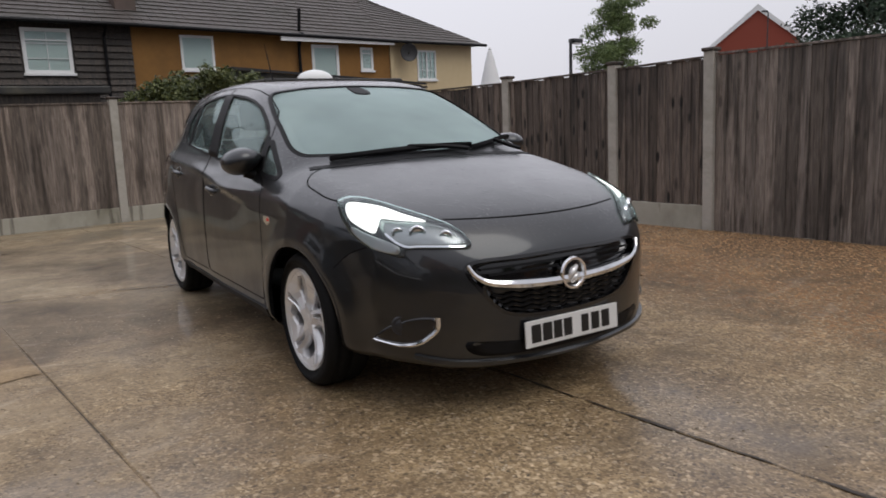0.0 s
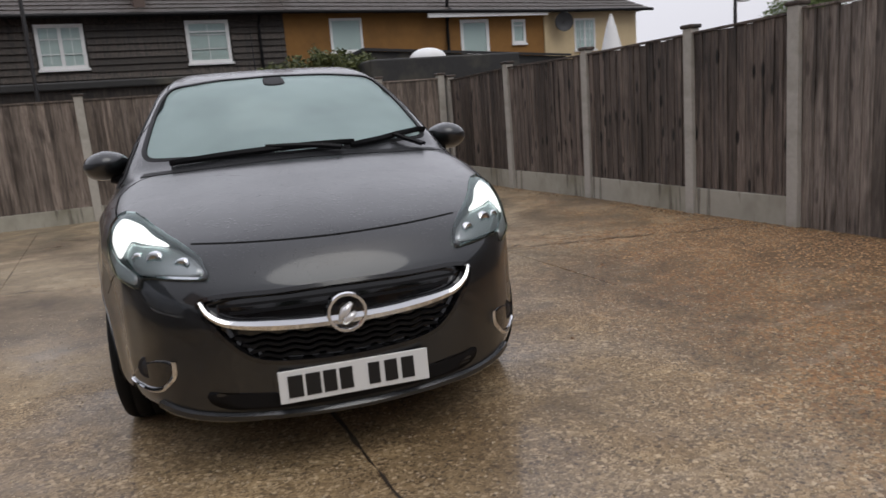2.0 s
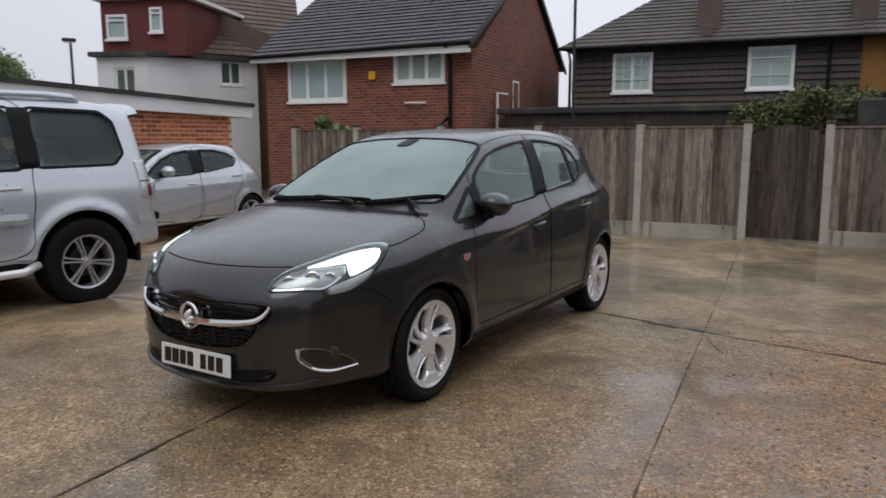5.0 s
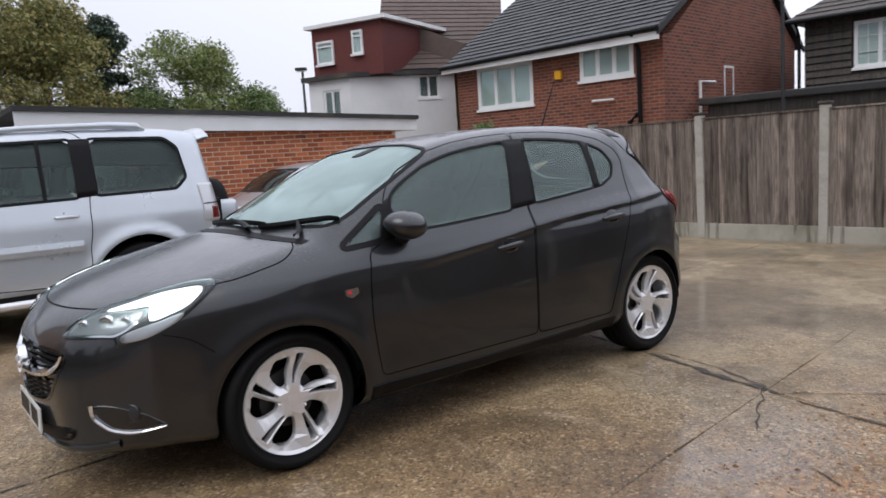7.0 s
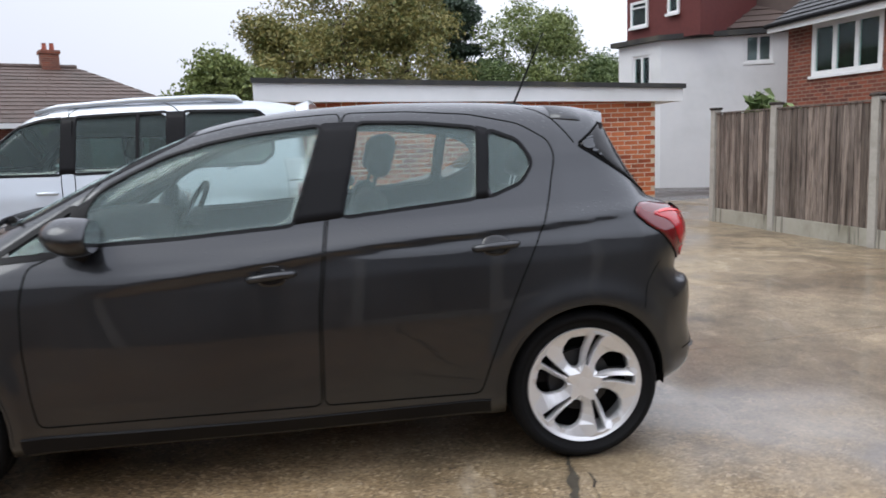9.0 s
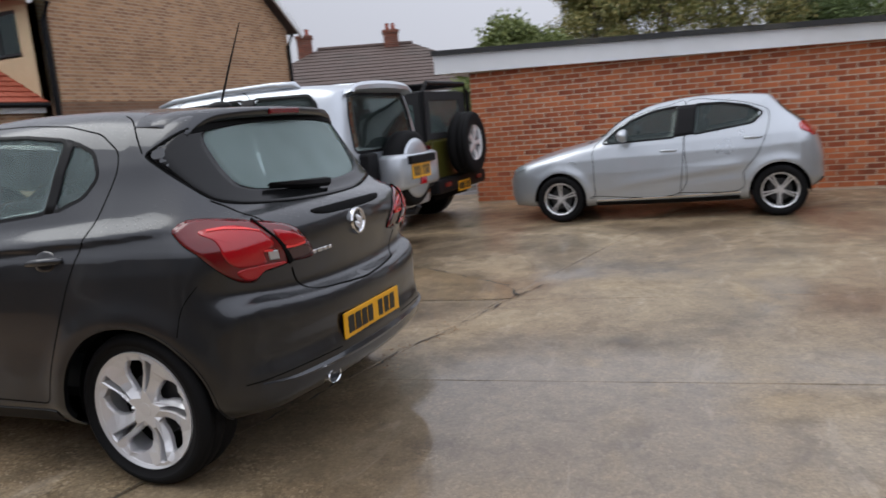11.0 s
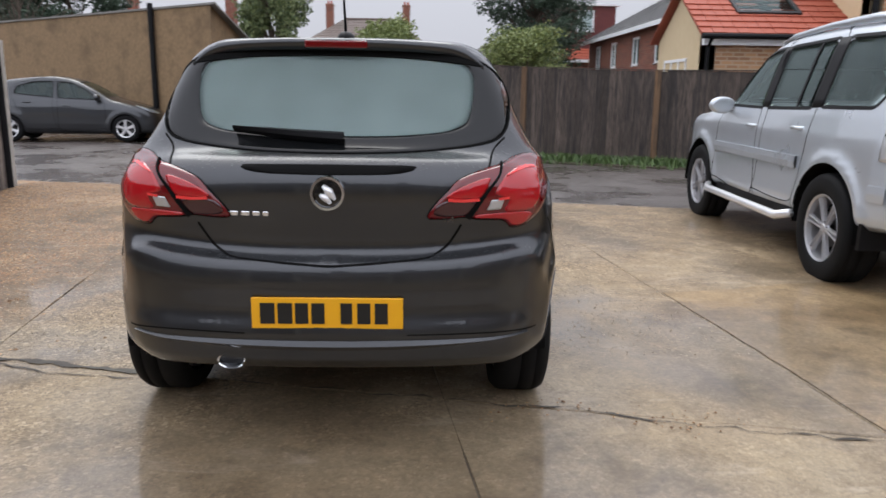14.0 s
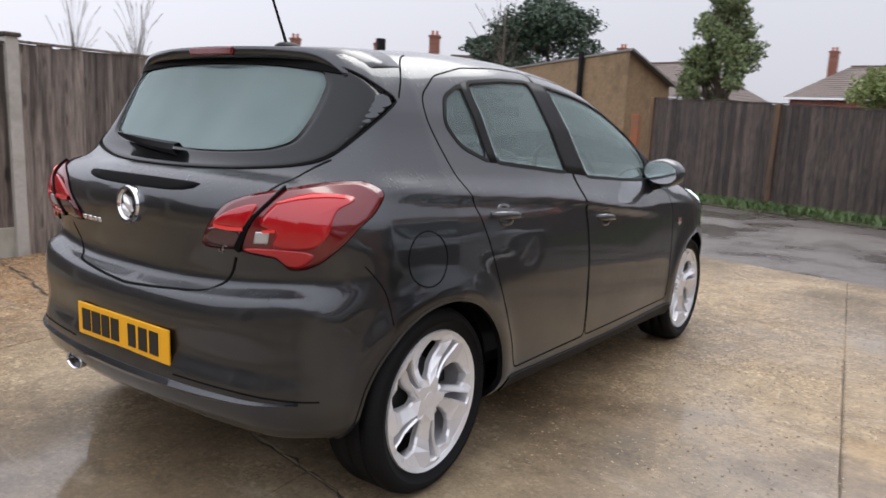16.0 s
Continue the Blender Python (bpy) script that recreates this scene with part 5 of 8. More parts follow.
for x in (.36, -.36):
    seat(main_car, (x, .05, .42))
seat(main_car, (0, .86, .44), wide=1.24, back=.52)
dash = part("dashboard", box(-.66, .66, -.17, .17, 0, .26, bevel=.08), CABIN, main_car, smooth=True)
dash.matrix_local = Matrix.Translation((0, -.76, .78))
wheel = part("steering_wheel", lathe([(.175 + .014 * math.cos(a), .014 * math.sin(a)) for a in np.linspace(0, 2 * math.pi, 10, endpoint=False)], 36, closed=True, axis="z"), BLACK_PLASTIC, dash, smooth=True)
wheel.matrix_local = Matrix.Translation((-.36, .30, .21)) @ Matrix.Rotation(radians(62), 4, "X")
part("wheel_hub", tube([(-.17, 0, 0), (0, 0, -.03), (.17, 0, 0)], [.016, .05, .016]), BLACK_PLASTIC, wheel)
part("rear_view_mirror", box(-.11, .11, -.64 + .25, -.62 + .25, 1.27, 1.33, bevel=.008), BLACK_PLASTIC, main_car)
part("cabin_floor", box(-.70, .70, -.95, 1.60, .30, .34), CABIN, main_car)
part("parcel_shelf", box(-.55, .55, 1.12, 1.60, .93, .95), CABIN, main_car)

# ---- ground ----
ground = single("ground", box(-260, 260, -260, 260, -.5, -.035), TARMAC, "wet dark tarmac round the concrete yard", "ground", kind="structure")


def wobble(p, q, n=26, amp=.012, seed=0.0):
    """A broken, slightly wandering edge from p to q."""
    p, q = Vector(p), Vector(q)
    s = Vector((-(q - p).y, (q - p).x)).normalized()
    out = []
    for i in range(n):
        t = i / n
        a = p.lerp(q, t)
        out.append(a + s * (amp * (noise.noise(Vector((a.x * 1.7, a.y * 1.7, seed))) + .6 * noise.noise(Vector((a.x * 7, a.y * 7, seed)))) * math.sin(math.pi * min(1, t * 8, (1 - t) * 8) / 2)))
    return out


def joint(c):
    return lambda y: c - .1266 * y


def crack(x):
    return 1.26 - .2 * (x - .42)


def south_edge(x):
    return -4.55 - .22 * x


def slab(corners, gap=.0022, z=0.0, amp=.012):
    """One cast slab with worn edges."""
    c = [Vector(p) for p in corners]
    mid = sum(c, Vector((0, 0))) / len(c)
    line = []
    for i in range(len(c)):
        line += wobble(c[i], c[(i + 1) % len(c)], amp=amp)
    bm = bmesh.new()
    top, low, rim = [], [], []
    for p in line:
        d = (mid - p).normalized()
        e = p + d * gap * 1.3
        rim.append(bm.verts.new((e.x, e.y, z - .005)))
        e = p + d * (gap * 1.3 + .007)
        top.append(bm.verts.new((e.x, e.y, z)))
        e = p + d * gap
        low.append(bm.verts.new((e.x, e.y, -.2)))
    n = len(line)
    bm.faces.new(top)
    for a, b in ((rim, top), (low, rim)):
        for i in range(n):
            bm.faces.new((a[i], a[(i + 1) % n], b[(i + 1) % n], b[i]))
    bmesh.ops.recalc_face_normals(bm, faces=bm.faces)
    return part("slab", bm, CONCRETE, ground)


LINES = [-9.4, -5.4, -1.875, -.235, 1.868, 4.4]
ROWS = [lambda x: 9.0, crack, south_edge]
for c0, c1 in zip(LINES, LINES[1:]):
    for top, low in zip(ROWS, ROWS[1:]):
        def meet(c, row):
            y = 0.0
            for _ in range(12):
                y = row(c - .1266 * y)
            return (c - .1266 * y, y)
        if c0 < -1.9 and low is crack:
            # the cracked corner by the parked cars
            a, b, d, e = meet(c0, low), meet(c1, low), meet(c1, top), meet(c0, top)
            slab([a, b, d, e])
            continue
        slab([meet(c0, low), meet(c1, low), meet(c1, top), meet(c0, top)])
# an old repair, and a thin crack that wanders from it
REPAIR = concrete_material("repair_mortar", (1.0, .93, .80), .45)
bm = bmesh.new()
shape = []
edge = [(joint(-1.892)(y), y) for y in (-.25, .7, 1.74)]
corners = [(-3.6, .1), (-3.1, -.55), *edge, (-2.16, 1.85), (-2.62, 1.66), (-3.0, 1.0)]
for a, b in zip(corners, corners[1:] + corners[:1]):
    shape += wobble(a, b, 16, .012 if a in edge and b in edge else .05, 3.0)
bm.faces.new([bm.verts.new((p.x, p.y, .004)) for p in shape])
bmesh.ops.recalc_face_normals(bm, faces=bm.faces)
part("repair_patch", bm, REPAIR, ground, "pale mortar repair in the slab")


def crack_line(points, width, name="crack", stray=1.0):
    line = []
    for a, b in zip(points, points[1:]):
        n = max(10, int((Vector(b) - Vector(a)).length / .045))
        line += [p + Vector((noise.noise(Vector((p.x * 23, p.y * 23, 5))), noise.noise(Vector((p.x * 23, p.y * 23, 9))))) * .022 * stray for p in wobble(a, b, n, .045 * stray, width * 100)]
    line.append(Vector(points[-1]))
    bm = bmesh.new()
    left, right = [], []
    for i, p in enumerate(line):
        d = (line[min(i + 1, len(line) - 1)] - line[max(i - 1, 0)]).normalized()
        s = Vector((-d.y, d.x)) * width * max(.12, .4 + 1.3 * noise.noise(Vector((p.x * 8, p.y * 8, 2))))
        left.append(bm.verts.new((*(p + s), .0045)))
        right.append(bm.verts.new((*(p - s), .0045)))
    for i in range(len(line) - 1):
        bm.faces.new((left[i], left[i + 1], right[i + 1], right[i]))
    bmesh.ops.recalc_face_normals(bm, faces=bm.faces)
    return part(name, bm, MUD, ground)


MUD = stone_material("crack_dirt", (.018, .013, .009), (.05, .036, .024), .6, 40)
crack_line([(-3.5, .15), (-2.95, 1.05), (-2.55, 1.68), (-2.16, 1.85)], .014)
crack_line([(1.72, 1.0), (2.0, .45), (2.5, .15)], .006)
crack_line([(1.78, .95), (2.35, 1.4), (2.9, 1.35), (3.4, 1.6)], .007)
crack_line([(.95, 1.22), (1.35, 1.17), (1.72, 1.03)], .007)
crack_line([(-.72, 1.50), (-1.3, 1.64), (-2.0, 1.80), (-2.6, 1.97)], .011)
crack_line([(-.72, 1.50), (.4, 1.265), (.85, 1.165)], .012)
crack_line([(.85, 1.165), (1.30, 1.07), (1.75, .985)], .040)
crack_line([(1.75, .985), (2.9, .78), (3.9, .56)], .018)
crack_line([(joint(-.235)(-1.4), -1.4), (joint(-.235)(-4.45), -4.45)], .013, "open_joint", .2)

part("joint_filler", box(-8, 3.9, -2.7, 8.0, -.15, -.007), stone_material("joint_dirt", (.045, .034, .024), (.09, .070, .05), .7, 30), ground)

# loose grit and rotted leaves swept against the east side
def scatter(name, label, count, place, size, mat, lift=0.0, flat=.5):
    rng = random.Random(hash(len(name)) + 5)
    verts, faces = [], []
    for _ in range(count):
        x, y, s = *place(rng), size * rng.uniform(.5, 1.6)
        a = rng.uniform(0, 6.28)
        k = len(verts)
        for j in range(4):
            r = s * rng.uniform(.6, 1.1)
            verts.append((x + r * math.cos(a + j * 1.57), y + r * math.sin(a + j * 1.57), lift + .001))
        verts.append((x, y, lift + s * flat * rng.uniform(.6, 1.3)))
        for j in range(4):
            faces.append((k + j, k + (j + 1) % 4, k + 4))
    me = bpy.data.meshes.new(name)
    me.from_pydata(verts, [], faces)
    me.materials.append(mat)
    return tagged(new(name, me), label, name.replace("_", " "), "", "stuff")


def fence_x(y):
    return np.interp(y, [-5.1, .34, 1.45, 3.1, 4.7, 6.55], [4.9, 4.05, 3.88, 3.69, 3.40, 3.17])


def near_east(rng):
    y = rng.uniform(-5.5, 1.1)
    return fence_x(y) - .05 - abs(rng.gauss(0, .75)), y


def on_apron(rng):
    return rng.uniform(-2.5, 4), rng.uniform(-4.3, .9)


def under_fence(rng):
    y = rng.uniform(-5, 6.3)
    return fence_x(y) - .04 - abs(rng.gauss(0, .10)), y


scatter("loose_gravel", "brown gravel and rotted leaves swept along the fence", 16000, near_east, .010, GRIT)
scatter("scattered_grit", "small loose stones on wet concrete", 14000, on_apron, .0055, PEBBLE)
def by_crack(rng):
    x = rng.uniform(-1.6, -.55)
    return x, 1.26 - .2 * (x - .42) + .03 + .05 * math.sin(x * 9) + rng.gauss(0, .05)


scatter("soil_crumbs", "dark soil crumbs along the crack behind the car", 110, by_crack, .0065, GRIT, .004, .6)
scatter("leaf_litter", "brown leaf litter under the timber fence", 1500, under_fence, .014, leaf_material("rotted_leaf", (.06, .035, .018), (.20, .11, .04)), 0, .3)

# ---- fences ----
def board_mesh(name, height, width=.115, thick=.024, mat=None, seed=0):
    """A featheredge board, thick at one edge, a little bowed and split at the top."""
    rng = random.Random(seed)
    bm = bmesh.new()
    n = 5
    rows = []
    for i in range(n + 1):
        z = height * i / n + (rng.uniform(-.006, .006) if i == n else 0)
        b = .004 * math.sin(math.pi * i / n + seed)
        rows.append([bm.verts.new((-width / 2 + b, 0, z)), bm.verts.new((width / 2 + b, -thick * .35, z)), bm.verts.new((width / 2 + b, thick * .4, z)), bm.verts.new((-width / 2 + b, thick, z))])
    for u, w in zip(rows, rows[1:]):
        for k in range(4):
            bm.faces.new((u[k], u[(k + 1) % 4], w[(k + 1) % 4], w[k]))
    bm.faces.new(rows[-1])
    bmesh.ops.recalc_face_normals(bm, faces=bm.faces)
    me = bpy.data.meshes.new(name)
    bm.to_mesh(me)
    bm.free()
    me.materials.append(mat)
    return me


def post_bm(h, w=.105, cap=True):
    bm = box(-w / 2, w / 2, -w / 2, w / 2, -.1, h, bevel=.008)
    return bm


def fence_run(fence, points, heights, mat, base=.22, skip=0, boards_from=None, post_mat=None, gap=.098, cap_mat=None, front=-1, seed=1, cap=True, post_h=.04):
    """Bays between posts: a concrete gravel board, upright boards, rails behind and a capping strip."""
    meshes = {}
    rng = random.Random(seed)
    for i, (p, h) in enumerate(zip(points, heights)):
        if i < skip:
            continue
        q = part("post", post_bm(h + post_h), post_mat or POST_STONE, fence)
        nxt = points[i + 1] if i + 1 < len(points) else p
        prv = points[i - 1] if i else p
        yaw = math.atan2(nxt[1] - prv[1], nxt[0] - prv[0])
        q.matrix_local = Matrix.Translation((p[0], p[1], 0)) @ Matrix.Rotation(yaw, 4, "Z") @ Matrix.Rotation(radians(rng.uniform(-.8, .8)), 4, "Y")
        if cap:
            c = part("post_cap", box(-.07, .07, -.07, .07, 0, .035, bevel=.012), cap_mat or TIMBER_S, q)
            c.matrix_local = Matrix.Translation((0, 0, h + post_h))
    for (a, ha), (b, hb) in zip(zip(points, heights), zip(points[1:], heights[1:])):
        d = Vector((b[0] - a[0], b[1] - a[1]))
        L, yaw = d.length, math.atan2(d.y, d.x)
        m = Matrix.Translation((a[0], a[1], 0)) @ Matrix.Rotation(yaw, 4, "Z")
        if base:
            g = part("gravel_board", box(.05, L - .05, -.025, .025, -.05, base, bevel=.006), KICK_STONE, fence)
            g.matrix_local = m
        for z in (base + .25, (ha + base) / 2 + .1, ha - .2):
            r = part("rail", box(.04, L - .04, .012, .05, z - .03, z + .03), mat, fence)
            r.matrix_local = m
        n = max(1, round((L - .08) / gap))
        for k in range(n):
            x = .04 + (L - .08) * (k + .5) / n
            h = round(ha + (hb - ha) * x / L - base - .02, 2)
            key = (h, rng.randrange(3))
            if key not in meshes:
                meshes[key] = board_mesh("board", h, gap * 1.2, mat=mat, seed=key[1] + 1)
            o = part("board", meshes[key], None, fence)
            o.matrix_local = m @ Matrix.Translation((x, -.012, base + rng.uniform(-.006, .006))) @ Matrix.Rotation(radians(rng.uniform(-.5, .5)), 4, "Y") @ Matrix.Rotation(radians(rng.uniform(-2, 2)), 4, "Z")
        s = part("capping", box(.03, L - .03, -.035, .03, 0, .018), mat, fence)
        s.matrix_local = m @ Matrix.Translation((0, 0, ha - .015)) @ Matrix.Rotation(-math.atan2(hb - ha, L), 4, "Y")


def north_y(x):
    return 6.28 + .083 * x


north_fence = thing("timber_fence", pose(0, 0, 0), "grey-brown featheredge fence between concrete posts, behind the car", "fence", "yard fences")
xs = [-6.7, -5.35, -3.65, -1.95, -.42, 1.03]
fence_run(north_fence, [(x, north_y(x)) for x in xs], [1.58] * 6, TIMBER_N, .20, seed=2)
xs = [2.05, 3.02]
fence_run(north_fence, [(x, north_y(x)) for x in xs], [1.56] * 2, TIMBER_N, .20, seed=3)
east_fence = thing("timber_fence", pose(0, 0, 0), "weathered streaked featheredge fence between concrete posts, beside the car", "fence", "yard fences")
fence_run(east_fence, [(3.17, 6.50), (3.40, 4.70), (3.69, 3.10), (3.88, 1.45), (4.05, .34)], [1.52, 1.58, 1.60, 1.64, 1.68], TIMBER_E, .24, seed=4)
pale_fence = thing("timber_fence", pose(0, 0, 0), "tall silvered board fence down to the gravel", "fence", "yard fences")
fence_run(pale_fence, [(4.06, .33), (4.36, -1.55), (4.64, -3.35), (4.90, -5.07)], [1.70, 1.72, 1.74, 1.74], TIMBER_PALE, 0, 1, seed=5, cap=False)
south_fence = thing("timber_fence", pose(0, 0, 0), "dark creosoted close-board fence beyond the tarmac", "fence", "yard fences")


def south_y(x):
    return -10.2 - .4 * (x + 2.19)


xs = [3.72, .95, -2.19, -4.5, -6.9, -9.6]
fence_run(south_fence, [(x, south_y(x)) for x in xs], [2.02, 1.90, 1.72, 1.67, 1.66, 1.66], TIMBER_S, .06, post_mat=TIMBER_RAW, gap=.12, seed=6, cap=False, post_h=.0)

# the arched gate in the north fence
gate = thing("garden_gate", pose(1.54, north_y(1.54), 0, 0, 0, 4.75), "dark boarded garden gate with an arched top", "gate")
rng = random.Random(9)
for i in range(9):
    x = -.415 + i * .104
    h = 1.50 + .14 * math.cos(x / .46 * math.pi / 2) - .05
    o = part("board", board_mesh("board", h - .05, .112, .02, TIMBER_S, i), None, gate)
    o.matrix_local = Matrix.Translation((x, 0, .05))
for z in (.35, 1.2):
    part("ledge", box(-.45, .45, .02, .05, z - .05, z + .05), TIMBER_S, gate)
part("latch", box(-.40, -.33, -.03, -.012, .95, 1.0, bevel=.004), DARK_METAL, gate)

# ---- the brick garage ----
garage = thing("brick_garage", pose(-7.95, 0, 0), "long low red-brick garage with white fascia and felt roof", "garage")
GY0, GY1, GZ = -.45, 5.35, 2.02
part("wall_core", box(-6, -.0035, GY0, GY1, -.1, GZ - .02), MORTAR, garage)


def garage_top(y):
    return 2.28 - .04 * (y + .8)


brick_me = []
for s in range(4):
    rng = random.Random(s)
    bm = box(-.05, .0, -.1045, .1045, -.0300, .0300, bevel=.003)
    for v in bm.verts:
        v.co += Vector((rng.uniform(-.002, .002), rng.uniform(-.002, .002), rng.uniform(-.002, .002)))
    me = bpy.data.meshes.new("brick")
    bm.to_mesh(me)
    bm.free()
    me.materials.append(BRICK)
    brick_me.append(me)
# ---- houses ----
def opening_wall(w, z0, z1, thick, holes):
    """A wall from x 0 to w, its face at y 0, with holes (x0, x1, z0, z1) right through it."""
    us = sorted({0, w, *[round(h[k], 3) for h in holes for k in (0, 1)]})
    zs = sorted({z0, z1, *[round(h[k], 3) for h in holes for k in (2, 3)]})
    solid = {}
    for i in range(len(us) - 1):
        for j in range(len(zs) - 1):
            cu, cz = (us[i] + us[i + 1]) / 2, (zs[j] + zs[j + 1]) / 2
            solid[i, j] = not any(h[0] < cu < h[1] and h[2] < cz < h[3] for h in holes)
    bm = bmesh.new()

    def face(*pts):
        bm.faces.new([bm.verts.new(p) for p in pts])
    for (i, j), s in solid.items():
        if not s:
            continue
        a, b, c, d = us[i], us[i + 1], zs[j], zs[j + 1]
        face((a, 0, c), (b, 0, c), (b, 0, d), (a, 0, d))
        face((a, thick, d), (b, thick, d), (b, thick, c), (a, thick, c))
        if not solid.get((i - 1, j)):
            face((a, 0, d), (a, thick, d), (a, thick, c), (a, 0, c))
        if not solid.get((i + 1, j)):
            face((b, 0, c), (b, thick, c), (b, thick, d), (b, 0, d))
        if not solid.get((i, j - 1)):
            face((a, 0, c), (a, thick, c), (b, thick, c), (b, 0, c))
        if not solid.get((i, j + 1)):
            face((a, 0, d), (b, 0, d), (b, thick, d), (a, thick, d))
    bmesh.ops.remove_doubles(bm, verts=bm.verts, dist=1e-5)
    return bm


def house_window(parent, x0, x1, z0, z1, y=0.06, lights=2, bars=False, curtain=True, m=None, transom=False, frame=WHITE_TRIM, fw=.06, drape=None):
    """A framed window in its opening."""
    w = part("window", opening_wall(x1 - x0, 0, z1 - z0, .06, [(fw + (x1 - x0 - fw) * i / lights, (x1 - x0 - fw) * (i + 1) / lights, fw, z1 - z0 - fw) for i in range(lights)]), frame, parent, "white-framed window")
    w.matrix_local = (m or Matrix()) @ Matrix.Translation((x0, y, z0))
    pane = part("pane", box(fw / 2, x1 - x0 - fw / 2, .03, .036, fw / 2, z1 - z0 - fw / 2), PANE, w)
    if curtain:
        # net curtain, unless drape gives the dark sheet that paints in a dim room
        part("curtain", box(fw, x1 - x0 - fw, .0365, .045, fw, z1 - z0 - fw), drape or CURTAIN, w)
    pane.visible_shadow = False
    if transom:
        part("transom", box(fw / 2, x1 - x0 - fw / 2, -.006, .03, (z1 - z0) * .72, (z1 - z0) * .72 + .035), frame, w)
    if bars:
        for k in range(1, lights * 2):
            if k % 2:
                x = fw / 2 + (x1 - x0 - fw) * k / (lights * 2)
                part("glazing_bar", box(x - .009, x + .009, .008, .03, fw / 2, z1 - z0 - fw / 2), frame, w)
        for k in (1, 2):
            z = (z1 - z0) * k / 3
            part("glazing_bar", box(fw / 2, x1 - x0 - fw / 2, .008, .03, z - .009, z + .009), frame, w)
    part("sill", box(-.04, x1 - x0 + .04, -.05, .0, -.05, .012, bevel=.006), frame, w)
    return w


def tiled(parent, quad, mat, tile=(.26, .24), lift=.03, name="roof"):
    """A roof slope between four corners (eave left, eave right, ridge right, ridge left): laid in lapped courses of single tiles."""
    a, b, c, d = [Vector(p) for p in quad]
    up = ((d + c) - (a + b)) / 2
    n = (b - a).cross(up).normalized()
    if n.z < 0:
        n = -n
    courses = max(2, round(up.length / tile[1]))
    bm = bmesh.new()
    low = [bm.verts.new(p - n * .02) for p in (a, b, c, d)]
    bm.faces.new(low)
    bmesh.ops.recalc_face_normals(bm, faces=bm.faces)
    slope = part(name, bm, mat, parent)
    verts, faces = [], []
    rng = random.Random(courses)
    for i in range(courses):
        p0, p1 = a.lerp(d, i / courses), b.lerp(c, i / courses)
        q0, q1 = a.lerp(d, min(1, (i + 1.25) / courses)), b.lerp(c, min(1, (i + 1.25) / courses))
        m = max(1, round((p1 - p0).length / tile[0]))
        for k in range(m):
            s0, s1 = (k + .02) / m, (k + .98) / m
            j = rng.uniform(0, .008)
            e = [p0.lerp(p1, s0) + n * (lift + j), p0.lerp(p1, s1) + n * (lift + j), q0.lerp(q1, s1) + n * .004, q0.lerp(q1, s0) + n * .004, p0.lerp(p1, s0), p0.lerp(p1, s1)]
            v = len(verts)
            verts += [tuple(x) for x in e]
            faces += [(v, v + 1, v + 2, v + 3), (v + 4, v + 5, v + 1, v), (v + 4, v, v + 3), (v + 5, v + 2, v + 1)]
    me = bpy.data.meshes.new("tiles")
    me.from_pydata(verts, [], faces)
    me.materials.append(mat)
    t = part("tiles", me, None, slope)
    t["kind"] = "stuff"
    return slope


def gutter(parent, a, b, mat, r=.05):
    return part("gutter", tube([a, b], r, n=8), mat, parent)


def chimney(parent, x, y, z0, z1, mat, w=.55, d=.45, pots=2):
    c = part("chimney", box(x - w / 2, x + w / 2, y - d / 2, y + d / 2, z0, z1, bevel=.01), mat, parent)
    part("chimney_crown", box(x - w / 2 - .05, x + w / 2 + .05, y - d / 2 - .05, y + d / 2 + .05, z1 - .12, z1), mat, c)
    for k in range(pots):
        px = x + (k - (pots - 1) / 2) * .25
        p = part("chimney_pot", lathe([(.09, 0), (.075, .25), (.09, .28), (.07, .28)], 12, axis="z"), ROOF_RED, c)
        p.matrix_local = Matrix.Translation((px, y, z1))
    return c


# the terrace to the north: black weatherboard, ochre render, cream render
terrace_m = pose(-4.14, 15.72, 0, 0, 0, 9.33)
EAVE, RIDGE = 3.90, 6.35
black_house = thing("weatherboard_house", terrace_m, "black weatherboarded house with hipped tile roof and white windows", "house", "terrace houses")
W1, W2 = (-.03, 1.04, 2.66, 3.72), (3.42, 4.52, 2.66, 3.74)
part("wall", opening_wall(7.1, -.1, EAVE, .25, [(W1[0] + 1.1, W1[1] + 1.1, W1[2], W1[3]), (W2[0] + 1.1, W2[1] + 1.1, W2[2], W2[3])]), BLACK_BOARD, black_house).matrix_local = Matrix.Translation((-1.1, 0, 0))
part("side_wall", box(-1.1, -.85, .25, 7.0, -.1, EAVE), BLACK_BOARD, black_house)
for i in range(12):
    z = 1.9 + i * .165
    for x0, x1 in ((-1.1, W1[0] - .05), (W1[1] + .05, W2[0] - .05), (W2[1] + .05, 6.0)) if W1[2] - .2 < z < W1[3] else ((-1.1, 6.0),):
        b = part("weatherboard", prism([(-.062, z), (-.052, z + .028), (-.012, z + .175), (0, z + .175), (0, z)], x1 - x0, axis="x"), BLACK_BOARD, black_house)
        b.matrix_local = Matrix.Translation((x0, -.001, 0))
for w, n in ((W1, 2), (W2, 1)):
    house_window(black_house, *w, y=-.05, lights=n, bars=True, transom=n == 1, fw=.085)
tiled(black_house, [(-1.45, -.35, EAVE), (6.0, -.35, EAVE), (6.0, 3.5, RIDGE), (2.0, 3.5, RIDGE)], ROOF_DARK)
tiled(black_house, [(-1.45, 7.35, EAVE), (-1.45, -.35, EAVE), (2.0, 3.5, RIDGE), (2.0, 3.5, RIDGE + .001)], ROOF_DARK, name="hip")
gutter(black_house, (-1.5, -.40, EAVE - .03), (6.0, -.40, EAVE - .03), BLACK_PLASTIC)
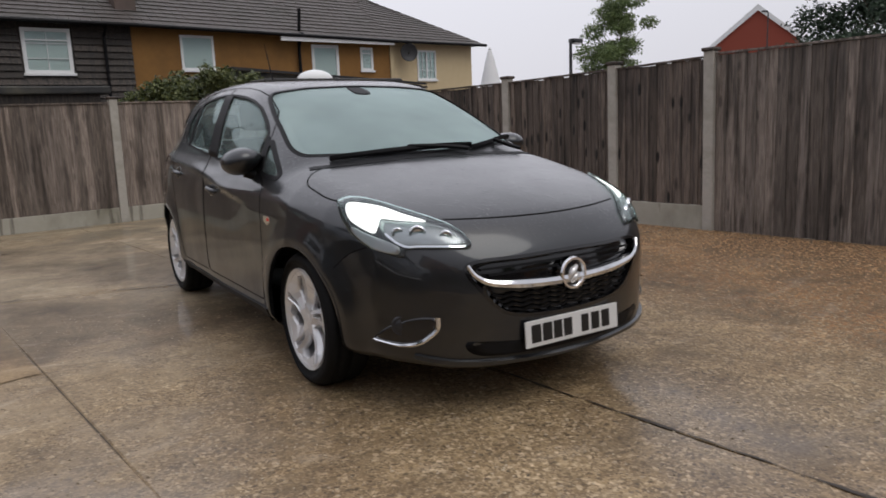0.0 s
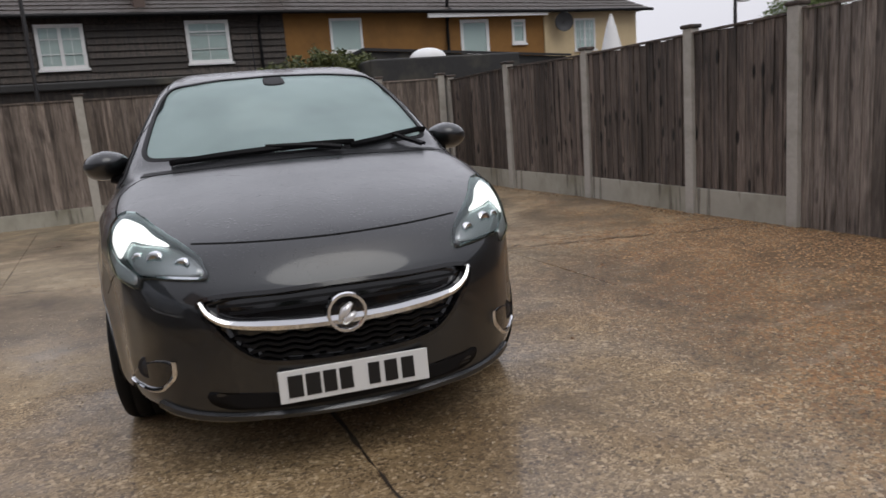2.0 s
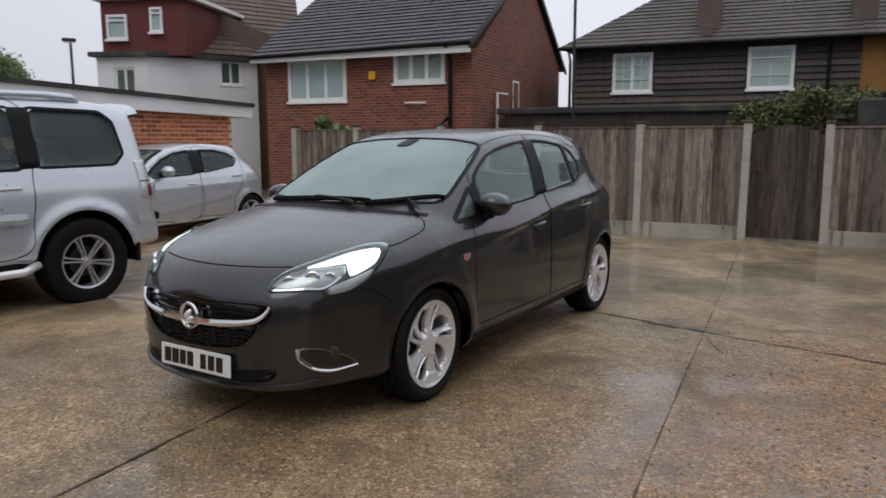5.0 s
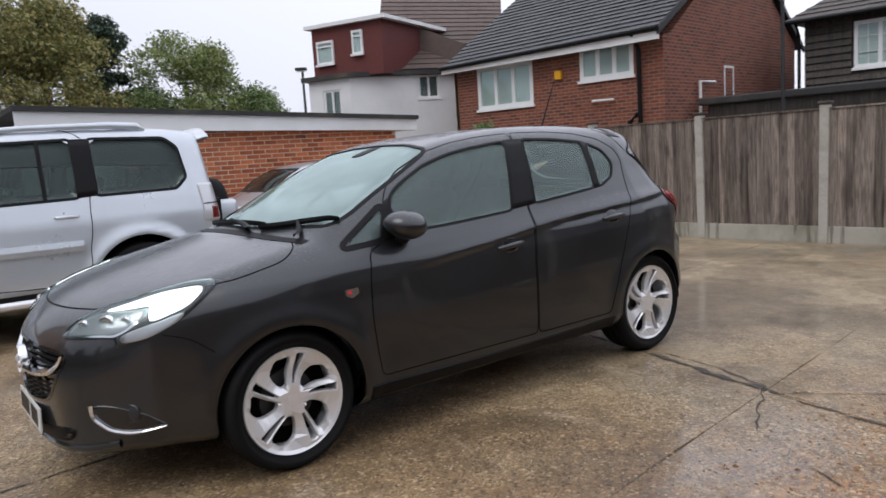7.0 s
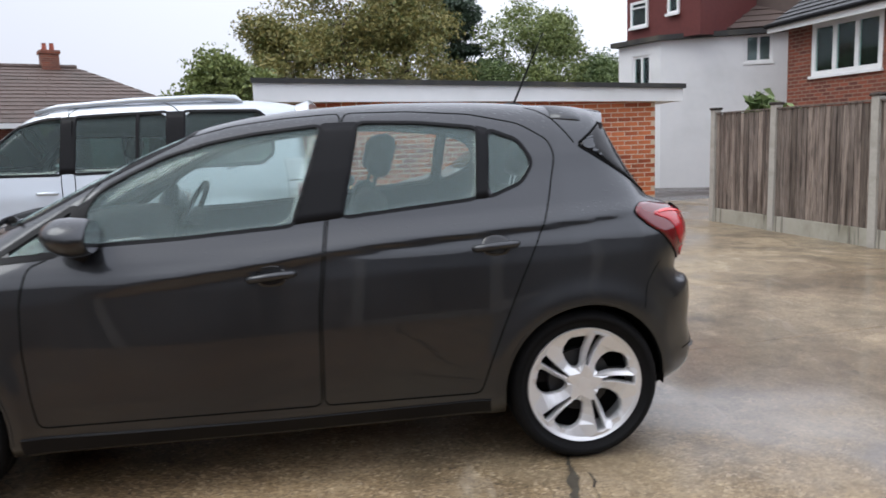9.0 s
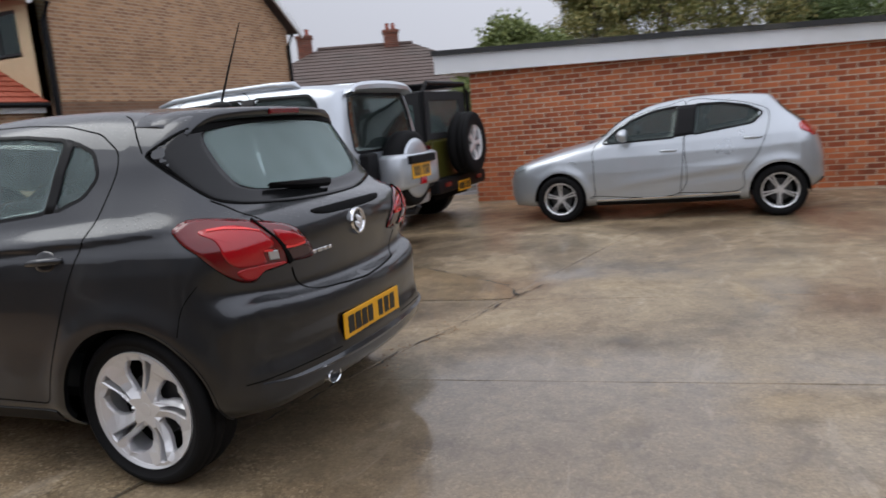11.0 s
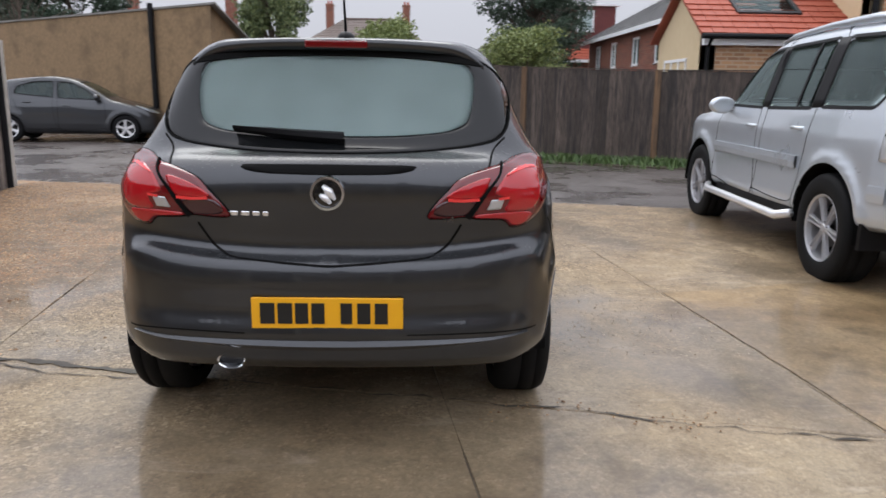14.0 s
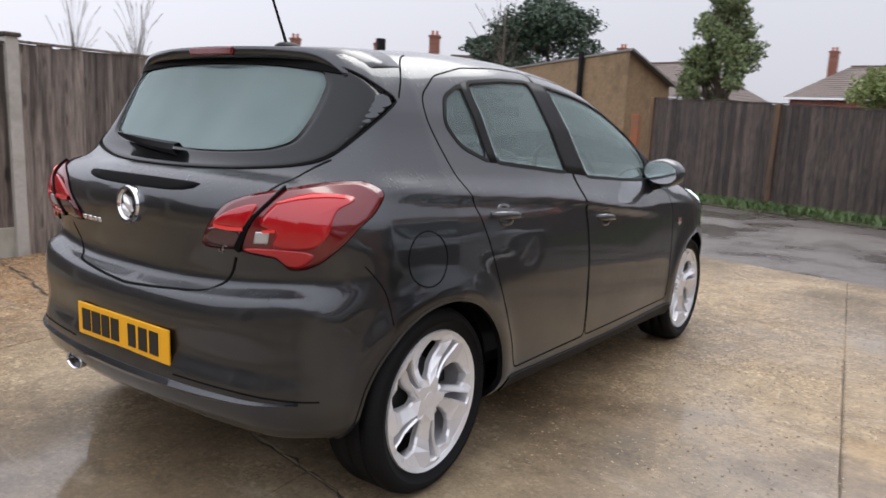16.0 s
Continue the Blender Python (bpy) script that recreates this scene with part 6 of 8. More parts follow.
part("drainpipe", tube([(-1.2, -.38, EAVE - .05), (-1.2, -.12, EAVE - .35), (-1.2, -.12, 0)], .04), BLACK_PLASTIC, black_house)
part("drainpipe", tube([(5.3, -.38, EAVE - .05), (5.3, -.12, EAVE - .3), (5.3, -.12, 0)], .04), BLACK_PLASTIC, black_house)
chimney(black_house, 2.4, .55, 4.0, 6.9, ROOF_BROWN, .62, .55)
part("chimney_flashing", box(2.25, 2.55, -.15, .4, 4.05, 4.35, bevel=.03), ROOF_BROWN, black_house)
part("flat_porch_roof", box(-2.2, 4.2, -3.6, 0, 2.0, 2.16, bevel=.03), FELT, black_house)
part("porch_wall", box(-2.0, 4.0, -3.5, 0, -.1, 2.0), BLACK_BOARD, black_house)

ochre_house = thing("rendered_house", terrace_m, "ochre pebble-dashed terrace house with grey tile roof", "house", "terrace houses")
W3, W4, W5 = (7.30, 8.26, 2.78, 3.72), (11.43, 12.42, 2.5, 3.60), (13.26, 13.76, 2.83, 3.57)
part("wall", opening_wall(8.5, -.1, EAVE, .25, [(w[0] - 6.0, w[1] - 6.0, w[2], w[3]) for w in (W3, W4, W5)]), OCHRE, ochre_house).matrix_local = Matrix.Translation((6.0, 0, 0))
house_window(ochre_house, *W3, y=-.02, lights=1, fw=.07)
house_window(ochre_house, *W4, y=-.02, lights=1, fw=.10)
house_window(ochre_house, *W5, y=-.02, lights=1, transom=True, fw=.08)
tiled(ochre_house, [(6.0, -.35, EAVE), (14.5, -.35, EAVE - .12), (14.5, 3.5, RIDGE), (6.0, 3.5, RIDGE)], ROOF_DARK)
gutter(ochre_house, (6.0, -.40, EAVE - .03), (14.5, -.40, EAVE - .14), BLACK_PLASTIC)
part("fascia", box(10.2, 14.4, -.38, -.33, EAVE - .26, EAVE - .14), WHITE_TRIM, ochre_house)
part("drainpipe", tube([(10.95, -.35, EAVE), (10.95, -.1, EAVE - .4), (10.95, -.1, 0)], .05), BLACK_PLASTIC, ochre_house)
part("soil_pipe", tube([(10.95, -.1, EAVE - .4), (10.95, -.25, 4.6)], .05), BLACK_PLASTIC, ochre_house)
chimney(ochre_house, 6.05, .55, 4.0, 6.9, ROOF_BROWN, .55, .55)
dish = part("satellite_dish", lathe([(.0001, 0), (.15, .02), (.28, .06), (.30, .07), (.29, .075)], 28, axis="y"), DARK_METAL, ochre_house, "round dark satellite dish")
dish.matrix_local = Matrix.Translation((15.0, -.35, 3.42)) @ Matrix.Rotation(radians(160), 4, "Z")
part("dish_arm", tube([(15.0, 0, 3.3), (15.0, -.2, 3.35), (15.0, -.42, 3.42)], .02), DARK_METAL, ochre_house)

cream_house = thing("rendered_house", terrace_m, "cream rendered end-of-terrace house with hipped tile roof", "house", "terrace houses")
W6 = (15.65, 16.50, 2.54, 3.55)
part("wall", opening_wall(3.75, -.1, EAVE, .25, [(W6[0] - 14.5, W6[1] - 14.5, W6[2], W6[3])]), CREAM, cream_house).matrix_local = Matrix.Translation((14.5, 0, 0))
part("side_wall", box(18.0, 18.25, .25, 7, -.1, EAVE - .1), CREAM, cream_house)
house_window(cream_house, *W6, y=-.02, lights=2, bars=True, fw=.06)
tiled(cream_house, [(14.5, -.35, EAVE - .12), (18.6, -.35, EAVE - .12), (15.2, 3.5, RIDGE - .4), (14.5, 3.5, RIDGE)], ROOF_DARK)
tiled(cream_house, [(18.6, -.35, EAVE - .12), (18.6, 7.3, EAVE - .12), (15.2, 3.5, RIDGE - .4), (15.2, 3.5, RIDGE - .399)], ROOF_DARK, name="hip")
gutter(cream_house, (14.5, -.40, EAVE - .14), (18.65, -.40, EAVE - .14), BLACK_PLASTIC)
part("white_corner_board", box(14.45, 14.62, -.06, -.002, 2.0, EAVE - .3), CREAM, cream_house)

# felt-roofed outbuilding with a domed rooflight
outbuilding = thing("outbuilding", pose(2.3, 12.3, 0, 0, 0, 9.3), "low dark outbuilding with shallow felt roof behind the fence", "outbuilding")
part("wall", box(0, 6.0, 0, 3.0, -.1, 2.0), BLACK_BOARD, outbuilding)
part("roof", prism([(-.25, 2.0), (-.25, 2.12), (.75, 2.46), (6.3, 2.12), (6.3, 2.0)], 3.4), FELT, outbuilding)
part("roof_edge", prism([(-.3, 2.10), (-.3, 2.15), (.75, 2.52), (6.4, 2.17), (6.4, 2.12), (.75, 2.46)], .08), DARK_METAL, outbuilding).matrix_local = Matrix.Translation((0, -.09, 0))
bm = bmesh.new()
bmesh.ops.create_uvsphere(bm, u_segments=28, v_segments=14, radius=1, matrix=Matrix.LocRotScale((0, 0, 0), None, (.34, .34, .20)))
bmesh.ops.delete(bm, geom=[v for v in bm.verts if v.co.z < -.01], context="VERTS")
single("roof_dome", bm, WHITE_TRIM, "translucent white plastic roof dome behind the fence", "rooflight", m=pose(3.5, 8.75, 1.98), smooth=True)
dome_base = single("shed", box(-1.3, 1.5, -.7, 1.2, 0, 1.98, bevel=.03), FELT, "low dark felted shed behind the fence", "shed", m=pose(3.5, 8.75, 0, 0, 0, 5))

# red-brick house
red_house = thing("brick_house", pose(-11.8, 9.9, 0, 0, 0, 8), "red-brick gabled house with charcoal tiles and white windows", "house")
w1, w2 = (.90, 2.66, 2.36, 3.42), (4.0, 5.36, 2.74, 3.50)
part("wall", opening_wall(5.85, -.1, 3.50, .25, [(w1[0] - .2, w1[1] - .2, w1[2], w1[3]), (w2[0] - .2, w2[1] - .2, w2[2], w2[3])]), BRICKS_RED, red_house).matrix_local = Matrix.Translation((.2, 0, 0))
g = part("gable_wall", prism([(.25, -.1), (7.6, -.1), (7.6, 3.7), (4.0, 6.05), (.25, 3.5)], .25, axis="x"), BRICKS_RED, red_house)
g.matrix_local = Matrix.Translation((5.80, 0, 0))
part("far_wall", box(.2, .45, .25, 7.6, -.1, 3.5), BRICKS_RED, red_house)
part("back_wall", box(.45, 5.8, 7.35, 7.6, -.1, 3.5), BRICKS_RED, red_house)
house_window(red_house, *w1, lights=3, y=-.01, transom=False, fw=.10)
house_window(red_house, *w2, lights=3, y=-.01, transom=False, fw=.10)
tiled(red_house, [(.0, -.35, 3.52), (6.15, -.35, 3.62), (6.15, 4.0, 6.25), (.0, 4.0, 6.25)], ROOF_GREY, (.28, .22))
tiled(red_house, [(6.15, 8.0, 3.6), (.0, 8.0, 3.6), (.0, 4.0, 6.25), (6.15, 4.0, 6.25)], ROOF_GREY, (.28, .30))
part("fascia", box(.0, 6.15, -.38, -.34, 3.36, 3.52), WHITE_TRIM, red_house)
gutter(red_house, (.0, -.43, 3.50), (6.15, -.43, 3.58), BLACK_PLASTIC)
part("drainpipe", tube([(5.55, -.40, 3.55), (5.55, -.12, 3.25), (5.55, -.12, 0)], .05), BLACK_PLASTIC, red_house)
part("soil_pipe", tube([(5.3, -.10, 1.2), (5.3, -.12, 1.75), (5.5, -.14, 1.9)], .06), BLACK_PLASTIC, red_house)
part("overflow_pipe", tube([(4.35, -.02, 2.28), (4.35, -.09, 2.28), (4.9, -.09, 2.27)], .025), WHITE_TRIM, red_house)
part("alarm_box", box(3.34, 3.52, -.09, 0, 2.86, 3.06, bevel=.015), YELLOW_PLATE, red_house, "small orange alarm box")
sw = house_window(red_house, 0, .55, 0, .78, y=0, lights=1, m=pose(6.055, 2.95, 2.19, 0, 0, 90))
part("white_flue", tube([(6.16, 1.45, 1.4), (6.16, 1.45, 2.55), (6.16, 2.2, 2.55)], .035), WHITE_TRIM, red_house)
part("verge", prism([(-.40, 3.45), (4.0, 6.12), (8.05, 3.5), (8.05, 3.62), (4.0, 6.27), (-.40, 3.60)], .06, axis="x"), DARK_METAL, red_house).matrix_local = Matrix.Translation((6.12, 0, 0))

# white house with the tile-hung dormer
white_house = thing("rendered_house", pose(-15.37, 7.57, 0, 0, 0, 23.5), "white rendered house with dark red tile-hung dormer", "house")
part("front_wall", opening_wall(1.42, -.1, 3.58, .2, [(.48, 1.08, 2.0, 3.28)]), WHITE_WALL, white_house)
house_window(white_house, .48, 1.08, 2.0, 3.28, lights=2, y=.03, drape=DIM_ROOM)
s = part("side_wall", opening_wall(3.0, -.1, 3.58, .2, [(1.93, 2.54, 2.91, 3.72 - .16)]), WHITE_WALL, white_house)
side_m = Matrix.Translation((1.42, .0, 0)) @ Matrix.Rotation(radians(44.3), 4, "Z")
s.matrix_local = side_m
house_window(white_house, 1.93, 2.54, 2.91, 3.56, lights=2, y=.03, m=side_m, drape=DIM_ROOM)
part("far_side_wall", box(0, .2, .2, 3.0, -.1, 3.58), WHITE_WALL, white_house)
part("flat_roof", prism([(-.15, -.15), (1.5, -.15), (3.75, 2.05), (2.4, 4.5), (-.15, 4.5)], .12, axis="z"), FELT, white_house).matrix_local = Matrix.Translation((0, 0, 3.56))
dormer = part("dormer", box(.05, 2.4, .25, 3.5, 3.6, 5.02), RED_HUNG, white_house, "dark red tile-hung dormer")
part("dormer_roof", box(-.1, 2.6, .1, 3.6, 5.02, 5.12), WHITE_TRIM, dormer)
for x0, x1, z0, z1 in ((.22, .80, 4.02, 4.66), (1.45, 1.80, 4.18, 4.82)):
    house_window(white_house, x0, x1, z0, z1, y=.19, lights=1, transom=True)
tiled(white_house, [(1.9, .6, 3.72), (4.4, 3.6, 3.78), (3.2, 6.5, 6.3), (.4, 3.5, 6.3)], ROOF_BROWN, (.28, .26))
# shade on this gable return is put into its darker render colour
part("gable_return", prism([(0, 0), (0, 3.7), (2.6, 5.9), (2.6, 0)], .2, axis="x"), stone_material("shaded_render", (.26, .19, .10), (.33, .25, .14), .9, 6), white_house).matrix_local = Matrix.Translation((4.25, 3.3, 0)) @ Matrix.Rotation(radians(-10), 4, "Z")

# brown rendered flank of the next house, in the gap
flank = thing("rendered_house", pose(-13.5, 11.2, 0, 0, 0, 45), "brown rendered house flank with dark roof edge", "house")
part("wall", box(-1.5, 1.4, 0, 3.0, -.1, 3.9), stone_material("brown_flank_render", (.20, .14, .075), (.28, .20, .11), .9, 5), flank)
part("roof", prism([(-1.7, 3.85), (1.5, 3.85), (1.5, 4.0), (-1.7, 5.4)], 3.2), ROOF_BROWN, flank)

# big buff-brick gable and its extension, to the south-west
# dark sheet colour standing in for the unlit room behind a pane
gable_house = thing("brick_house", pose(-8.36, -9.6, 0, 0, 0, 180), "tall buff-brick gable-ended house with cream front", "house")
g = part("gable_wall", prism([(0, -.1), (8.85, -.1), (8.85, 4.45), (4.4, 7.8), (0, 4.45)], .25), BRICKS_BUFF, gable_house)
part("plinth_band", box(-.01, 8.86, -.012, .0, -.1, 2.35), brick_material("brown_brickwork", (.24, .125, .07), (.17, .09, .05), (.22, .16, .11)), gable_house)
w = part("front_wall", opening_wall(4.4, -.1, 4.45, .25, [(2.5, 3.8, 3.35, 4.25)]), CREAM, gable_house)
front_m = Matrix.Translation((0, 4.4, 0)) @ Matrix.Rotation(radians(-90), 4, "Z")
w.matrix_local = front_m
house_window(gable_house, 2.5, 3.8, 3.35, 4.25, y=.05, lights=2, m=front_m, frame=DARK_METAL)
tiled(gable_house, [(-.35, 4.7, 4.36), (-.35, -.3, 4.36), (4.4, -.3, 7.95), (4.4, 4.7, 7.95)], ROOF_RED, (.3, .3))
tiled(gable_house, [(9.2, -.3, 4.36), (9.2, 4.7, 4.36), (4.4, 4.7, 7.95), (4.4, -.3, 7.95)], ROOF_BROWN, (.3, .3))
part("bargeboard", prism([(-.4, 4.2), (4.4, 7.85), (9.25, 4.2), (9.25, 4.4), (4.4, 8.07), (-.4, 4.4)], .06), WHITE_TRIM, gable_house).matrix_local = Matrix.Translation((0, -.32, 0))
for x in (.08, 8.78):
    part("drainpipe", tube([(x, -.25, 4.3), (x, -.06, 3.95), (x, -.06, 0)], .055), BLACK_PLASTIC, gable_house)
part("vent", box(7.6, 7.8, -.05, 0, 2.5, 2.65, bevel=.02), WHITE_TRIM, gable_house)

extension = thing("house_extension", pose(-5.5, -9.9, 0, 0, 0, 180), "single-storey cream extension with bright red tiled roof", "house")
part("north_wall", box(0, 2.86, 0, .22, -.1, 2.35), BRICKS_BUFF, extension)
part("white_soffit", box(-.05, 2.86, -.12, -.002, 2.15, 2.36), WHITE_TRIM, extension)
part("gable_wall", prism([(0, -.1), (2.8, -.1), (2.8, 2.35), (1.4, 3.20), (0, 2.35)], .22, axis="x"), CREAM, extension)
tiled(extension, [(-.15, -.22, 2.34), (2.86, -.22, 2.34), (2.86, 1.4, 3.32), (-.15, 1.4, 3.32)], ROOF_RED, (.24, .24))
tiled(extension, [(2.86, 3.0, 2.34), (-.15, 3.0, 2.34), (-.15, 1.4, 3.32), (2.86, 1.4, 3.32)], ROOF_RED, (.24, .3))
roof_win = part("skylight", opening_wall(1.25, 0, .9, .06, [(.07, 1.18, .07, .83)]), DARK_METAL, extension, "dark-framed roof window")
roof_win.matrix_local = Matrix.Translation((.75, .42, 2.80)) @ Matrix.Rotation(radians(-59), 4, "X")
part("pane", box(.05, 1.2, .02, .03, .05, .85), PANE, roof_win)
gutter(extension, (-.15, -.28, 2.30), (2.8, -.28, 2.30), BLACK_PLASTIC)
part("drainpipe", tube([(.05, -.26, 2.28), (.05, -.06, 2.1), (.05, -.06, 0)], .04), BLACK_PLASTIC, extension)
house_window(extension, .5, 1.9, .9, 1.95, lights=3, y=-.02, m=pose(0, 2.8, 0, 0, 0, -90))

# ---- houses farther off ----
def plain_house(name, m, w, d, eave, ridge, wall_mat, roof_mat, label, hip=1.5, windows=(), chimneys=(), tile=(.35, .35), group="distant houses", stack=1.15):
    """A house seen over the fences: walls, a hipped or gabled tile roof, windows, chimneys."""
    h = thing(name, m, label, "house", group)
    holes = [(x - .55, x + .55, z, z + 1.1) for x, z in windows]
    part("front_wall", opening_wall(w, -.1, eave, .25, holes), wall_mat, h)
    part("side_wall", box(0, .25, .25, d, -.1, eave), wall_mat, h)
    part("side_wall", box(w - .25, w, .25, d, -.1, eave), wall_mat, h)
    part("back_wall", box(.25, w - .25, d - .25, d, -.1, eave), wall_mat, h)
    for x, z in windows:
        house_window(h, x - .55, x + .55, z, z + 1.1, lights=2, y=.05, fw=.09)
    o, r = .35, d / 2
    a, b, c, e = (-o, -o, eave), (w + o, -o, eave), (w - hip, r, ridge), (hip, r, ridge)
    tiled(h, [a, b, c, e], roof_mat, tile)
    tiled(h, [(w + o, d + o, eave), (-o, d + o, eave), e, c], roof_mat, (tile[0] * 2, tile[1] * 2))
    if hip > .3:
        tiled(h, [(-o, d + o, eave), a, e, (e[0], e[1], ridge + .001)], roof_mat, tile, name="hip")
        tiled(h, [b, (w + o, d + o, eave), c, (c[0], c[1], ridge + .001)], roof_mat, tile, name="hip")
    else:
        for x in (0, w - .25):
            part("gable", prism([(0, eave), (d, eave), (d / 2, ridge - .1)], .25, axis="x"), wall_mat, h).matrix_local = Matrix.Translation((x, 0, 0))
    part("ridge_tiles", tube([(e[0], e[1], ridge + .03), (c[0], c[1], ridge + .03)], .09, n=8), roof_mat, h)
    part("fascia", box(-o, w + o, -o - .03, -o, eave - .16, eave), WHITE_TRIM, h)
    for x in chimneys:
        chimney(h, x, d / 2, ridge - .9, ridge + stack, BRICKS_RED, .6, .6, 2)
    return h


plain_house("bungalow", pose(9.6, -55, 0, 0, 0, 180), 10, 9, 4.4, 6.9, BRICKS_RED, ROOF_BROWN, "brown-roofed bungalow with two brick chimneys over the fence", 3, (), (1.8, 8.1))
plain_house("bungalow", pose(22.5, -44, 0, 0, 0, 170), 11, 9, 3.6, 6.1, BRICKS_RED, ROOF_BROWN, "brown-roofed bungalow with a roof window", 3, (), (2.2, 9.2))
plain_house("bungalow", pose(24.6, -29.3, 0, 0, 0, 212.7), 7.4, 7, 3.1, 5.3, BRICKS_RED, ROOF_BROWN, "brown-roofed bungalow with one brick chimney", 2.6, (), (1.6,))
plain_house("bungalow", pose(32.2, -26.5, 0, 0, 0, 222), 7.6, 7, 3.0, 5.0, BRICKS_RED, ROOF_BROWN, "brown-roofed bungalow with two brick chimneys", 2.6, (), (1.2, 6.4))
plain_house("bungalow", pose(-3, -70, 0, 0, 0, 180), 9, 9, 3.8, 5.8, BRICKS_BUFF, ROOF_DARK, "low grey-roofed house far off", 3)
red_dormer = plain_house("dormer_house", pose(-5.2, -39.5, 0, 0, 0, 184), 8.2, 8, 3.1, 5.6, BRICKS_RED, ROOF_RED, "red-tiled house with a boxy tile-hung dormer", 2.0, ((2.0, 1.75), (5.6, 1.75)), ())
d = part("dormer", box(2.4, 6.2, .8, 5, 3.4, 6.2), RED_HUNG, red_dormer, "red tile-hung dormer")
part("dormer_roof", box(2.2, 6.4, .6, 5.2, 6.2, 6.32), WHITE_TRIM, d)
house_window(red_dormer, 3.9, 4.9, 4.75, 5.95, lights=1, y=.74, fw=.1)
plain_house("terrace_house", pose(-8.45, -34, 0, 0, 0, 90), 19.2, 7, 3.7, 5.8, BRICKS_RED, ROOF_GREY, "long brick terrace with dark roof and white windows", .2, ((2.0, 2.3), (5.0, 2.3), (8.5, 2.3), (11.5, 2.3), (14.8, 2.3), (17.4, 2.3)), (4.0, 11.0, 17.0))
plain_house("bungalow", pose(-19.14, -14.06, 0, 0, 0, 118), 11, 9, 2.4, 4.62, BRICKS_RED, ROOF_BROWN, "brick bungalow with brown hipped roof and chimneys", 3.5, (), (3.0, 6.6), stack=.6)
far_gable = thing("brick_house", pose(55.2, 36.0, 0, 0, 0, -56), "red-brick gable end with white bargeboards far off", "house", "distant houses")
part("gable_wall", prism([(-3.4, 0), (3.4, 0), (3.4, 6.3), (0, 9.1), (-3.4, 6.3)], .3), material("plain_red_brick", (.26, .058, .036), .9), far_gable)
part("bargeboard", prism([(-3.9, 5.9), (0, 9.05), (3.9, 5.9), (3.9, 6.3), (0, 9.55), (-3.9, 6.3)], .12), WHITE_TRIM, far_gable).matrix_local = Matrix.Translation((0, -.15, 0))
tiled(far_gable, [(3.9, .05, 6.1), (3.9, 9, 6.1), (0, 9, 9.3), (0, .05, 9.3)], ROOF_BROWN, (.4, .4))

# the brown rendered workshop behind the far end of the fence
workshop = thing("workshop", pose(0, 0, 0), "low brown rendered workshop with a mono-pitch roof", "workshop")
SHED = stone_material("brown_render", (.115, .075, .040), (.36, .24, .125), .9, 11, (.10, .066, .036), 1.0)
a, b, c = Vector((4.56, -13.1, 0)), Vector((13.2, -19.6, 0)), Vector((4.40, -15.4, 0))
bm = bmesh.new()
top = {0: 3.05, 1: 3.05, 2: 2.42, 3: 2.42}
pts = [a, b, b + (c - a), c]
low = [bm.verts.new((p.x, p.y, -.1)) for p in pts]
high = [bm.verts.new((p.x, p.y, top[i])) for i, p in enumerate(pts)]
for i in range(4):
    bm.faces.new((low[i], low[(i + 1) % 4], high[(i + 1) % 4], high[i]))
bm.faces.new(high)
bmesh.ops.recalc_face_normals(bm, faces=bm.faces)
part("wall", bm, SHED, workshop)
bm = bmesh.new()
o = [p + (p - (a + b + c + pts[2]) / 4).normalized() * .22 for p in pts]
low = [bm.verts.new((p.x, p.y, top[i] + .01)) for i, p in enumerate(o)]
high = [bm.verts.new((p.x, p.y, top[i] + .055)) for i, p in enumerate(o)]
for i in range(4):
    bm.faces.new((low[i], low[(i + 1) % 4], high[(i + 1) % 4], high[i]))
bm.faces.new(high)
bm.faces.new(low[::-1])
part("roof", bm, stone_material("pale_felt", (.16, .15, .135), (.26, .25, .225), .8, 8), workshop)
part("drainpipe", tube([(6.35, -14.34, 3.2), (6.35, -14.34, 0)], .07), BLACK_PLASTIC, workshop)
single("metal_pole", box(4.10, 4.27, -12.95, -12.80, -.1, 1.66, bevel=.012), stone_material("rusty_red_steel", (.24, .075, .03), (.36, .13, .055), .8, 20), "rust-red steel post by the workshop", "post")

# ---- trees, hedges, weeds ----
def leaf_cloud(name, blobs, count, size, mat, parent, seed=1, droop=0.0, label=""):
    """Many small leaves set in uneven clumps, thicker towards each clump's skin."""
    rng = np.random.default_rng(seed)
    vol = np.array([b[3] * b[4] * b[5] for b in blobs]) ** (2 / 3)
    pick = rng.choice(len(blobs), count, p=vol / vol.sum())
    d = rng.normal(size=(count, 3))
    d /= np.linalg.norm(d, axis=1)[:, None]
    r = rng.uniform(.25, 1.08, count) ** .6
    bl = np.array(blobs)[pick]
    lump = 1 + .28 * np.sin(d[:, 0] * 5 + bl[:, 0]) * np.sin(d[:, 2] * 6 + bl[:, 1] * 3)
    c = bl[:, :3] + d * r[:, None] * bl[:, 3:6] * lump[:, None]
    t = rng.normal(size=(count, 3))
    t[:, 2] -= droop
    t /= np.linalg.norm(t, axis=1)[:, None]
    u = np.cross(t, rng.normal(size=(count, 3)))
    u /= np.linalg.norm(u, axis=1)[:, None]
    s = size * rng.uniform(.6, 1.5, count)[:, None]
    n = np.cross(t, u)
    v = np.stack([c - t * s, c + u * s * .5 + n * s * .15, c + t * s, c - u * s * .5 + n * s * .15], 1).reshape(-1, 3)
    f = np.arange(count * 4).reshape(-1, 4)
    me = bpy.data.meshes.new(name)
    me.from_pydata(v.tolist(), [], f.tolist())
    me.materials.append(mat)
    return part(name, me, None, parent, label)


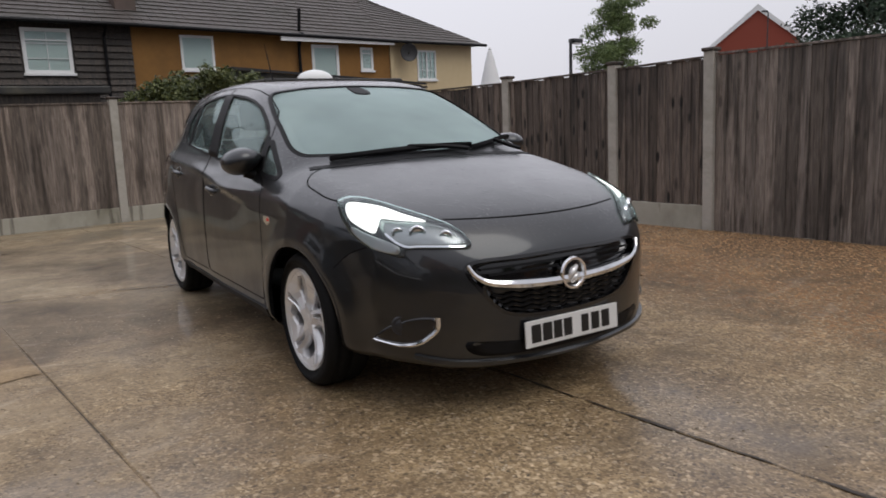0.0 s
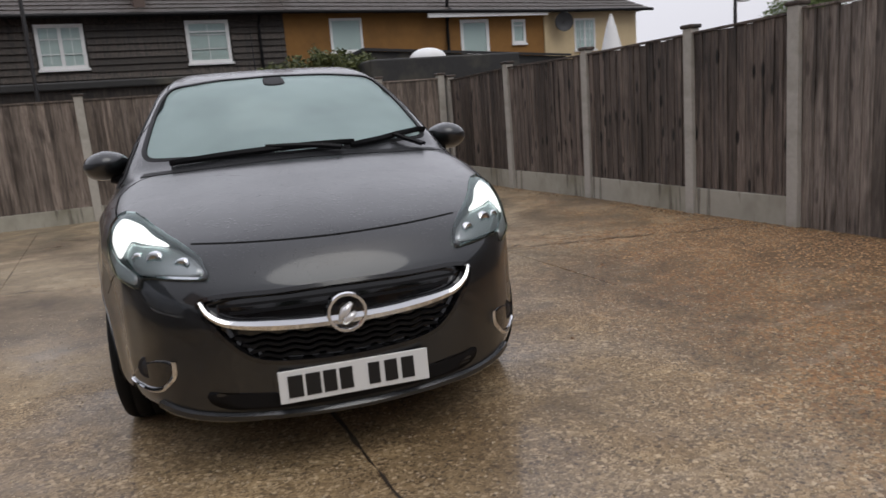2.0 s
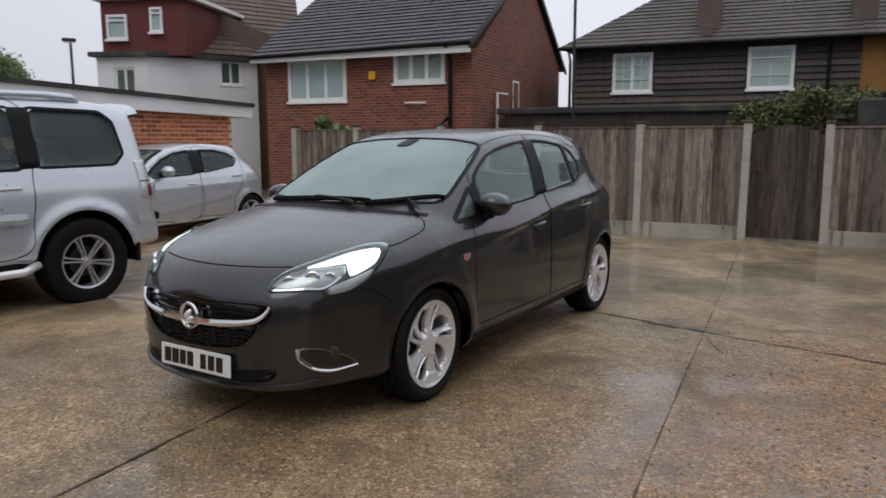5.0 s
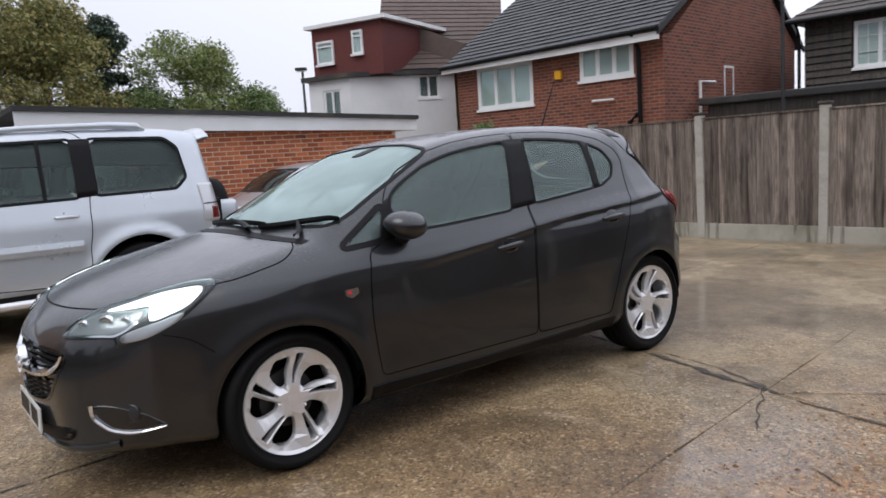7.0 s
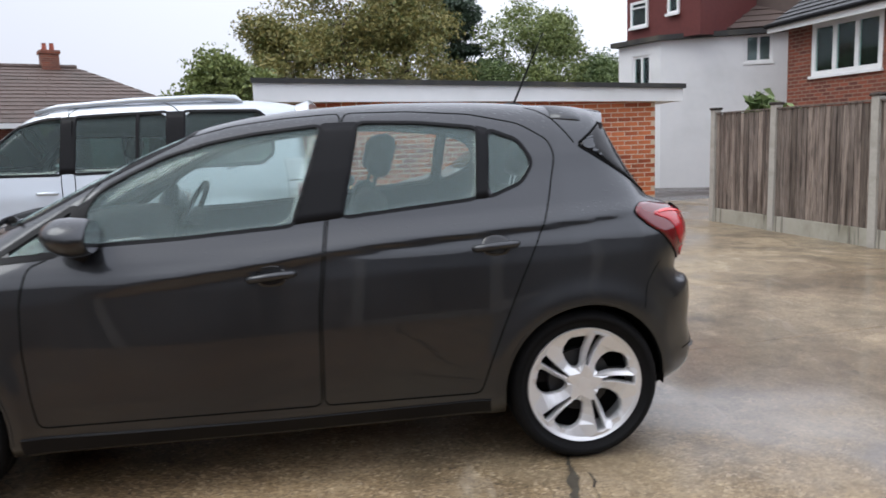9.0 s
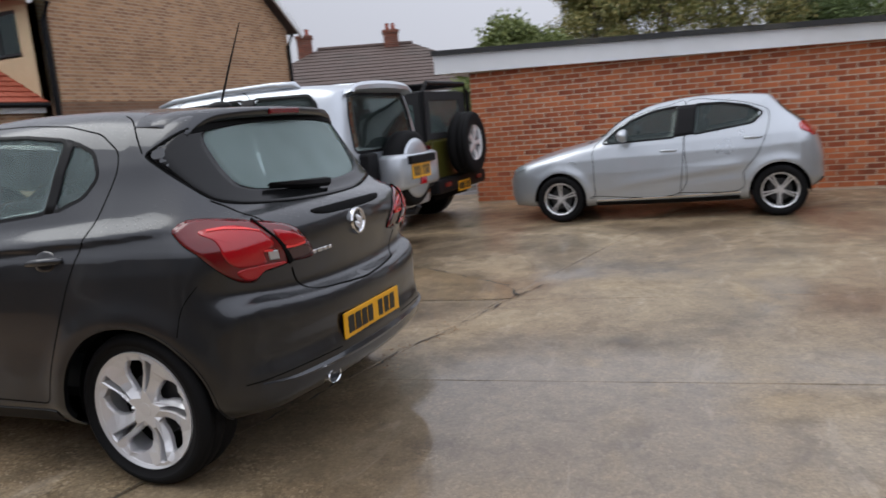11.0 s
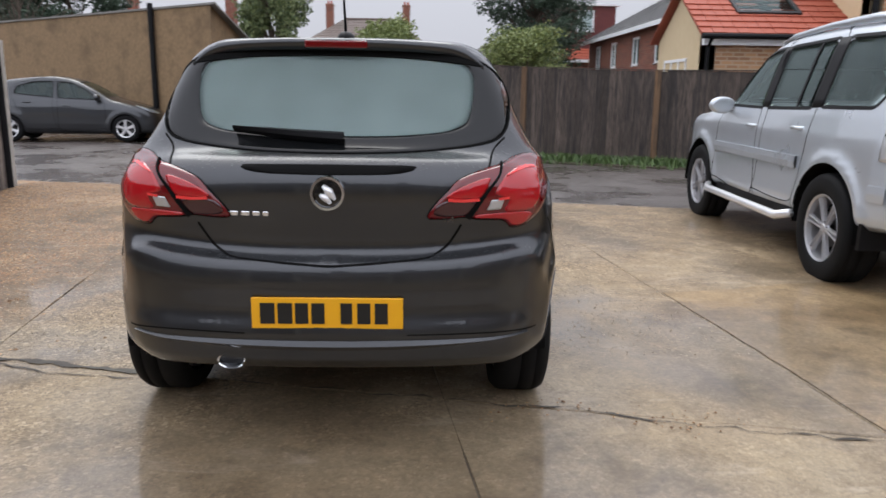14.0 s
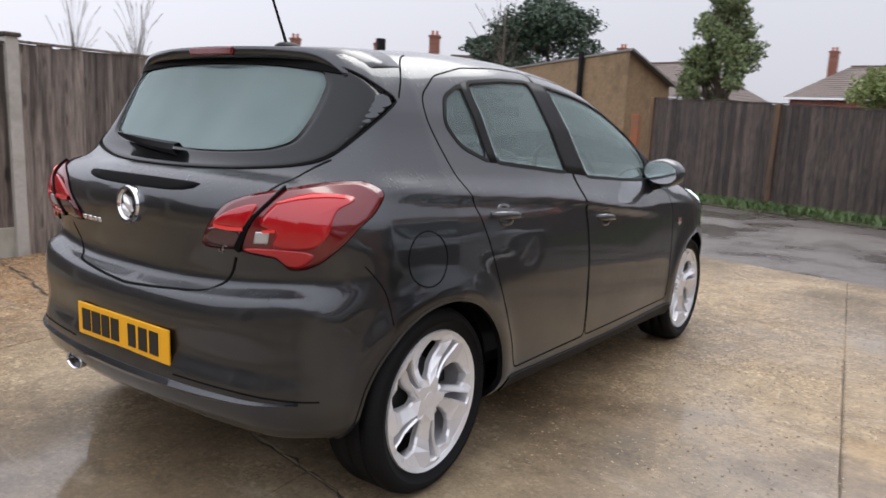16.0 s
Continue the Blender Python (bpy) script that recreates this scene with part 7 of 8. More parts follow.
def tree(at, height, spread, mat, label, leaves=6000, size=.16, seed=1, trunk=.16, crown_from=.25, conical=0.0, clumps=26, bare=False, droop=0.0):
    rng = random.Random(seed)
    t = thing("tree", pose(*at), label, "tree")
    lean = [Vector((rng.uniform(-.04, .04) * height * k / 5, rng.uniform(-.04, .04) * height * k / 5, height * .9 * k / 5)) for k in range(6)]
    stem = part("trunk", tube(lean, [trunk * (1 - .16 * k) for k in range(6)], n=9), BARK, t, smooth=True)
    blobs = []
    for k in range(clumps):
        u = rng.uniform(crown_from, 1.0)
        wide = spread * ((1 - u) / (1 - crown_from) * .95 + .08 if conical else math.sqrt(max(.06, 1 - ((u - (crown_from + 1) / 2) / ((1.05 - crown_from) / 2)) ** 2)))
        a, rr = rng.uniform(0, 6.28), wide * rng.uniform(.25, .95)
        p = Vector((rr * math.cos(a), rr * math.sin(a), height * u - (.1 * height * conical * rr / spread)))
        b = spread * rng.uniform(.22, .46) * (.35 + .35 * (1 - u) if conical else 1)
        blobs.append((*p, b, b, b * rng.uniform(.55, .9)))
        j = min(5, int(u * 5))
        part("limb", tube([lean[max(0, j - 1)], lean[max(0, j - 1)].lerp(p, .55) + Vector((0, 0, .05 * height * (0 if conical else 1))), p], [trunk * .38 * (1.2 - u), trunk * .2 * (1.2 - u), .01], n=6), BARK, stem)
    if not bare:
        leaf_cloud("crown", blobs, leaves, size, mat, t, seed, droop)
    return t


tree((-5.4, -33.5, 0), 8.2, 3.1, LEAF_DARK, "large dark pine with layered uneven boughs", 46000, .07, 3, .28, .22, clumps=46)
tree((4.65, -20.4, 0), 6.3, 2.3, LEAF_CYPRESS, "tall drooping green cypress over the fence", 60000, .05, 4, .16, .05, 1.0, 120, droop=1.6)
tree((13.5, -26, 0), 6.2, 2.6, LEAF_DARK, "dark evergreen behind the workshop", 30000, .08, 5, .2, .2, clumps=30)
tree((17.0, -27, 0), 5.6, 1.9, LEAF_DARK, "dark evergreen behind the workshop", 22000, .08, 15, .2, .2, clumps=24)
tree((2.1, -42.0, 0), 5.0, 2.5, LEAF_PALE, "yellow-green shrub showing over the fence", 22000, .08, 6, .09, .15, clumps=30)
tree((-3.3, -19.0, 0), 3.0, 1.7, LEAF_PALE, "yellow-green shrub showing over the fence", 18000, .045, 7, .07, .15, clumps=30)
tree((24.4, 21.6, 0), 6.3, 1.7, LEAF_GREEN, "slim green birch beyond the east fence", 26000, .05, 8, .12, .35, clumps=30, droop=1.2)
tree((33, 13.5, 0), 8.4, 4.2, LEAF_DARK, "dark evergreen over the far fence", 40000, .10, 9, .3, .3, clumps=36)
for i, (x, y, h, s, mt, low) in enumerate(((-26.3, .6, 7.6, 3.0, LEAF_AUTUMN, .14), (-27.2, 3.0, 7.6, 2.6, LEAF_AUTUMN, .14), (-26.3, -1.7, 6.2, 2.2, LEAF_AUTUMN, .14), (-29.7, 5.7, 7.8, 1.5, LEAF_DARK, .2), (-29, 8.8, 6.9, 2.5, LEAF_PALE, .2),
                                            (-20.1, -3.3, 3.8, 1.9, LEAF_PALE, .1), (-28.2, 11.4, 4.4, 2.2, LEAF_GREEN, .1), (-27.5, 6.2, 4.0, 2.0, LEAF_GREEN, .1))):
    tree((x, y, 0), h, s, mt, "broad tree with turning green and brown leaves" if mt is LEAF_AUTUMN else "leafy green tree behind the garage", 34000, .065, 20 + i, .18, low, clumps=46)
tree((13.8, -22.5, 0), 6.6, 2.4, LEAF_DARK, "bare thin-limbed tree behind the fence", 10, .1, 31, .10, .35, clumps=44, bare=True)
for x, y, h, seed in ((24.4, -10.9, 5.4, 33), (23.3, -12.7, 5.6, 34)):
    tree((x, y, 0), h, 1.3, LEAF_DARK, "bare thin-limbed tree behind the fence", 10, .1, seed, .07, .45, clumps=46, bare=True)
hedge = thing("rambling_shrub", pose(1.6, 9.2, 0), "tangled dark green shrub growing over the gate", "shrub")
part("stems", tube([(0, 0, 0), (.1, .1, .8), (0, -.1, 1.6)], [.06, .05, .03]), BARK, hedge)
rng = random.Random(4)
mounds = []
for k in range(90):
    x = rng.uniform(-1.35, 1.75)
    top = np.interp(x, [-1.35, -.7, -.25, .4, 1.1, 1.75], [1.75, 2.08, 2.30, 2.16, 2.02, 1.80])
    r = rng.uniform(.09, .24)
    mounds.append((x, rng.uniform(-.75, .35), rng.uniform(1.0, top - r * .5), r * rng.uniform(.7, 1.5), r * 1.2, r * rng.uniform(.6, 1.7)))
leaf_cloud("foliage", mounds, 26000, .034, leaf_material("bramble_leaf", (.030, .048, .016), (.15, .165, .05)), hedge, 12)
dogs = thing("climber", pose(-6.4, 6.0, 0), "small palm-like green shrub by the garage end", "shrub")
leaf_cloud("foliage", [(0, .3, 1.45, .25, .25, .35), (.2, .5, 1.3, .3, .3, .3)], 400, .12, LEAF_GREEN, dogs, 14)
part("stems", tube([(0, .3, 0), (0, .3, 1.5)], .03), BARK, dogs)


def blades(name, label, count, place, height, mat, seed):
    rng = random.Random(seed)
    verts, faces = [], []
    for _ in range(count):
        x, y, z = place(rng)
        a, h = rng.uniform(0, 6.28), height * rng.uniform(.4, 1.5)
        w = h * .10
        dx, dy = math.cos(a), math.sin(a)
        k = len(verts)
        lean = rng.uniform(.2, .8) * h
        verts += [(x - dy * w, y + dx * w, z), (x + dy * w, y - dx * w, z), (x + dx * lean * .4 + dy * w * .8, y + dy * lean * .4 - dx * w * .8, z + h * .6), (x + dx * lean, y + dy * lean, z + h)]
        faces += [(k, k + 1, k + 2), (k, k + 2, k + 3)]
    me = bpy.data.meshes.new(name)
    me.from_pydata(verts, [], faces)
    me.materials.append(mat)
    return tagged(new(name, me), label, "grass", "", "stuff")


def verge(rng):
    x = rng.uniform(-9, 4.1)
    return x, south_y(x) + .08 + abs(rng.gauss(0, .33)), -.035


blades("grass_verge", "rough green grass and weeds along the dark fence", 9000, verge, .13, GRASS, 3)
bm = box(-9.5, 4.1, .0, .75, -.1, -.01)
single("verge_soil", bm, stone_material("verge_soil", (.04, .03, .02), (.08, .065, .04), .9, 20), "strip of dark soil under the verge grass", "verge", kind="structure", m=Matrix.Translation((-2.19, -10.2, 0)) @ Matrix.Rotation(math.atan(-.4), 4, "Z") @ Matrix.Translation((2.19, 0, 0)))

# ---- lamp posts, parasol, flue ----
def street_lamp(at, h, arm, yaw, label):
    t = thing("street_lamp", pose(*at, 0, 0, yaw), label, "street lamp", "street lamps")
    part("pole", tube([(0, 0, -.1), (0, 0, h * .5), (0, 0, h)], [.07, .05, .04]), DARK_METAL, t)
    part("arm", tube([(0, 0, h), (arm * .5, 0, h + .05), (arm, 0, h + .06)], .03), DARK_METAL, t)
    head = part("lantern", box(arm - .1, arm + .32, -.11, .11, h, h + .11, bevel=.03), DARK_METAL, t)
    part("lens", box(arm - .06, arm + .28, -.08, .08, h - .03, h + .005), WHITE_TRIM, head)
    return t


street_lamp((12.05, 11.25, 0), 3.08, .15, 15, "short grey lamp post with a squat floodlight head")
street_lamp((45, 28, 0), 7.4, -.5, 0, "tall grey street lamp far off")
street_lamp((-20.7, 10.2, 0), 4.6, -.15, 60, "grey street lamp behind the garage")
single("flue_pipe", tube([(4.86, -4.95, -.1), (4.86, -4.95, 2.20), (4.86, -4.95, 2.22), (4.86, -4.95, 2.36)], [.05, .05, .065, .065], n=12), BLACK_PLASTIC, "black metal flue standing behind the board fence", "flue")
single("mast_pole", tube([(-3.4, 11.0, -.1), (-3.4, 11.0, 5.2)], .035), DARK_METAL, "slim grey mast behind the fence", "pole")
parasol = thing("parasol", pose(6.15, 6.85, 0), "closed white garden parasol behind the fence", "parasol")
part("pole", tube([(0, 0, 0), (0, 0, 2.4)], .025), DARK_METAL, parasol)
bm = bmesh.new()
n = 16
rings = []
for z, r in ((1.35, .20), (1.6, .19), (1.9, .13), (2.2, .07), (2.42, .015)):
    rings.append([bm.verts.new(((r * (1 + .22 * (k % 2))) * math.cos(k * 6.283 / n), (r * (1 + .22 * (k % 2))) * math.sin(k * 6.283 / n), z)) for k in range(n)])
for u, w in zip(rings, rings[1:]):
    for k in range(n):
        bm.faces.new((u[k], u[(k + 1) % n], w[(k + 1) % n], w[k]))
part("canopy", bm, WHITE_TRIM, parasol, smooth=True)

# ---- the other parked cars ----
def side_car(name, m, label, shell, paint, glasses, screens, hubs, tyre, rim, doors, handles, mirror, heads, tails, track, wheel_style, arch, glass=GLASS, steer=0.0, group="parked cars"):
    """A parked car: skin, doors, panes, lamps, mirrors, handles, wheels."""
    car = thing(name, m, label, "car", group)
    for side in (1, -1):
        for shape in glasses:
            shell.hole(round_outline(shape), "x", side)
        for hy in hubs:
            shell.hole(circle(hy, tyre, arch), "x", side)
    for shape, sgn in screens:
        shell.hole(round_outline(shape, .05), "y", sgn)
    panels = {}
    for sign in (1, -1):
        for i, d in enumerate(doors):
            panels[i, sign] = part("front_door" if i == 0 else "rear_door", shell.take(in_side(d, sign)), paint, car)
            part("shut_line", shell.ribbon(d + d[:1], "x", sign, .008, .001, .004, 110, True), SEAM, panels[i, sign])
    body = part("body_shell", shell.mesh(shell.alive), paint, car)
    for sign in (1, -1):
        for k, shape in enumerate(glasses):
            p = part("window_glass", shell.patch(grown(round_outline(shape), .004), "x", sign, -.006, .004, 70, 4, smooth=False), glass, body)
            p.visible_shadow = False
            part("window_trim", shell.ribbon(grown(round_outline(shape), .006), "x", sign, .026, .002, .012, 90, True, False), BLACK_PLASTIC, body)
        for k, (y, z) in enumerate(handles):
            q = shell.lay([(y, z)], "x", sign)[0]
            h = part("door_handle", tube([(-.02, -.10, 0), (.016, -.07, 0), (.02, 0, .002), (.016, .07, 0), (-.02, .10, 0)], .014, n=8), paint, panels.get((min(k, len(doors) - 1), sign), body), smooth=True)
            h.matrix_local = Matrix.Translation(q) @ Matrix.Diagonal((sign, 1, 1, 1))
        bm = bmesh.new()
        bmesh.ops.create_uvsphere(bm, u_segments=24, v_segments=14, radius=1)
        for v in bm.verts:
            v.co = (.125 * v.co.x, .085 * min(v.co.y, .5), .08 * v.co.z)
        mr = part("door_mirror", bm, paint, body, smooth=True)
        mr.matrix_local = Matrix.Translation((sign * mirror[0], mirror[1], mirror[2])) @ Matrix.Diagonal((sign, 1, 1, 1))
        part("mirror_stalk", tube([(-.2, .02, -.03), (-.05, .01, -.02)], .03), BLACK_PLASTIC, mr)
        for shape in heads:
            h = part("headlight", shell.patch(mirrored(shape, sign), "y", -1, .003, .015, 70, 5), REFLECTOR, car)
            p = part("lens", shell.patch(mirrored(shape, sign), "y", -1, .010, .01, 70, 5), LENS, h)
        for shape, mat, plane in tails:
            if plane == "y":
                part("tail_light", shell.patch(round_outline(mirrored(shape, sign), .015), "y", 1, .006, .02, 90, 5, smooth=False), mat, car)
            else:
                part("tail_light", shell.patch(round_outline(shape, .015), "x", sign, .006, .02, 90, 5, smooth=False), mat, car)
        for hy, turn in zip(hubs, (20, 50)):
            alloy_wheel(car, (sign * track, hy, tyre), sign, wheel_style[0], rim, tyre, wheel_style[2], turn, wheel_style[1], wheel_style[3], steer if hy < 0 else 0)
            well = part("wheel_arch_liner", half_tube(arch - .005, -.45, .0), SEAM, body)
            well.matrix_local = Matrix.Translation((sign * (track + wheel_style[2] / 2), hy, tyre)) @ Matrix.Diagonal((sign, 1, 1, 1))
    for shape, sgn in screens:
        p = part("windscreen" if sgn < 0 else "rear_window", shell.patch(grown(round_outline(shape, .05), .004), "y", sgn, -.005, .004, 90, 6, smooth=False), glass, body)
        p.visible_shadow = False
        part("screen_trim", shell.ribbon(grown(round_outline(shape, .05), .004), "y", sgn, .03, .002, .012, 110, True, False), BLACK_PLASTIC, body)
    floor = part("cabin_floor", box(-.65, .65, hubs[0] + .3, hubs[1] + .3, .32, .40), CABIN, car)
    for x in (.36, -.36):
        seat(car, (x, .05, .48 + tyre - .31))
    seat(car, (0, hubs[1] - .66, .50 + tyre - .31), wide=1.1, back=.46)
    part("dashboard", box(-.6, .6, -.95, -.65, .80 + tyre - .31, 1.0 + tyre - .31, bevel=.05), CABIN, car)
    return car, body, panels


# silver city hatchback along the garage wall
def city_crease(y, z):
    """A low crease that climbs along the doors of the silver hatchback."""
    d = z - np.interp(y, [-.6, .9], [.43, .62])
    return smoothstep((y + .7) / .4) * smoothstep((1.0 - y) / .3) * (.010 * np.exp(-(np.maximum(d, 0) / .07) ** 2) * np.exp(-(np.minimum(d, 0) / .03) ** 2) - .006 * np.exp(-((d + .08) / .05) ** 2))


small_skin = Shell(
    profile=[(-1.9, .20), (-2.0, .24), (-2.045, .38), (-2.035, .57), (-1.97, .69), (-1.8, .775), (-1.5, .87), (-1.2, .943), (-.97, .99), (-.82, 1.05), (-.56, 1.232), (-.245, 1.365), (.065, 1.428), (.375, 1.456), (.69, 1.455),
             (1.0, 1.436), (1.20, 1.412), (1.255, 1.375), (1.40, 1.235), (1.565, 1.105), (1.68, .99), (1.74, .90), (1.80, .72), (1.812, .54), (1.76, .34), (1.2, .20), (-1.0, .18)],
    plan=[(-2.1, .45), (-1.95, .62), (-1.75, .72), (-1.45, .79), (-1.2, .82), (0, .835), (1.2, .835), (1.5, .79), (1.75, .70), (1.95, .58)],
    tumble=[(.15, -.08), (.28, -.03), (.42, -.006), (.62, 0), (.80, -.012), (.92, -.045), (1.0, -.08), (1.2, -.17), (1.4, -.28)],
    rise=(-.03, .04), bow=(.2, .2), crown=.03, round_=.12, hubs=((-1.285, .30), (1.285, .30)), flare=.016, radius=.35, pinch=.04, around=200, step=.022, crease=city_crease)
small_car, small_body, _ = side_car(
    "hatchback_car", pose(-6.52, 2.54, 0, 0, 0, 1.5) @ Matrix.Scale(.925, 4), "silver five-door hatchback parked along the brick garage wall", small_skin, STEEL_PAINT,
    [[(-.735, .962), (-.59, 1.093), (-.37, 1.222), (-.12, 1.308), (.18, 1.348), (.13, .99)], [(.34, 1.012), (.375, 1.352), (.69, 1.345), (.95, 1.29), (1.11, 1.205), (1.0, 1.10)]],
    [([(-.60, 1.05), (.60, 1.05), (.49, 1.36), (-.49, 1.36)], -1), ([(-.52, 1.08), (.52, 1.08), (.44, 1.30), (-.44, 1.30)], 1)],
    (-1.285, 1.285), .30, .205,
    [[(-.84, .32), (-.85, .70), (-.83, .94), (-.55, 1.15), (-.25, 1.30), (.08, 1.37), (.26, 1.385), (.23, .95), (.17, .32)], [(.18, .32), (.24, .95), (.27, 1.385), (.68, 1.38), (1.0, 1.31), (1.18, 1.19), (1.08, .80), (.90, .55), (.84, .32)]],
    [(.06, .835), (1.0, .93)], (.89, -.46, 1.05),
    [[(.36, .64), (.45, .70), (.60, .745), (.68, .72), (.66, .67), (.5, .645)]],
    [([(.36, .93), (.45, .98), (.60, 1.0), (.66, .96), (.62, .90), (.5, .90)], RED_LENS, "y")],
    .725, (5, "slim", .19, material("two_tone_alloy", (.78, .78, .79), .3, .7)), .335, DARK_GLASS)
part("grille", small_skin.patch([(-.40, .60), (.40, .60), (.34, .40), (.2, .30), (-.2, .30), (-.34, .40)], "y", -1, .002, .01, 70, 5), GLOSS_BLACK, small_body)
part("rear_skirt", small_skin.ribbon([(-.6, .36), (0, .34), (.6, .36)], "y", 1, .12, .004, .02, 50), BLACK_PLASTIC, small_body)
for sign in (1, -1):
    part("sill_strip", small_skin.ribbon([(-.82, .265), (0, .275), (.86, .30)], "x", sign, .02, .006, .01, 40), CHROME, small_body)
    part("window_pillar", small_skin.patch([(.12, .985), (.17, 1.352), (.385, 1.358), (.35, 1.008)], "x", sign, .003, .004, 60, 4, smooth=False), BLACK_PLASTIC, small_body)
    part("tail_light", small_skin.patch([(u * sign, z) for u, z in ((-.90, 1.0), (-.86, 1.055), (-.74, 1.07), (-.62, 1.05), (-.58, .98), (-.70, .935), (-.80, .96))], 45 * sign, 1, .006, .02, 70, 6), RED_LENS, small_car)
    part("lower_cladding", small_skin.ribbon([(-.84, .215), (0, .22), (.86, .235)], "x", sign, .07, .004, .01, 40), BLACK_PLASTIC, small_body)
number_plate(small_body, WHITE_PLATE, pose(0, -2.055, .50))

# silver off-roader with the spare wheel on its back door
suv_skin = Shell(
    profile=[(-2.0, .44), (-2.16, .48), (-2.24, .60), (-2.25, .80), (-2.21, .98), (-2.08, 1.08), (-1.7, 1.13), (-1.2, 1.17), (-.98, 1.20), (-.7, 1.43), (-.4, 1.65), (-.2, 1.74), (.1, 1.785),
             (.6, 1.81), (1.2, 1.81), (1.7, 1.79), (2.0, 1.745), (2.06, 1.68), (2.12, 1.30), (2.16, 1.05), (2.18, .80), (2.22, .66), (2.22, .52), (2.1, .46), (1.0, .40), (-1.0, .40)],
    plan=[(-2.3, .66), (-2.1, .80), (-1.8, .88), (-1.4, .905), (0, .905), (1.4, .905), (1.9, .89), (2.1, .86), (2.3, .78)],
    tumble=[(.35, -.04), (.5, 0), (.8, 0), (1.0, -.012), (1.15, -.045), (1.3, -.085), (1.6, -.175), (1.75, -.24), (1.9, -.33)],
    rise=(0, .0), bow=(.16, .06), crown=.025, round_=.10, hubs=((-1.39, .385), (1.39, .385)), flare=.024, radius=.47, around=120, step=.024, axis=(-1.4, 1.5, .95), power=3.0)
suv_m = pose(-4.07, -2.08, -.035, 0, 0, -2.85)
DARK_ALLOY = material("grey_alloy", (.50, .50, .52), .35, .6)
suv, suv_body, suv_doors = side_car(
    "off_road_car", suv_m, "large silver off-road car with roof rails and rear spare wheel", suv_skin, SILVER_PAINT,
    [[(-.80, 1.20), (-.72, 1.30), (-.38, 1.60), (-.15, 1.665), (.02, 1.675), (.02, 1.19)], [(.12, 1.19), (.12, 1.68), (.92, 1.70), (.92, 1.205)], [(1.06, 1.215), (1.06, 1.70), (1.70, 1.685), (1.80, 1.60), (1.84, 1.32), (1.74, 1.225)]],
    [([(-.68, 1.24), (.68, 1.24), (.58, 1.66), (-.58, 1.66)], -1), ([(-.62, 1.12), (.62, 1.12), (.60, 1.45), (.54, 1.66), (-.54, 1.66), (-.60, 1.45)], 1)],
    (-1.39, 1.39), .385, .235,
    [[(-.93, .50), (-.95, 1.0), (-.86, 1.19), (-.45, 1.64), (-.15, 1.71), (.06, 1.72), (.06, .50)], [(.075, .50), (.075, 1.72), (.98, 1.74), (.99, 1.1), (.96, .80), (.84, .50)]],
    [(-.10, 1.03), (.80, 1.05)], (.95, -.72, 1.19),
    [[(.50, .86), (.52, 1.0), (.70, 1.03), (.80, .98), (.78, .86)]],
    [],
    .79, (6, True, .25, DARK_ALLOY), .455, CLEAR_GLASS)
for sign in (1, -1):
    part("roof_rail", tube([(sign * .60, -.25, 1.735), (sign * .605, -.05, 1.78), (sign * .61, .6, 1.815), (sign * .61, 1.25, 1.82), (sign * .60, 1.50, 1.805), (sign * .60, 1.56, 1.76)], [.02, .024, .026, .032, .036, .02], n=10), SILVER_PAINT, suv_body, smooth=True)
    part("waist_moulding", suv_skin.ribbon([(-.92, .80), (0, .80), (.90, .80)], "x", sign, .09, .018, .02, 50, spine=.006), SILVER_PAINT, suv_body)
    for shape in ([(.0, 1.19), (.0, 1.685), (.135, 1.69), (.135, 1.19)], [(.905, 1.20), (.905, 1.705), (1.075, 1.705), (1.075, 1.21)]):
        part("window_pillar", suv_skin.patch(shape, "x", sign, .003, .004, 60, 4, smooth=False), BLACK_PLASTIC, suv_body)
    part("window_divider", suv_skin.ribbon([(.66, 1.20), (.66, 1.69)], "x", sign, .03, .002, .004, 20), BLACK_PLASTIC, suv_body)
    part("bumper_corner", suv_skin.ribbon([(1.90, .70), (2.0, .70), (2.06, .70)], "x", sign, .10, .010, .02, 20, spine=.004), SILVER_PAINT, suv_body)
    step = part("side_step", tube([(sign * .93, -.98, .40), (sign * .985, -.85, .38), (sign * .985, .80, .38), (sign * .93, .95, .42)], .034, n=10), ALLOY, suv_body, smooth=True)
    # black box added under each sill to stand in for shade
    part("sill_shade_box", box(min(sign * .70, sign * .88), max(sign * .70, sign * .88), -.9, .9, .36, .48), BLACK_PLASTIC, suv_body)
    lamp = part("tail_light", suv_skin.patch(round_outline([(u * sign, z) for u, z in ((-.965, .90), (-.955, 1.25), (-.79, 1.26), (-.76, .90))], .015), 45 * sign, 1, .008, .02, 90, 6, smooth=False), REFLECTOR, suv, "tall clear tail light with red lower part")
    part("brake_segment", suv_skin.patch([(u * sign, z) for u, z in ((-.96, .92), (-.955, 1.03), (-.84, 1.03), (-.83, .92))], 45 * sign, 1, .011, .02, 60, 5, smooth=False), DEEP_RED, lamp)
    part("lamp_divider", suv_skin.ribbon([(u * sign, z) for u, z in ((-.96, 1.06), (-.78, 1.06))], 45 * sign, 1, .012, .0115, .01, 20), DARK_METAL, lamp)
    part("bumper_reflector", suv_skin.patch(mirrored([(.60, .58), (.60, .65), (.74, .65), (.74, .58)], sign), "y", 1, .006, .01, 40, 3, smooth=False), DEEP_RED, suv)
    part("flap", box(min(sign * .66, sign * .90), max(sign * .66, sign * .90), 1.86, 1.90, .33, .50), BLACK_PLASTIC, suv_body)
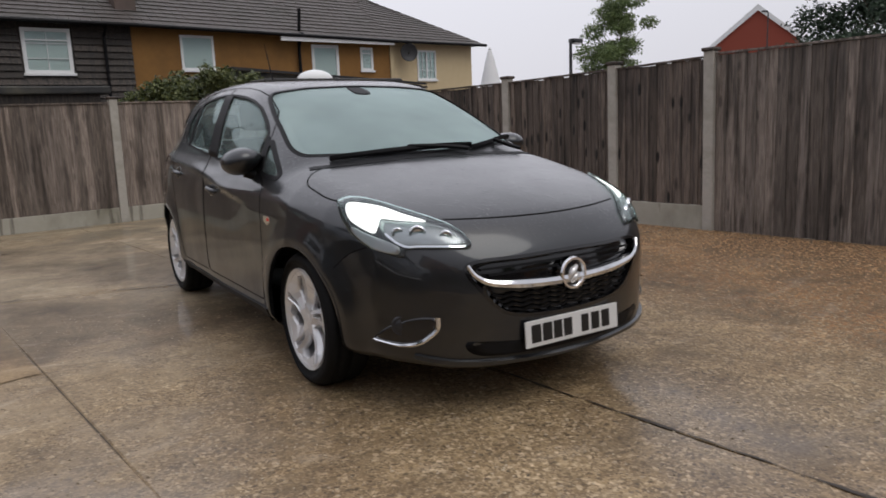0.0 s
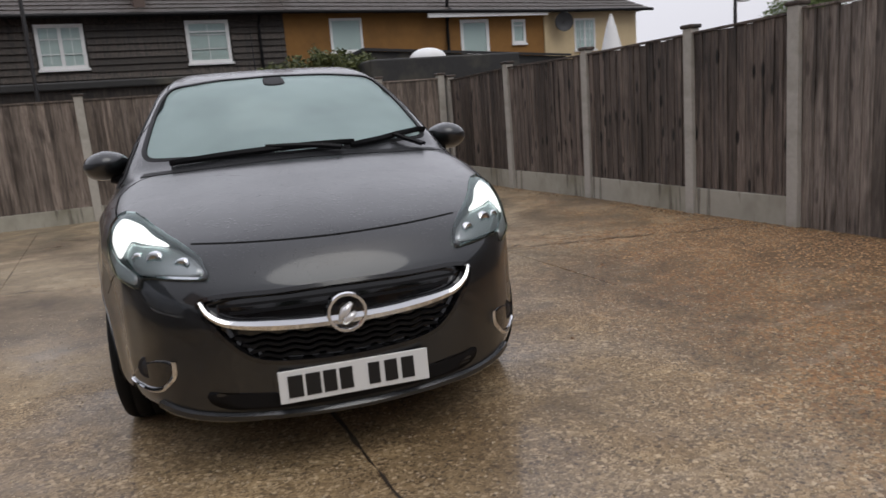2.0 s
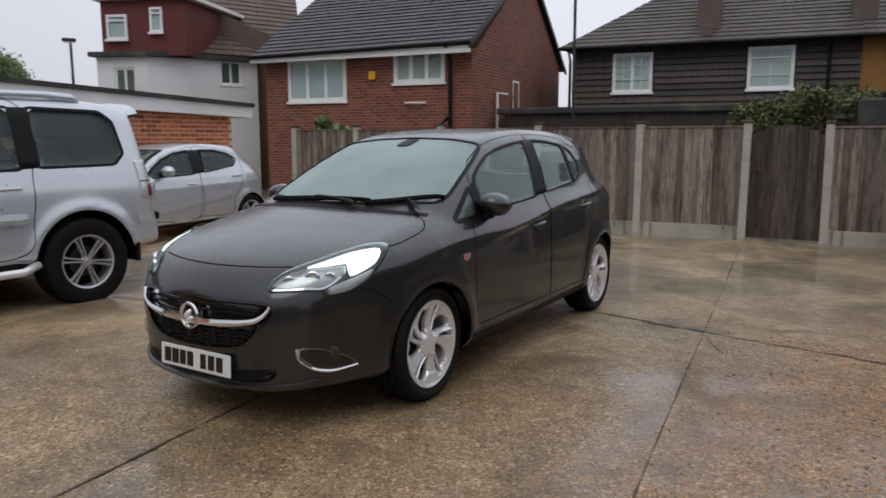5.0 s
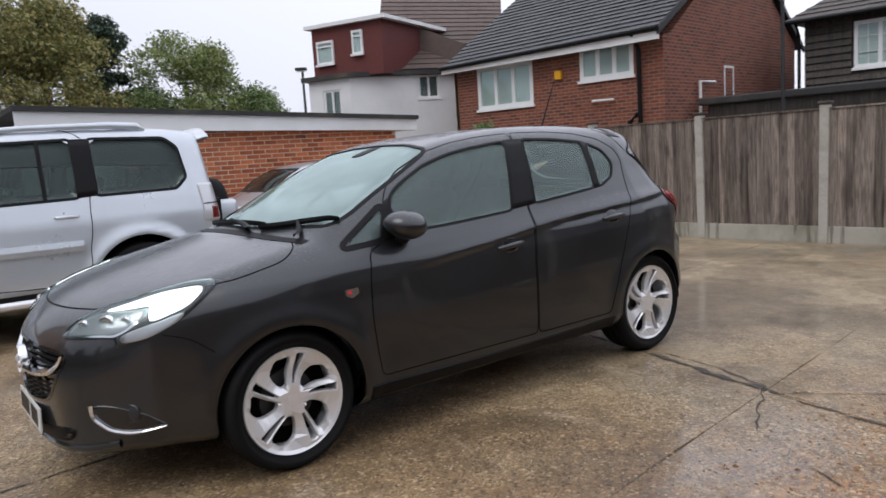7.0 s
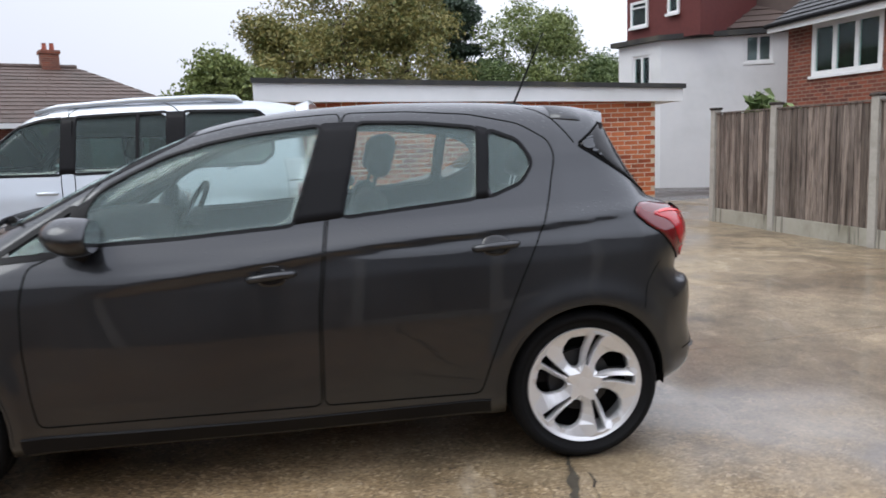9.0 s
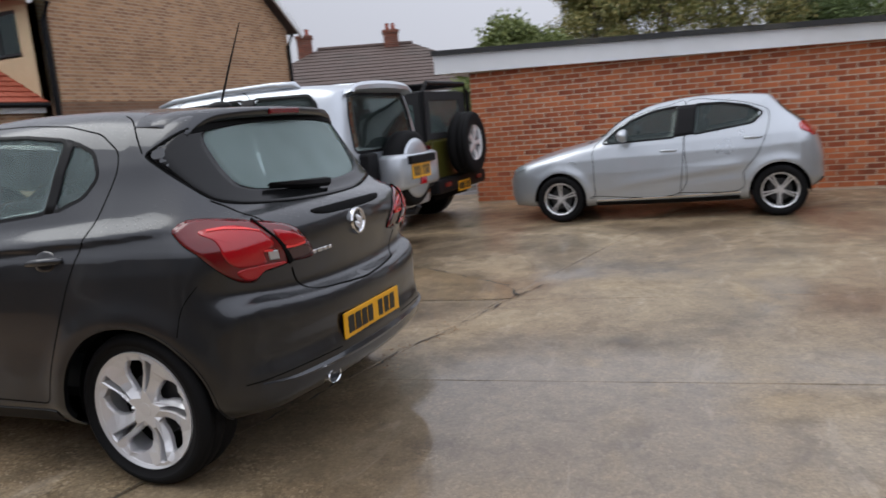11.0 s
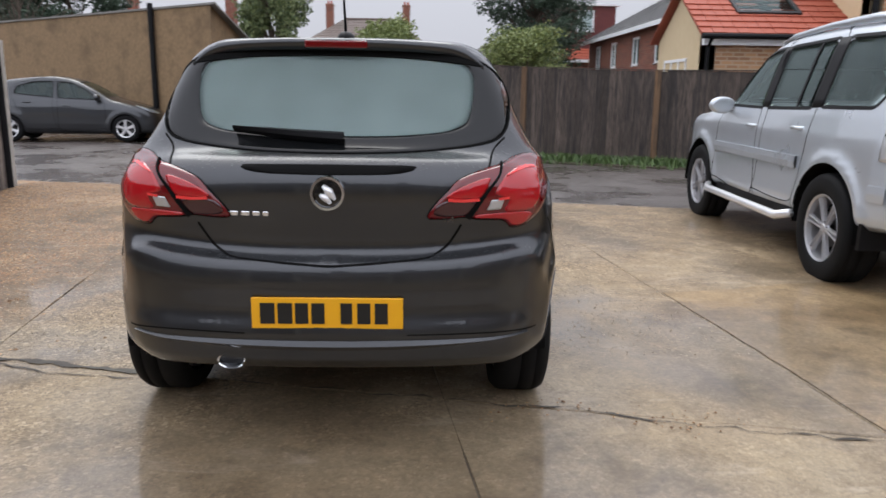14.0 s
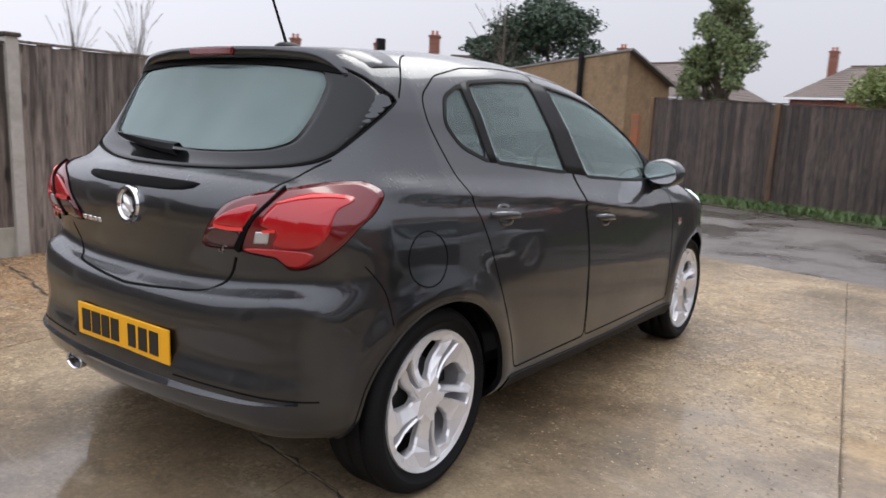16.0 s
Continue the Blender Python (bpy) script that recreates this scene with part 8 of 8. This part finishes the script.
part("tailgate_trim", suv_skin.patch([(-.66, 1.0), (-.66, 1.72), (.66, 1.72), (.66, 1.0), (.4, .78), (-.4, .78)], "y", 1, -.02, .004, 90, 4), BLACK_PLASTIC, suv_body)
part("rear_spoiler", suv_skin.ribbon([(-.58, 1.655), (-.52, 1.70), (-.3, 1.715), (0, 1.72), (.3, 1.715), (.52, 1.70), (.58, 1.655)], "y", 1, [.04, .075, .08, .08, .08, .075, .04], .10, .02, 60, spine=.015), SILVER_PAINT, suv_body)
part("bumper_step", box(-.62, .62, 2.14, 2.32, .66, .74, bevel=.025), BLACK_PLASTIC, suv_body)
part("door_cladding", box(.36, .60, 2.12, 2.22, .70, 1.10, bevel=.03), BLACK_PLASTIC, suv_body)
spare = part("spare_wheel", lathe([(.10, -.11), (.34, -.11), (.375, -.08), (.385, 0), (.375, .08), (.34, .11), (.10, .11)], 56, axis="y", closed=True), RUBBER, suv, "spare wheel in a silver cover", smooth=True)
spare.matrix_local = Matrix.Translation((-.05, 2.30, .90))
cover = part("spare_cover", lathe([(.0001, .15), (.18, .145), (.27, .13), (.30, .115), (.305, .08)], 56, axis="y"), SILVER_PAINT, spare, smooth=True)
bm = box(-.43, .43, -.10, .165, -.19, .16, bevel=.05)
part("cover_panel", bm, SILVER_PAINT, spare, smooth=True)
part("cover_lamp", box(-.28, .28, .13, .20, .055, .135, bevel=.012), BLACK_PLASTIC, spare)
part("cover_reflector", box(-.07, .05, .15, .178, -.16, -.09), RED_LENS, spare)
number_plate(spare, YELLOW_PLATE, pose(.02, .172, -.02, 0, 0, 180), bars=((-.19, .05), (-.12, .05), (-.05, .04), (.04, .04), (.12, .05), (.19, .05)), w=.40, h=.15)
part("tow_bar", tube([(0, 2.1, .46), (0, 2.38, .46), (0, 2.42, .52)], .03), DARK_METAL, suv_body)
for x in (.2, -.2):
    part("underbody", box(min(x, x * 3), max(x, x * 3), -1.9, 1.9, .30, .42), SEAM, suv_body)

# green-and-black soft-top off-roader
offroad = thing("off_road_car", pose(-6.25, -2.18, -.03, 0, 0, -1.5), "boxy olive-green off-road car with black soft top and rear spare wheel", "car", "parked cars")
OLIVE = wet_paint("olive_green_paint", (.10, .096, .014), .3, .4)
SOFT = stone_material("black_canvas", (.012, .012, .013), (.028, .028, .029), .85, 60, (.01, .01, .01), .3)
tub = part("body_tub", box(-.74, .74, -1.0, 2.0, .58, 1.12, bevel=.035), OLIVE, offroad, "olive-green painted steel tub")
hood = part("bonnet", box(-.66, .66, -2.05, -.98, .62, 1.14, bevel=.05), OLIVE, offroad)
part("grille", box(-.60, .60, -2.09, -2.04, .66, 1.08, bevel=.02), BLACK_PLASTIC, offroad)
for sign in (1, -1):
    lamp = part("headlight", lathe([(.0001, -.02), (.06, -.015), (.085, 0), (.09, .02)], 24, axis="y"), REFLECTOR, offroad)
    lamp.matrix_local = Matrix.Translation((sign * .42, -2.09, .90))
    for y0 in (-1.35, 1.25):
        flare = part("wing_flare", half_tube(.52, -.22, .02, .05), BLACK_PLASTIC, offroad)
        flare.matrix_local = Matrix.Translation((sign * .92, y0, .42)) @ Matrix.Diagonal((sign, 1, 1, 1))
        alloy_wheel(offroad, (sign * .80, y0, .42), sign, 5, .225, .42, .27, 15, False, ALLOY)
    part("door", box(min(sign * .735, sign * .765), max(sign * .735, sign * .765), -.85, .25, .62, 1.14, bevel=.012), OLIVE, offroad)
    part("door_handle", box(min(sign * .765, sign * .79), max(sign * .765, sign * .79), .05, .17, 1.0, 1.04, bevel=.006), BLACK_PLASTIC, offroad)
    tl = part("tail_light", box(min(sign * .68, sign * .78), max(sign * .68, sign * .78), 1.99, 2.05, .90, 1.06, bevel=.012), DEEP_RED, offroad)
    part("bumper_lamp", box(min(sign * .45, sign * .62), max(sign * .45, sign * .62), 2.16, 2.20, .53, .59, bevel=.01), DEEP_RED, offroad)
    mr = part("door_mirror", box(min(sign * .82, sign * 1.0), max(sign * .82, sign * 1.0), -.82, -.72, 1.14, 1.30, bevel=.03), BLACK_PLASTIC, offroad)
    part("rock_rail", tube([(sign * .80, -.85, .52), (sign * .80, .75, .52)], .05), BLACK_PLASTIC, offroad)
roof = part("soft_top", box(-.70, .70, -.45, 1.96, 1.66, 1.72, bevel=.03), SOFT, offroad, "black canvas roof")
for sign in (1, -1):
    s = part("top_side", prism([(-.75, 1.12), (-.45, 1.68), (1.96, 1.68), (1.99, 1.12)], .03, axis="x"), SOFT, roof)
    s.matrix_local = Matrix.Translation((sign * .70 - .015, 0, 0))
    for y0, y1 in ((-.5, .28), (.40, 1.10), (1.2, 1.88)):
        w = part("side_window", prism([(y0 + .12 if y0 < 0 else y0, 1.18), (y0 + .12 if y0 < 0 else y0, 1.56), (y1, 1.56), (y1, 1.18)], .006, axis="x"), GLASS, s)
        w.matrix_local = Matrix.Translation((.018 if sign > 0 else .0, 0, 0)) @ Matrix.Translation((.015 * sign, 0, 0))
back = part("top_back", opening_wall(1.40, 1.12, 1.70, .03, [(.22, 1.18, 1.2, 1.6)]), SOFT, roof)
back.matrix_local = Matrix.Translation((-.70, 1.96, 0))
part("rear_window", box(-.5, .5, 1.965, 1.972, 1.18, 1.62), GLASS, roof)
part("windscreen", box(-.66, .66, -.72, -.70, 1.14, 1.64), GLASS, offroad).matrix_local = Matrix.Translation((0, -.0, 0))
for x in (-.62, -.31, 0, .31, .62):
    part("rack_bar", tube([(x, -.3, 1.79), (x, 2.0, 1.79)], .016), BLACK_PLASTIC, offroad)
part("rack_hoop", tube([(-.74, 2.02, 1.1), (-.72, 2.02, 1.70), (-.60, 2.02, 1.81), (.60, 2.02, 1.81), (.72, 2.02, 1.70), (.74, 2.02, 1.1)], .028, n=10), BLACK_PLASTIC, offroad)
for y in (-.2, .6, 1.4):
    part("rack_cross_bar", tube([(-.70, y, 1.80), (.70, y, 1.80)], .02), BLACK_PLASTIC, offroad)
part("tailgate", box(-.50, .58, 2.0, 2.035, .62, 1.10, bevel=.012), OLIVE, offroad)
part("rear_bumper", box(-.82, .82, 2.02, 2.18, .46, .64, bevel=.03), BLACK_PLASTIC, offroad)
part("chassis", box(-.55, .55, -1.9, 2.0, .36, .56), SEAM, offroad)
spare_holder = part("spare_carrier", tube([(-.02, 2.03, .95), (-.02, 2.12, .98)], .09, n=14), BLACK_PLASTIC, offroad)
sp = alloy_wheel(spare_holder, (0, 0, 0), 1, 5, .225, .40, .25, 10, False, ALLOY)
sp.matrix_local = Matrix.Translation((-.06, 2.24, 1.03)) @ Matrix.Rotation(radians(90), 4, "Z")
number_plate(offroad, YELLOW_PLATE, pose(.02, 2.19, .50, 0, 0, 180), w=.40, h=.13)
seat(offroad, (.36, .1, .75))
seat(offroad, (-.36, .1, .75))

# dark hatchback beyond the end of the east fence
far_skin = Shell(
    profile=[(-1.9, .20), (-2.0, .24), (-2.05, .38), (-2.02, .58), (-1.93, .70), (-1.75, .80), (-1.3, .93), (-1.02, 1.0), (-.6, 1.22), (-.2, 1.40), (.2, 1.48), (.6, 1.48),
             (1.2, 1.42), (1.6, 1.34), (1.68, 1.25), (1.82, .95), (1.9, .65), (1.9, .42), (1.8, .30), (1.2, .20), (-1.0, .18)],
    plan=[(-2.1, .45), (-1.95, .62), (-1.75, .73), (-1.45, .81), (-1.2, .84), (0, .85), (1.2, .85), (1.5, .81), (1.75, .73), (1.95, .60)],
    tumble=[(.15, -.06), (.28, -.02), (.42, 0), (.62, 0), (.80, -.012), (.92, -.05), (1.0, -.085), (1.2, -.165), (1.4, -.27)],
    rise=(-.03, .04), bow=(.2, .17), hubs=((-1.25, .31), (1.25, .31)), radius=.37, around=96, step=.03, pinch=.03)
side_car("hatchback_car", pose(8.1, -13.9, -.035, 0, 0, -80), "dark grey hatchback parked in front of the brown workshop", far_skin, GREY_PAINT,
         [[(-.70, .97), (-.4, 1.2), (-.1, 1.34), (.2, 1.37), (.18, 1.01)], [(.28, 1.02), (.29, 1.37), (.7, 1.36), (1.05, 1.25), (1.1, 1.1)]],
         [([(-.62, 1.04), (.62, 1.04), (.5, 1.37), (-.5, 1.37)], -1), ([(-.52, 1.0), (.52, 1.0), (.46, 1.27), (-.46, 1.27)], 1)],
         (-1.25, 1.25), .31, .205, [[(-.82, .32), (-.80, .93), (-.4, 1.26), (-.05, 1.40), (.23, 1.41), (.18, .32)], [(.19, .32), (.24, 1.41), (.72, 1.40), (1.1, 1.28), (1.15, 1.08), (1.0, .7), (.86, .32)]],
         [(0, .83), (.83, .9)], (.88, -.68, 1.02), [[(.38, .66), (.48, .74), (.62, .84), (.68, .80), (.66, .70), (.5, .66)]],
         [([(.48, .80), (.52, 1.0), (.62, 1.0), (.66, .82)], RED_LENS, "y")], .735, (5, False, .2, ALLOY), .335, DARK_GLASS)

# ---- single bricks of the garage wall, and its roof edge ----
rng = random.Random(5)
rest_v, rest_f, made = [], [], 0
course = 0
z = .06
while z < GZ - .02:
    y = GY0 + .11 - (.1125 if course % 2 else 0)
    while y < GY1:
        lo, hi = max(y - .1075, GY0), min(y + .1075, GY1)
        if hi - lo > .05:
            near = .6 < z < 1.9 and 0.2 < y < 5.3
            off = rng.uniform(-.0015, .003)
            if near and made < 300 and abs((hi - lo) - .215) < .01:
                o = part("brick", brick_me[rng.randrange(4)], None, garage)
                o.matrix_local = Matrix.Translation((off, (lo + hi) / 2, z))
                made += 1
            else:
                k = len(rest_v)
                rest_v += [(x + off, yy, zz) for x in (-.05, 0) for yy in (lo + .003, hi - .003) for zz in (z - .0300, z + .0300)]
                rest_f += [tuple(k + i for i in q) for q in ((4, 6, 7, 5), (0, 4, 5, 1), (2, 3, 7, 6), (1, 5, 7, 3), (0, 2, 6, 4))]
        y += .225
    z += .075
    course += 1
me = bpy.data.meshes.new("brickwork")
me.from_pydata(rest_v, [], rest_f)
BRICK_MANY = BRICK.copy()
BRICK_MANY.name = "red_facing_brick_joined"
kb = Nodes(BRICK_MANY)
geo = kb.t.nodes.new("ShaderNodeNewGeometry")
old = kb.b.inputs["Base Color"].links[0].from_socket
kb.color(kb.mix(geo.outputs["Random Per Island"], kb.mix(.85, old, (.52, .42, .40), "MULTIPLY"), kb.mix(.45, old, (.74, .25, .095))))
ko = Nodes(BRICK)
old = ko.b.inputs["Base Color"].links[0].from_socket
ko.color(ko.mix(ko.random(), ko.mix(.85, old, (.52, .42, .40), "MULTIPLY"), ko.mix(.45, old, (.74, .25, .095))))
me.materials.append(BRICK_MANY)
o = part("brickwork", me, None, garage)
o["kind"] = "stuff"
a, b = garage_top(-.95), garage_top(5.75)
part("fascia", prism([(-.95, a - .28), (5.75, b - .20), (5.75, b), (-.95, a)], .05, axis="x"), WHITE_TRIM, garage).matrix_local = Matrix.Translation((.10, 0, 0))
part("roof", prism([(-.97, a), (5.78, b), (5.78, b + .07), (-.97, a + .07)], -6.3, axis="x"), FELT, garage).matrix_local = Matrix.Translation((.20, 0, 0))
part("soffit", prism([(-.95, a - .28), (5.75, b - .20), (5.75, b - .17), (-.95, a - .25)], -6.0, axis="x"), WHITE_TRIM, garage).matrix_local = Matrix.Translation((.098, 0, 0))
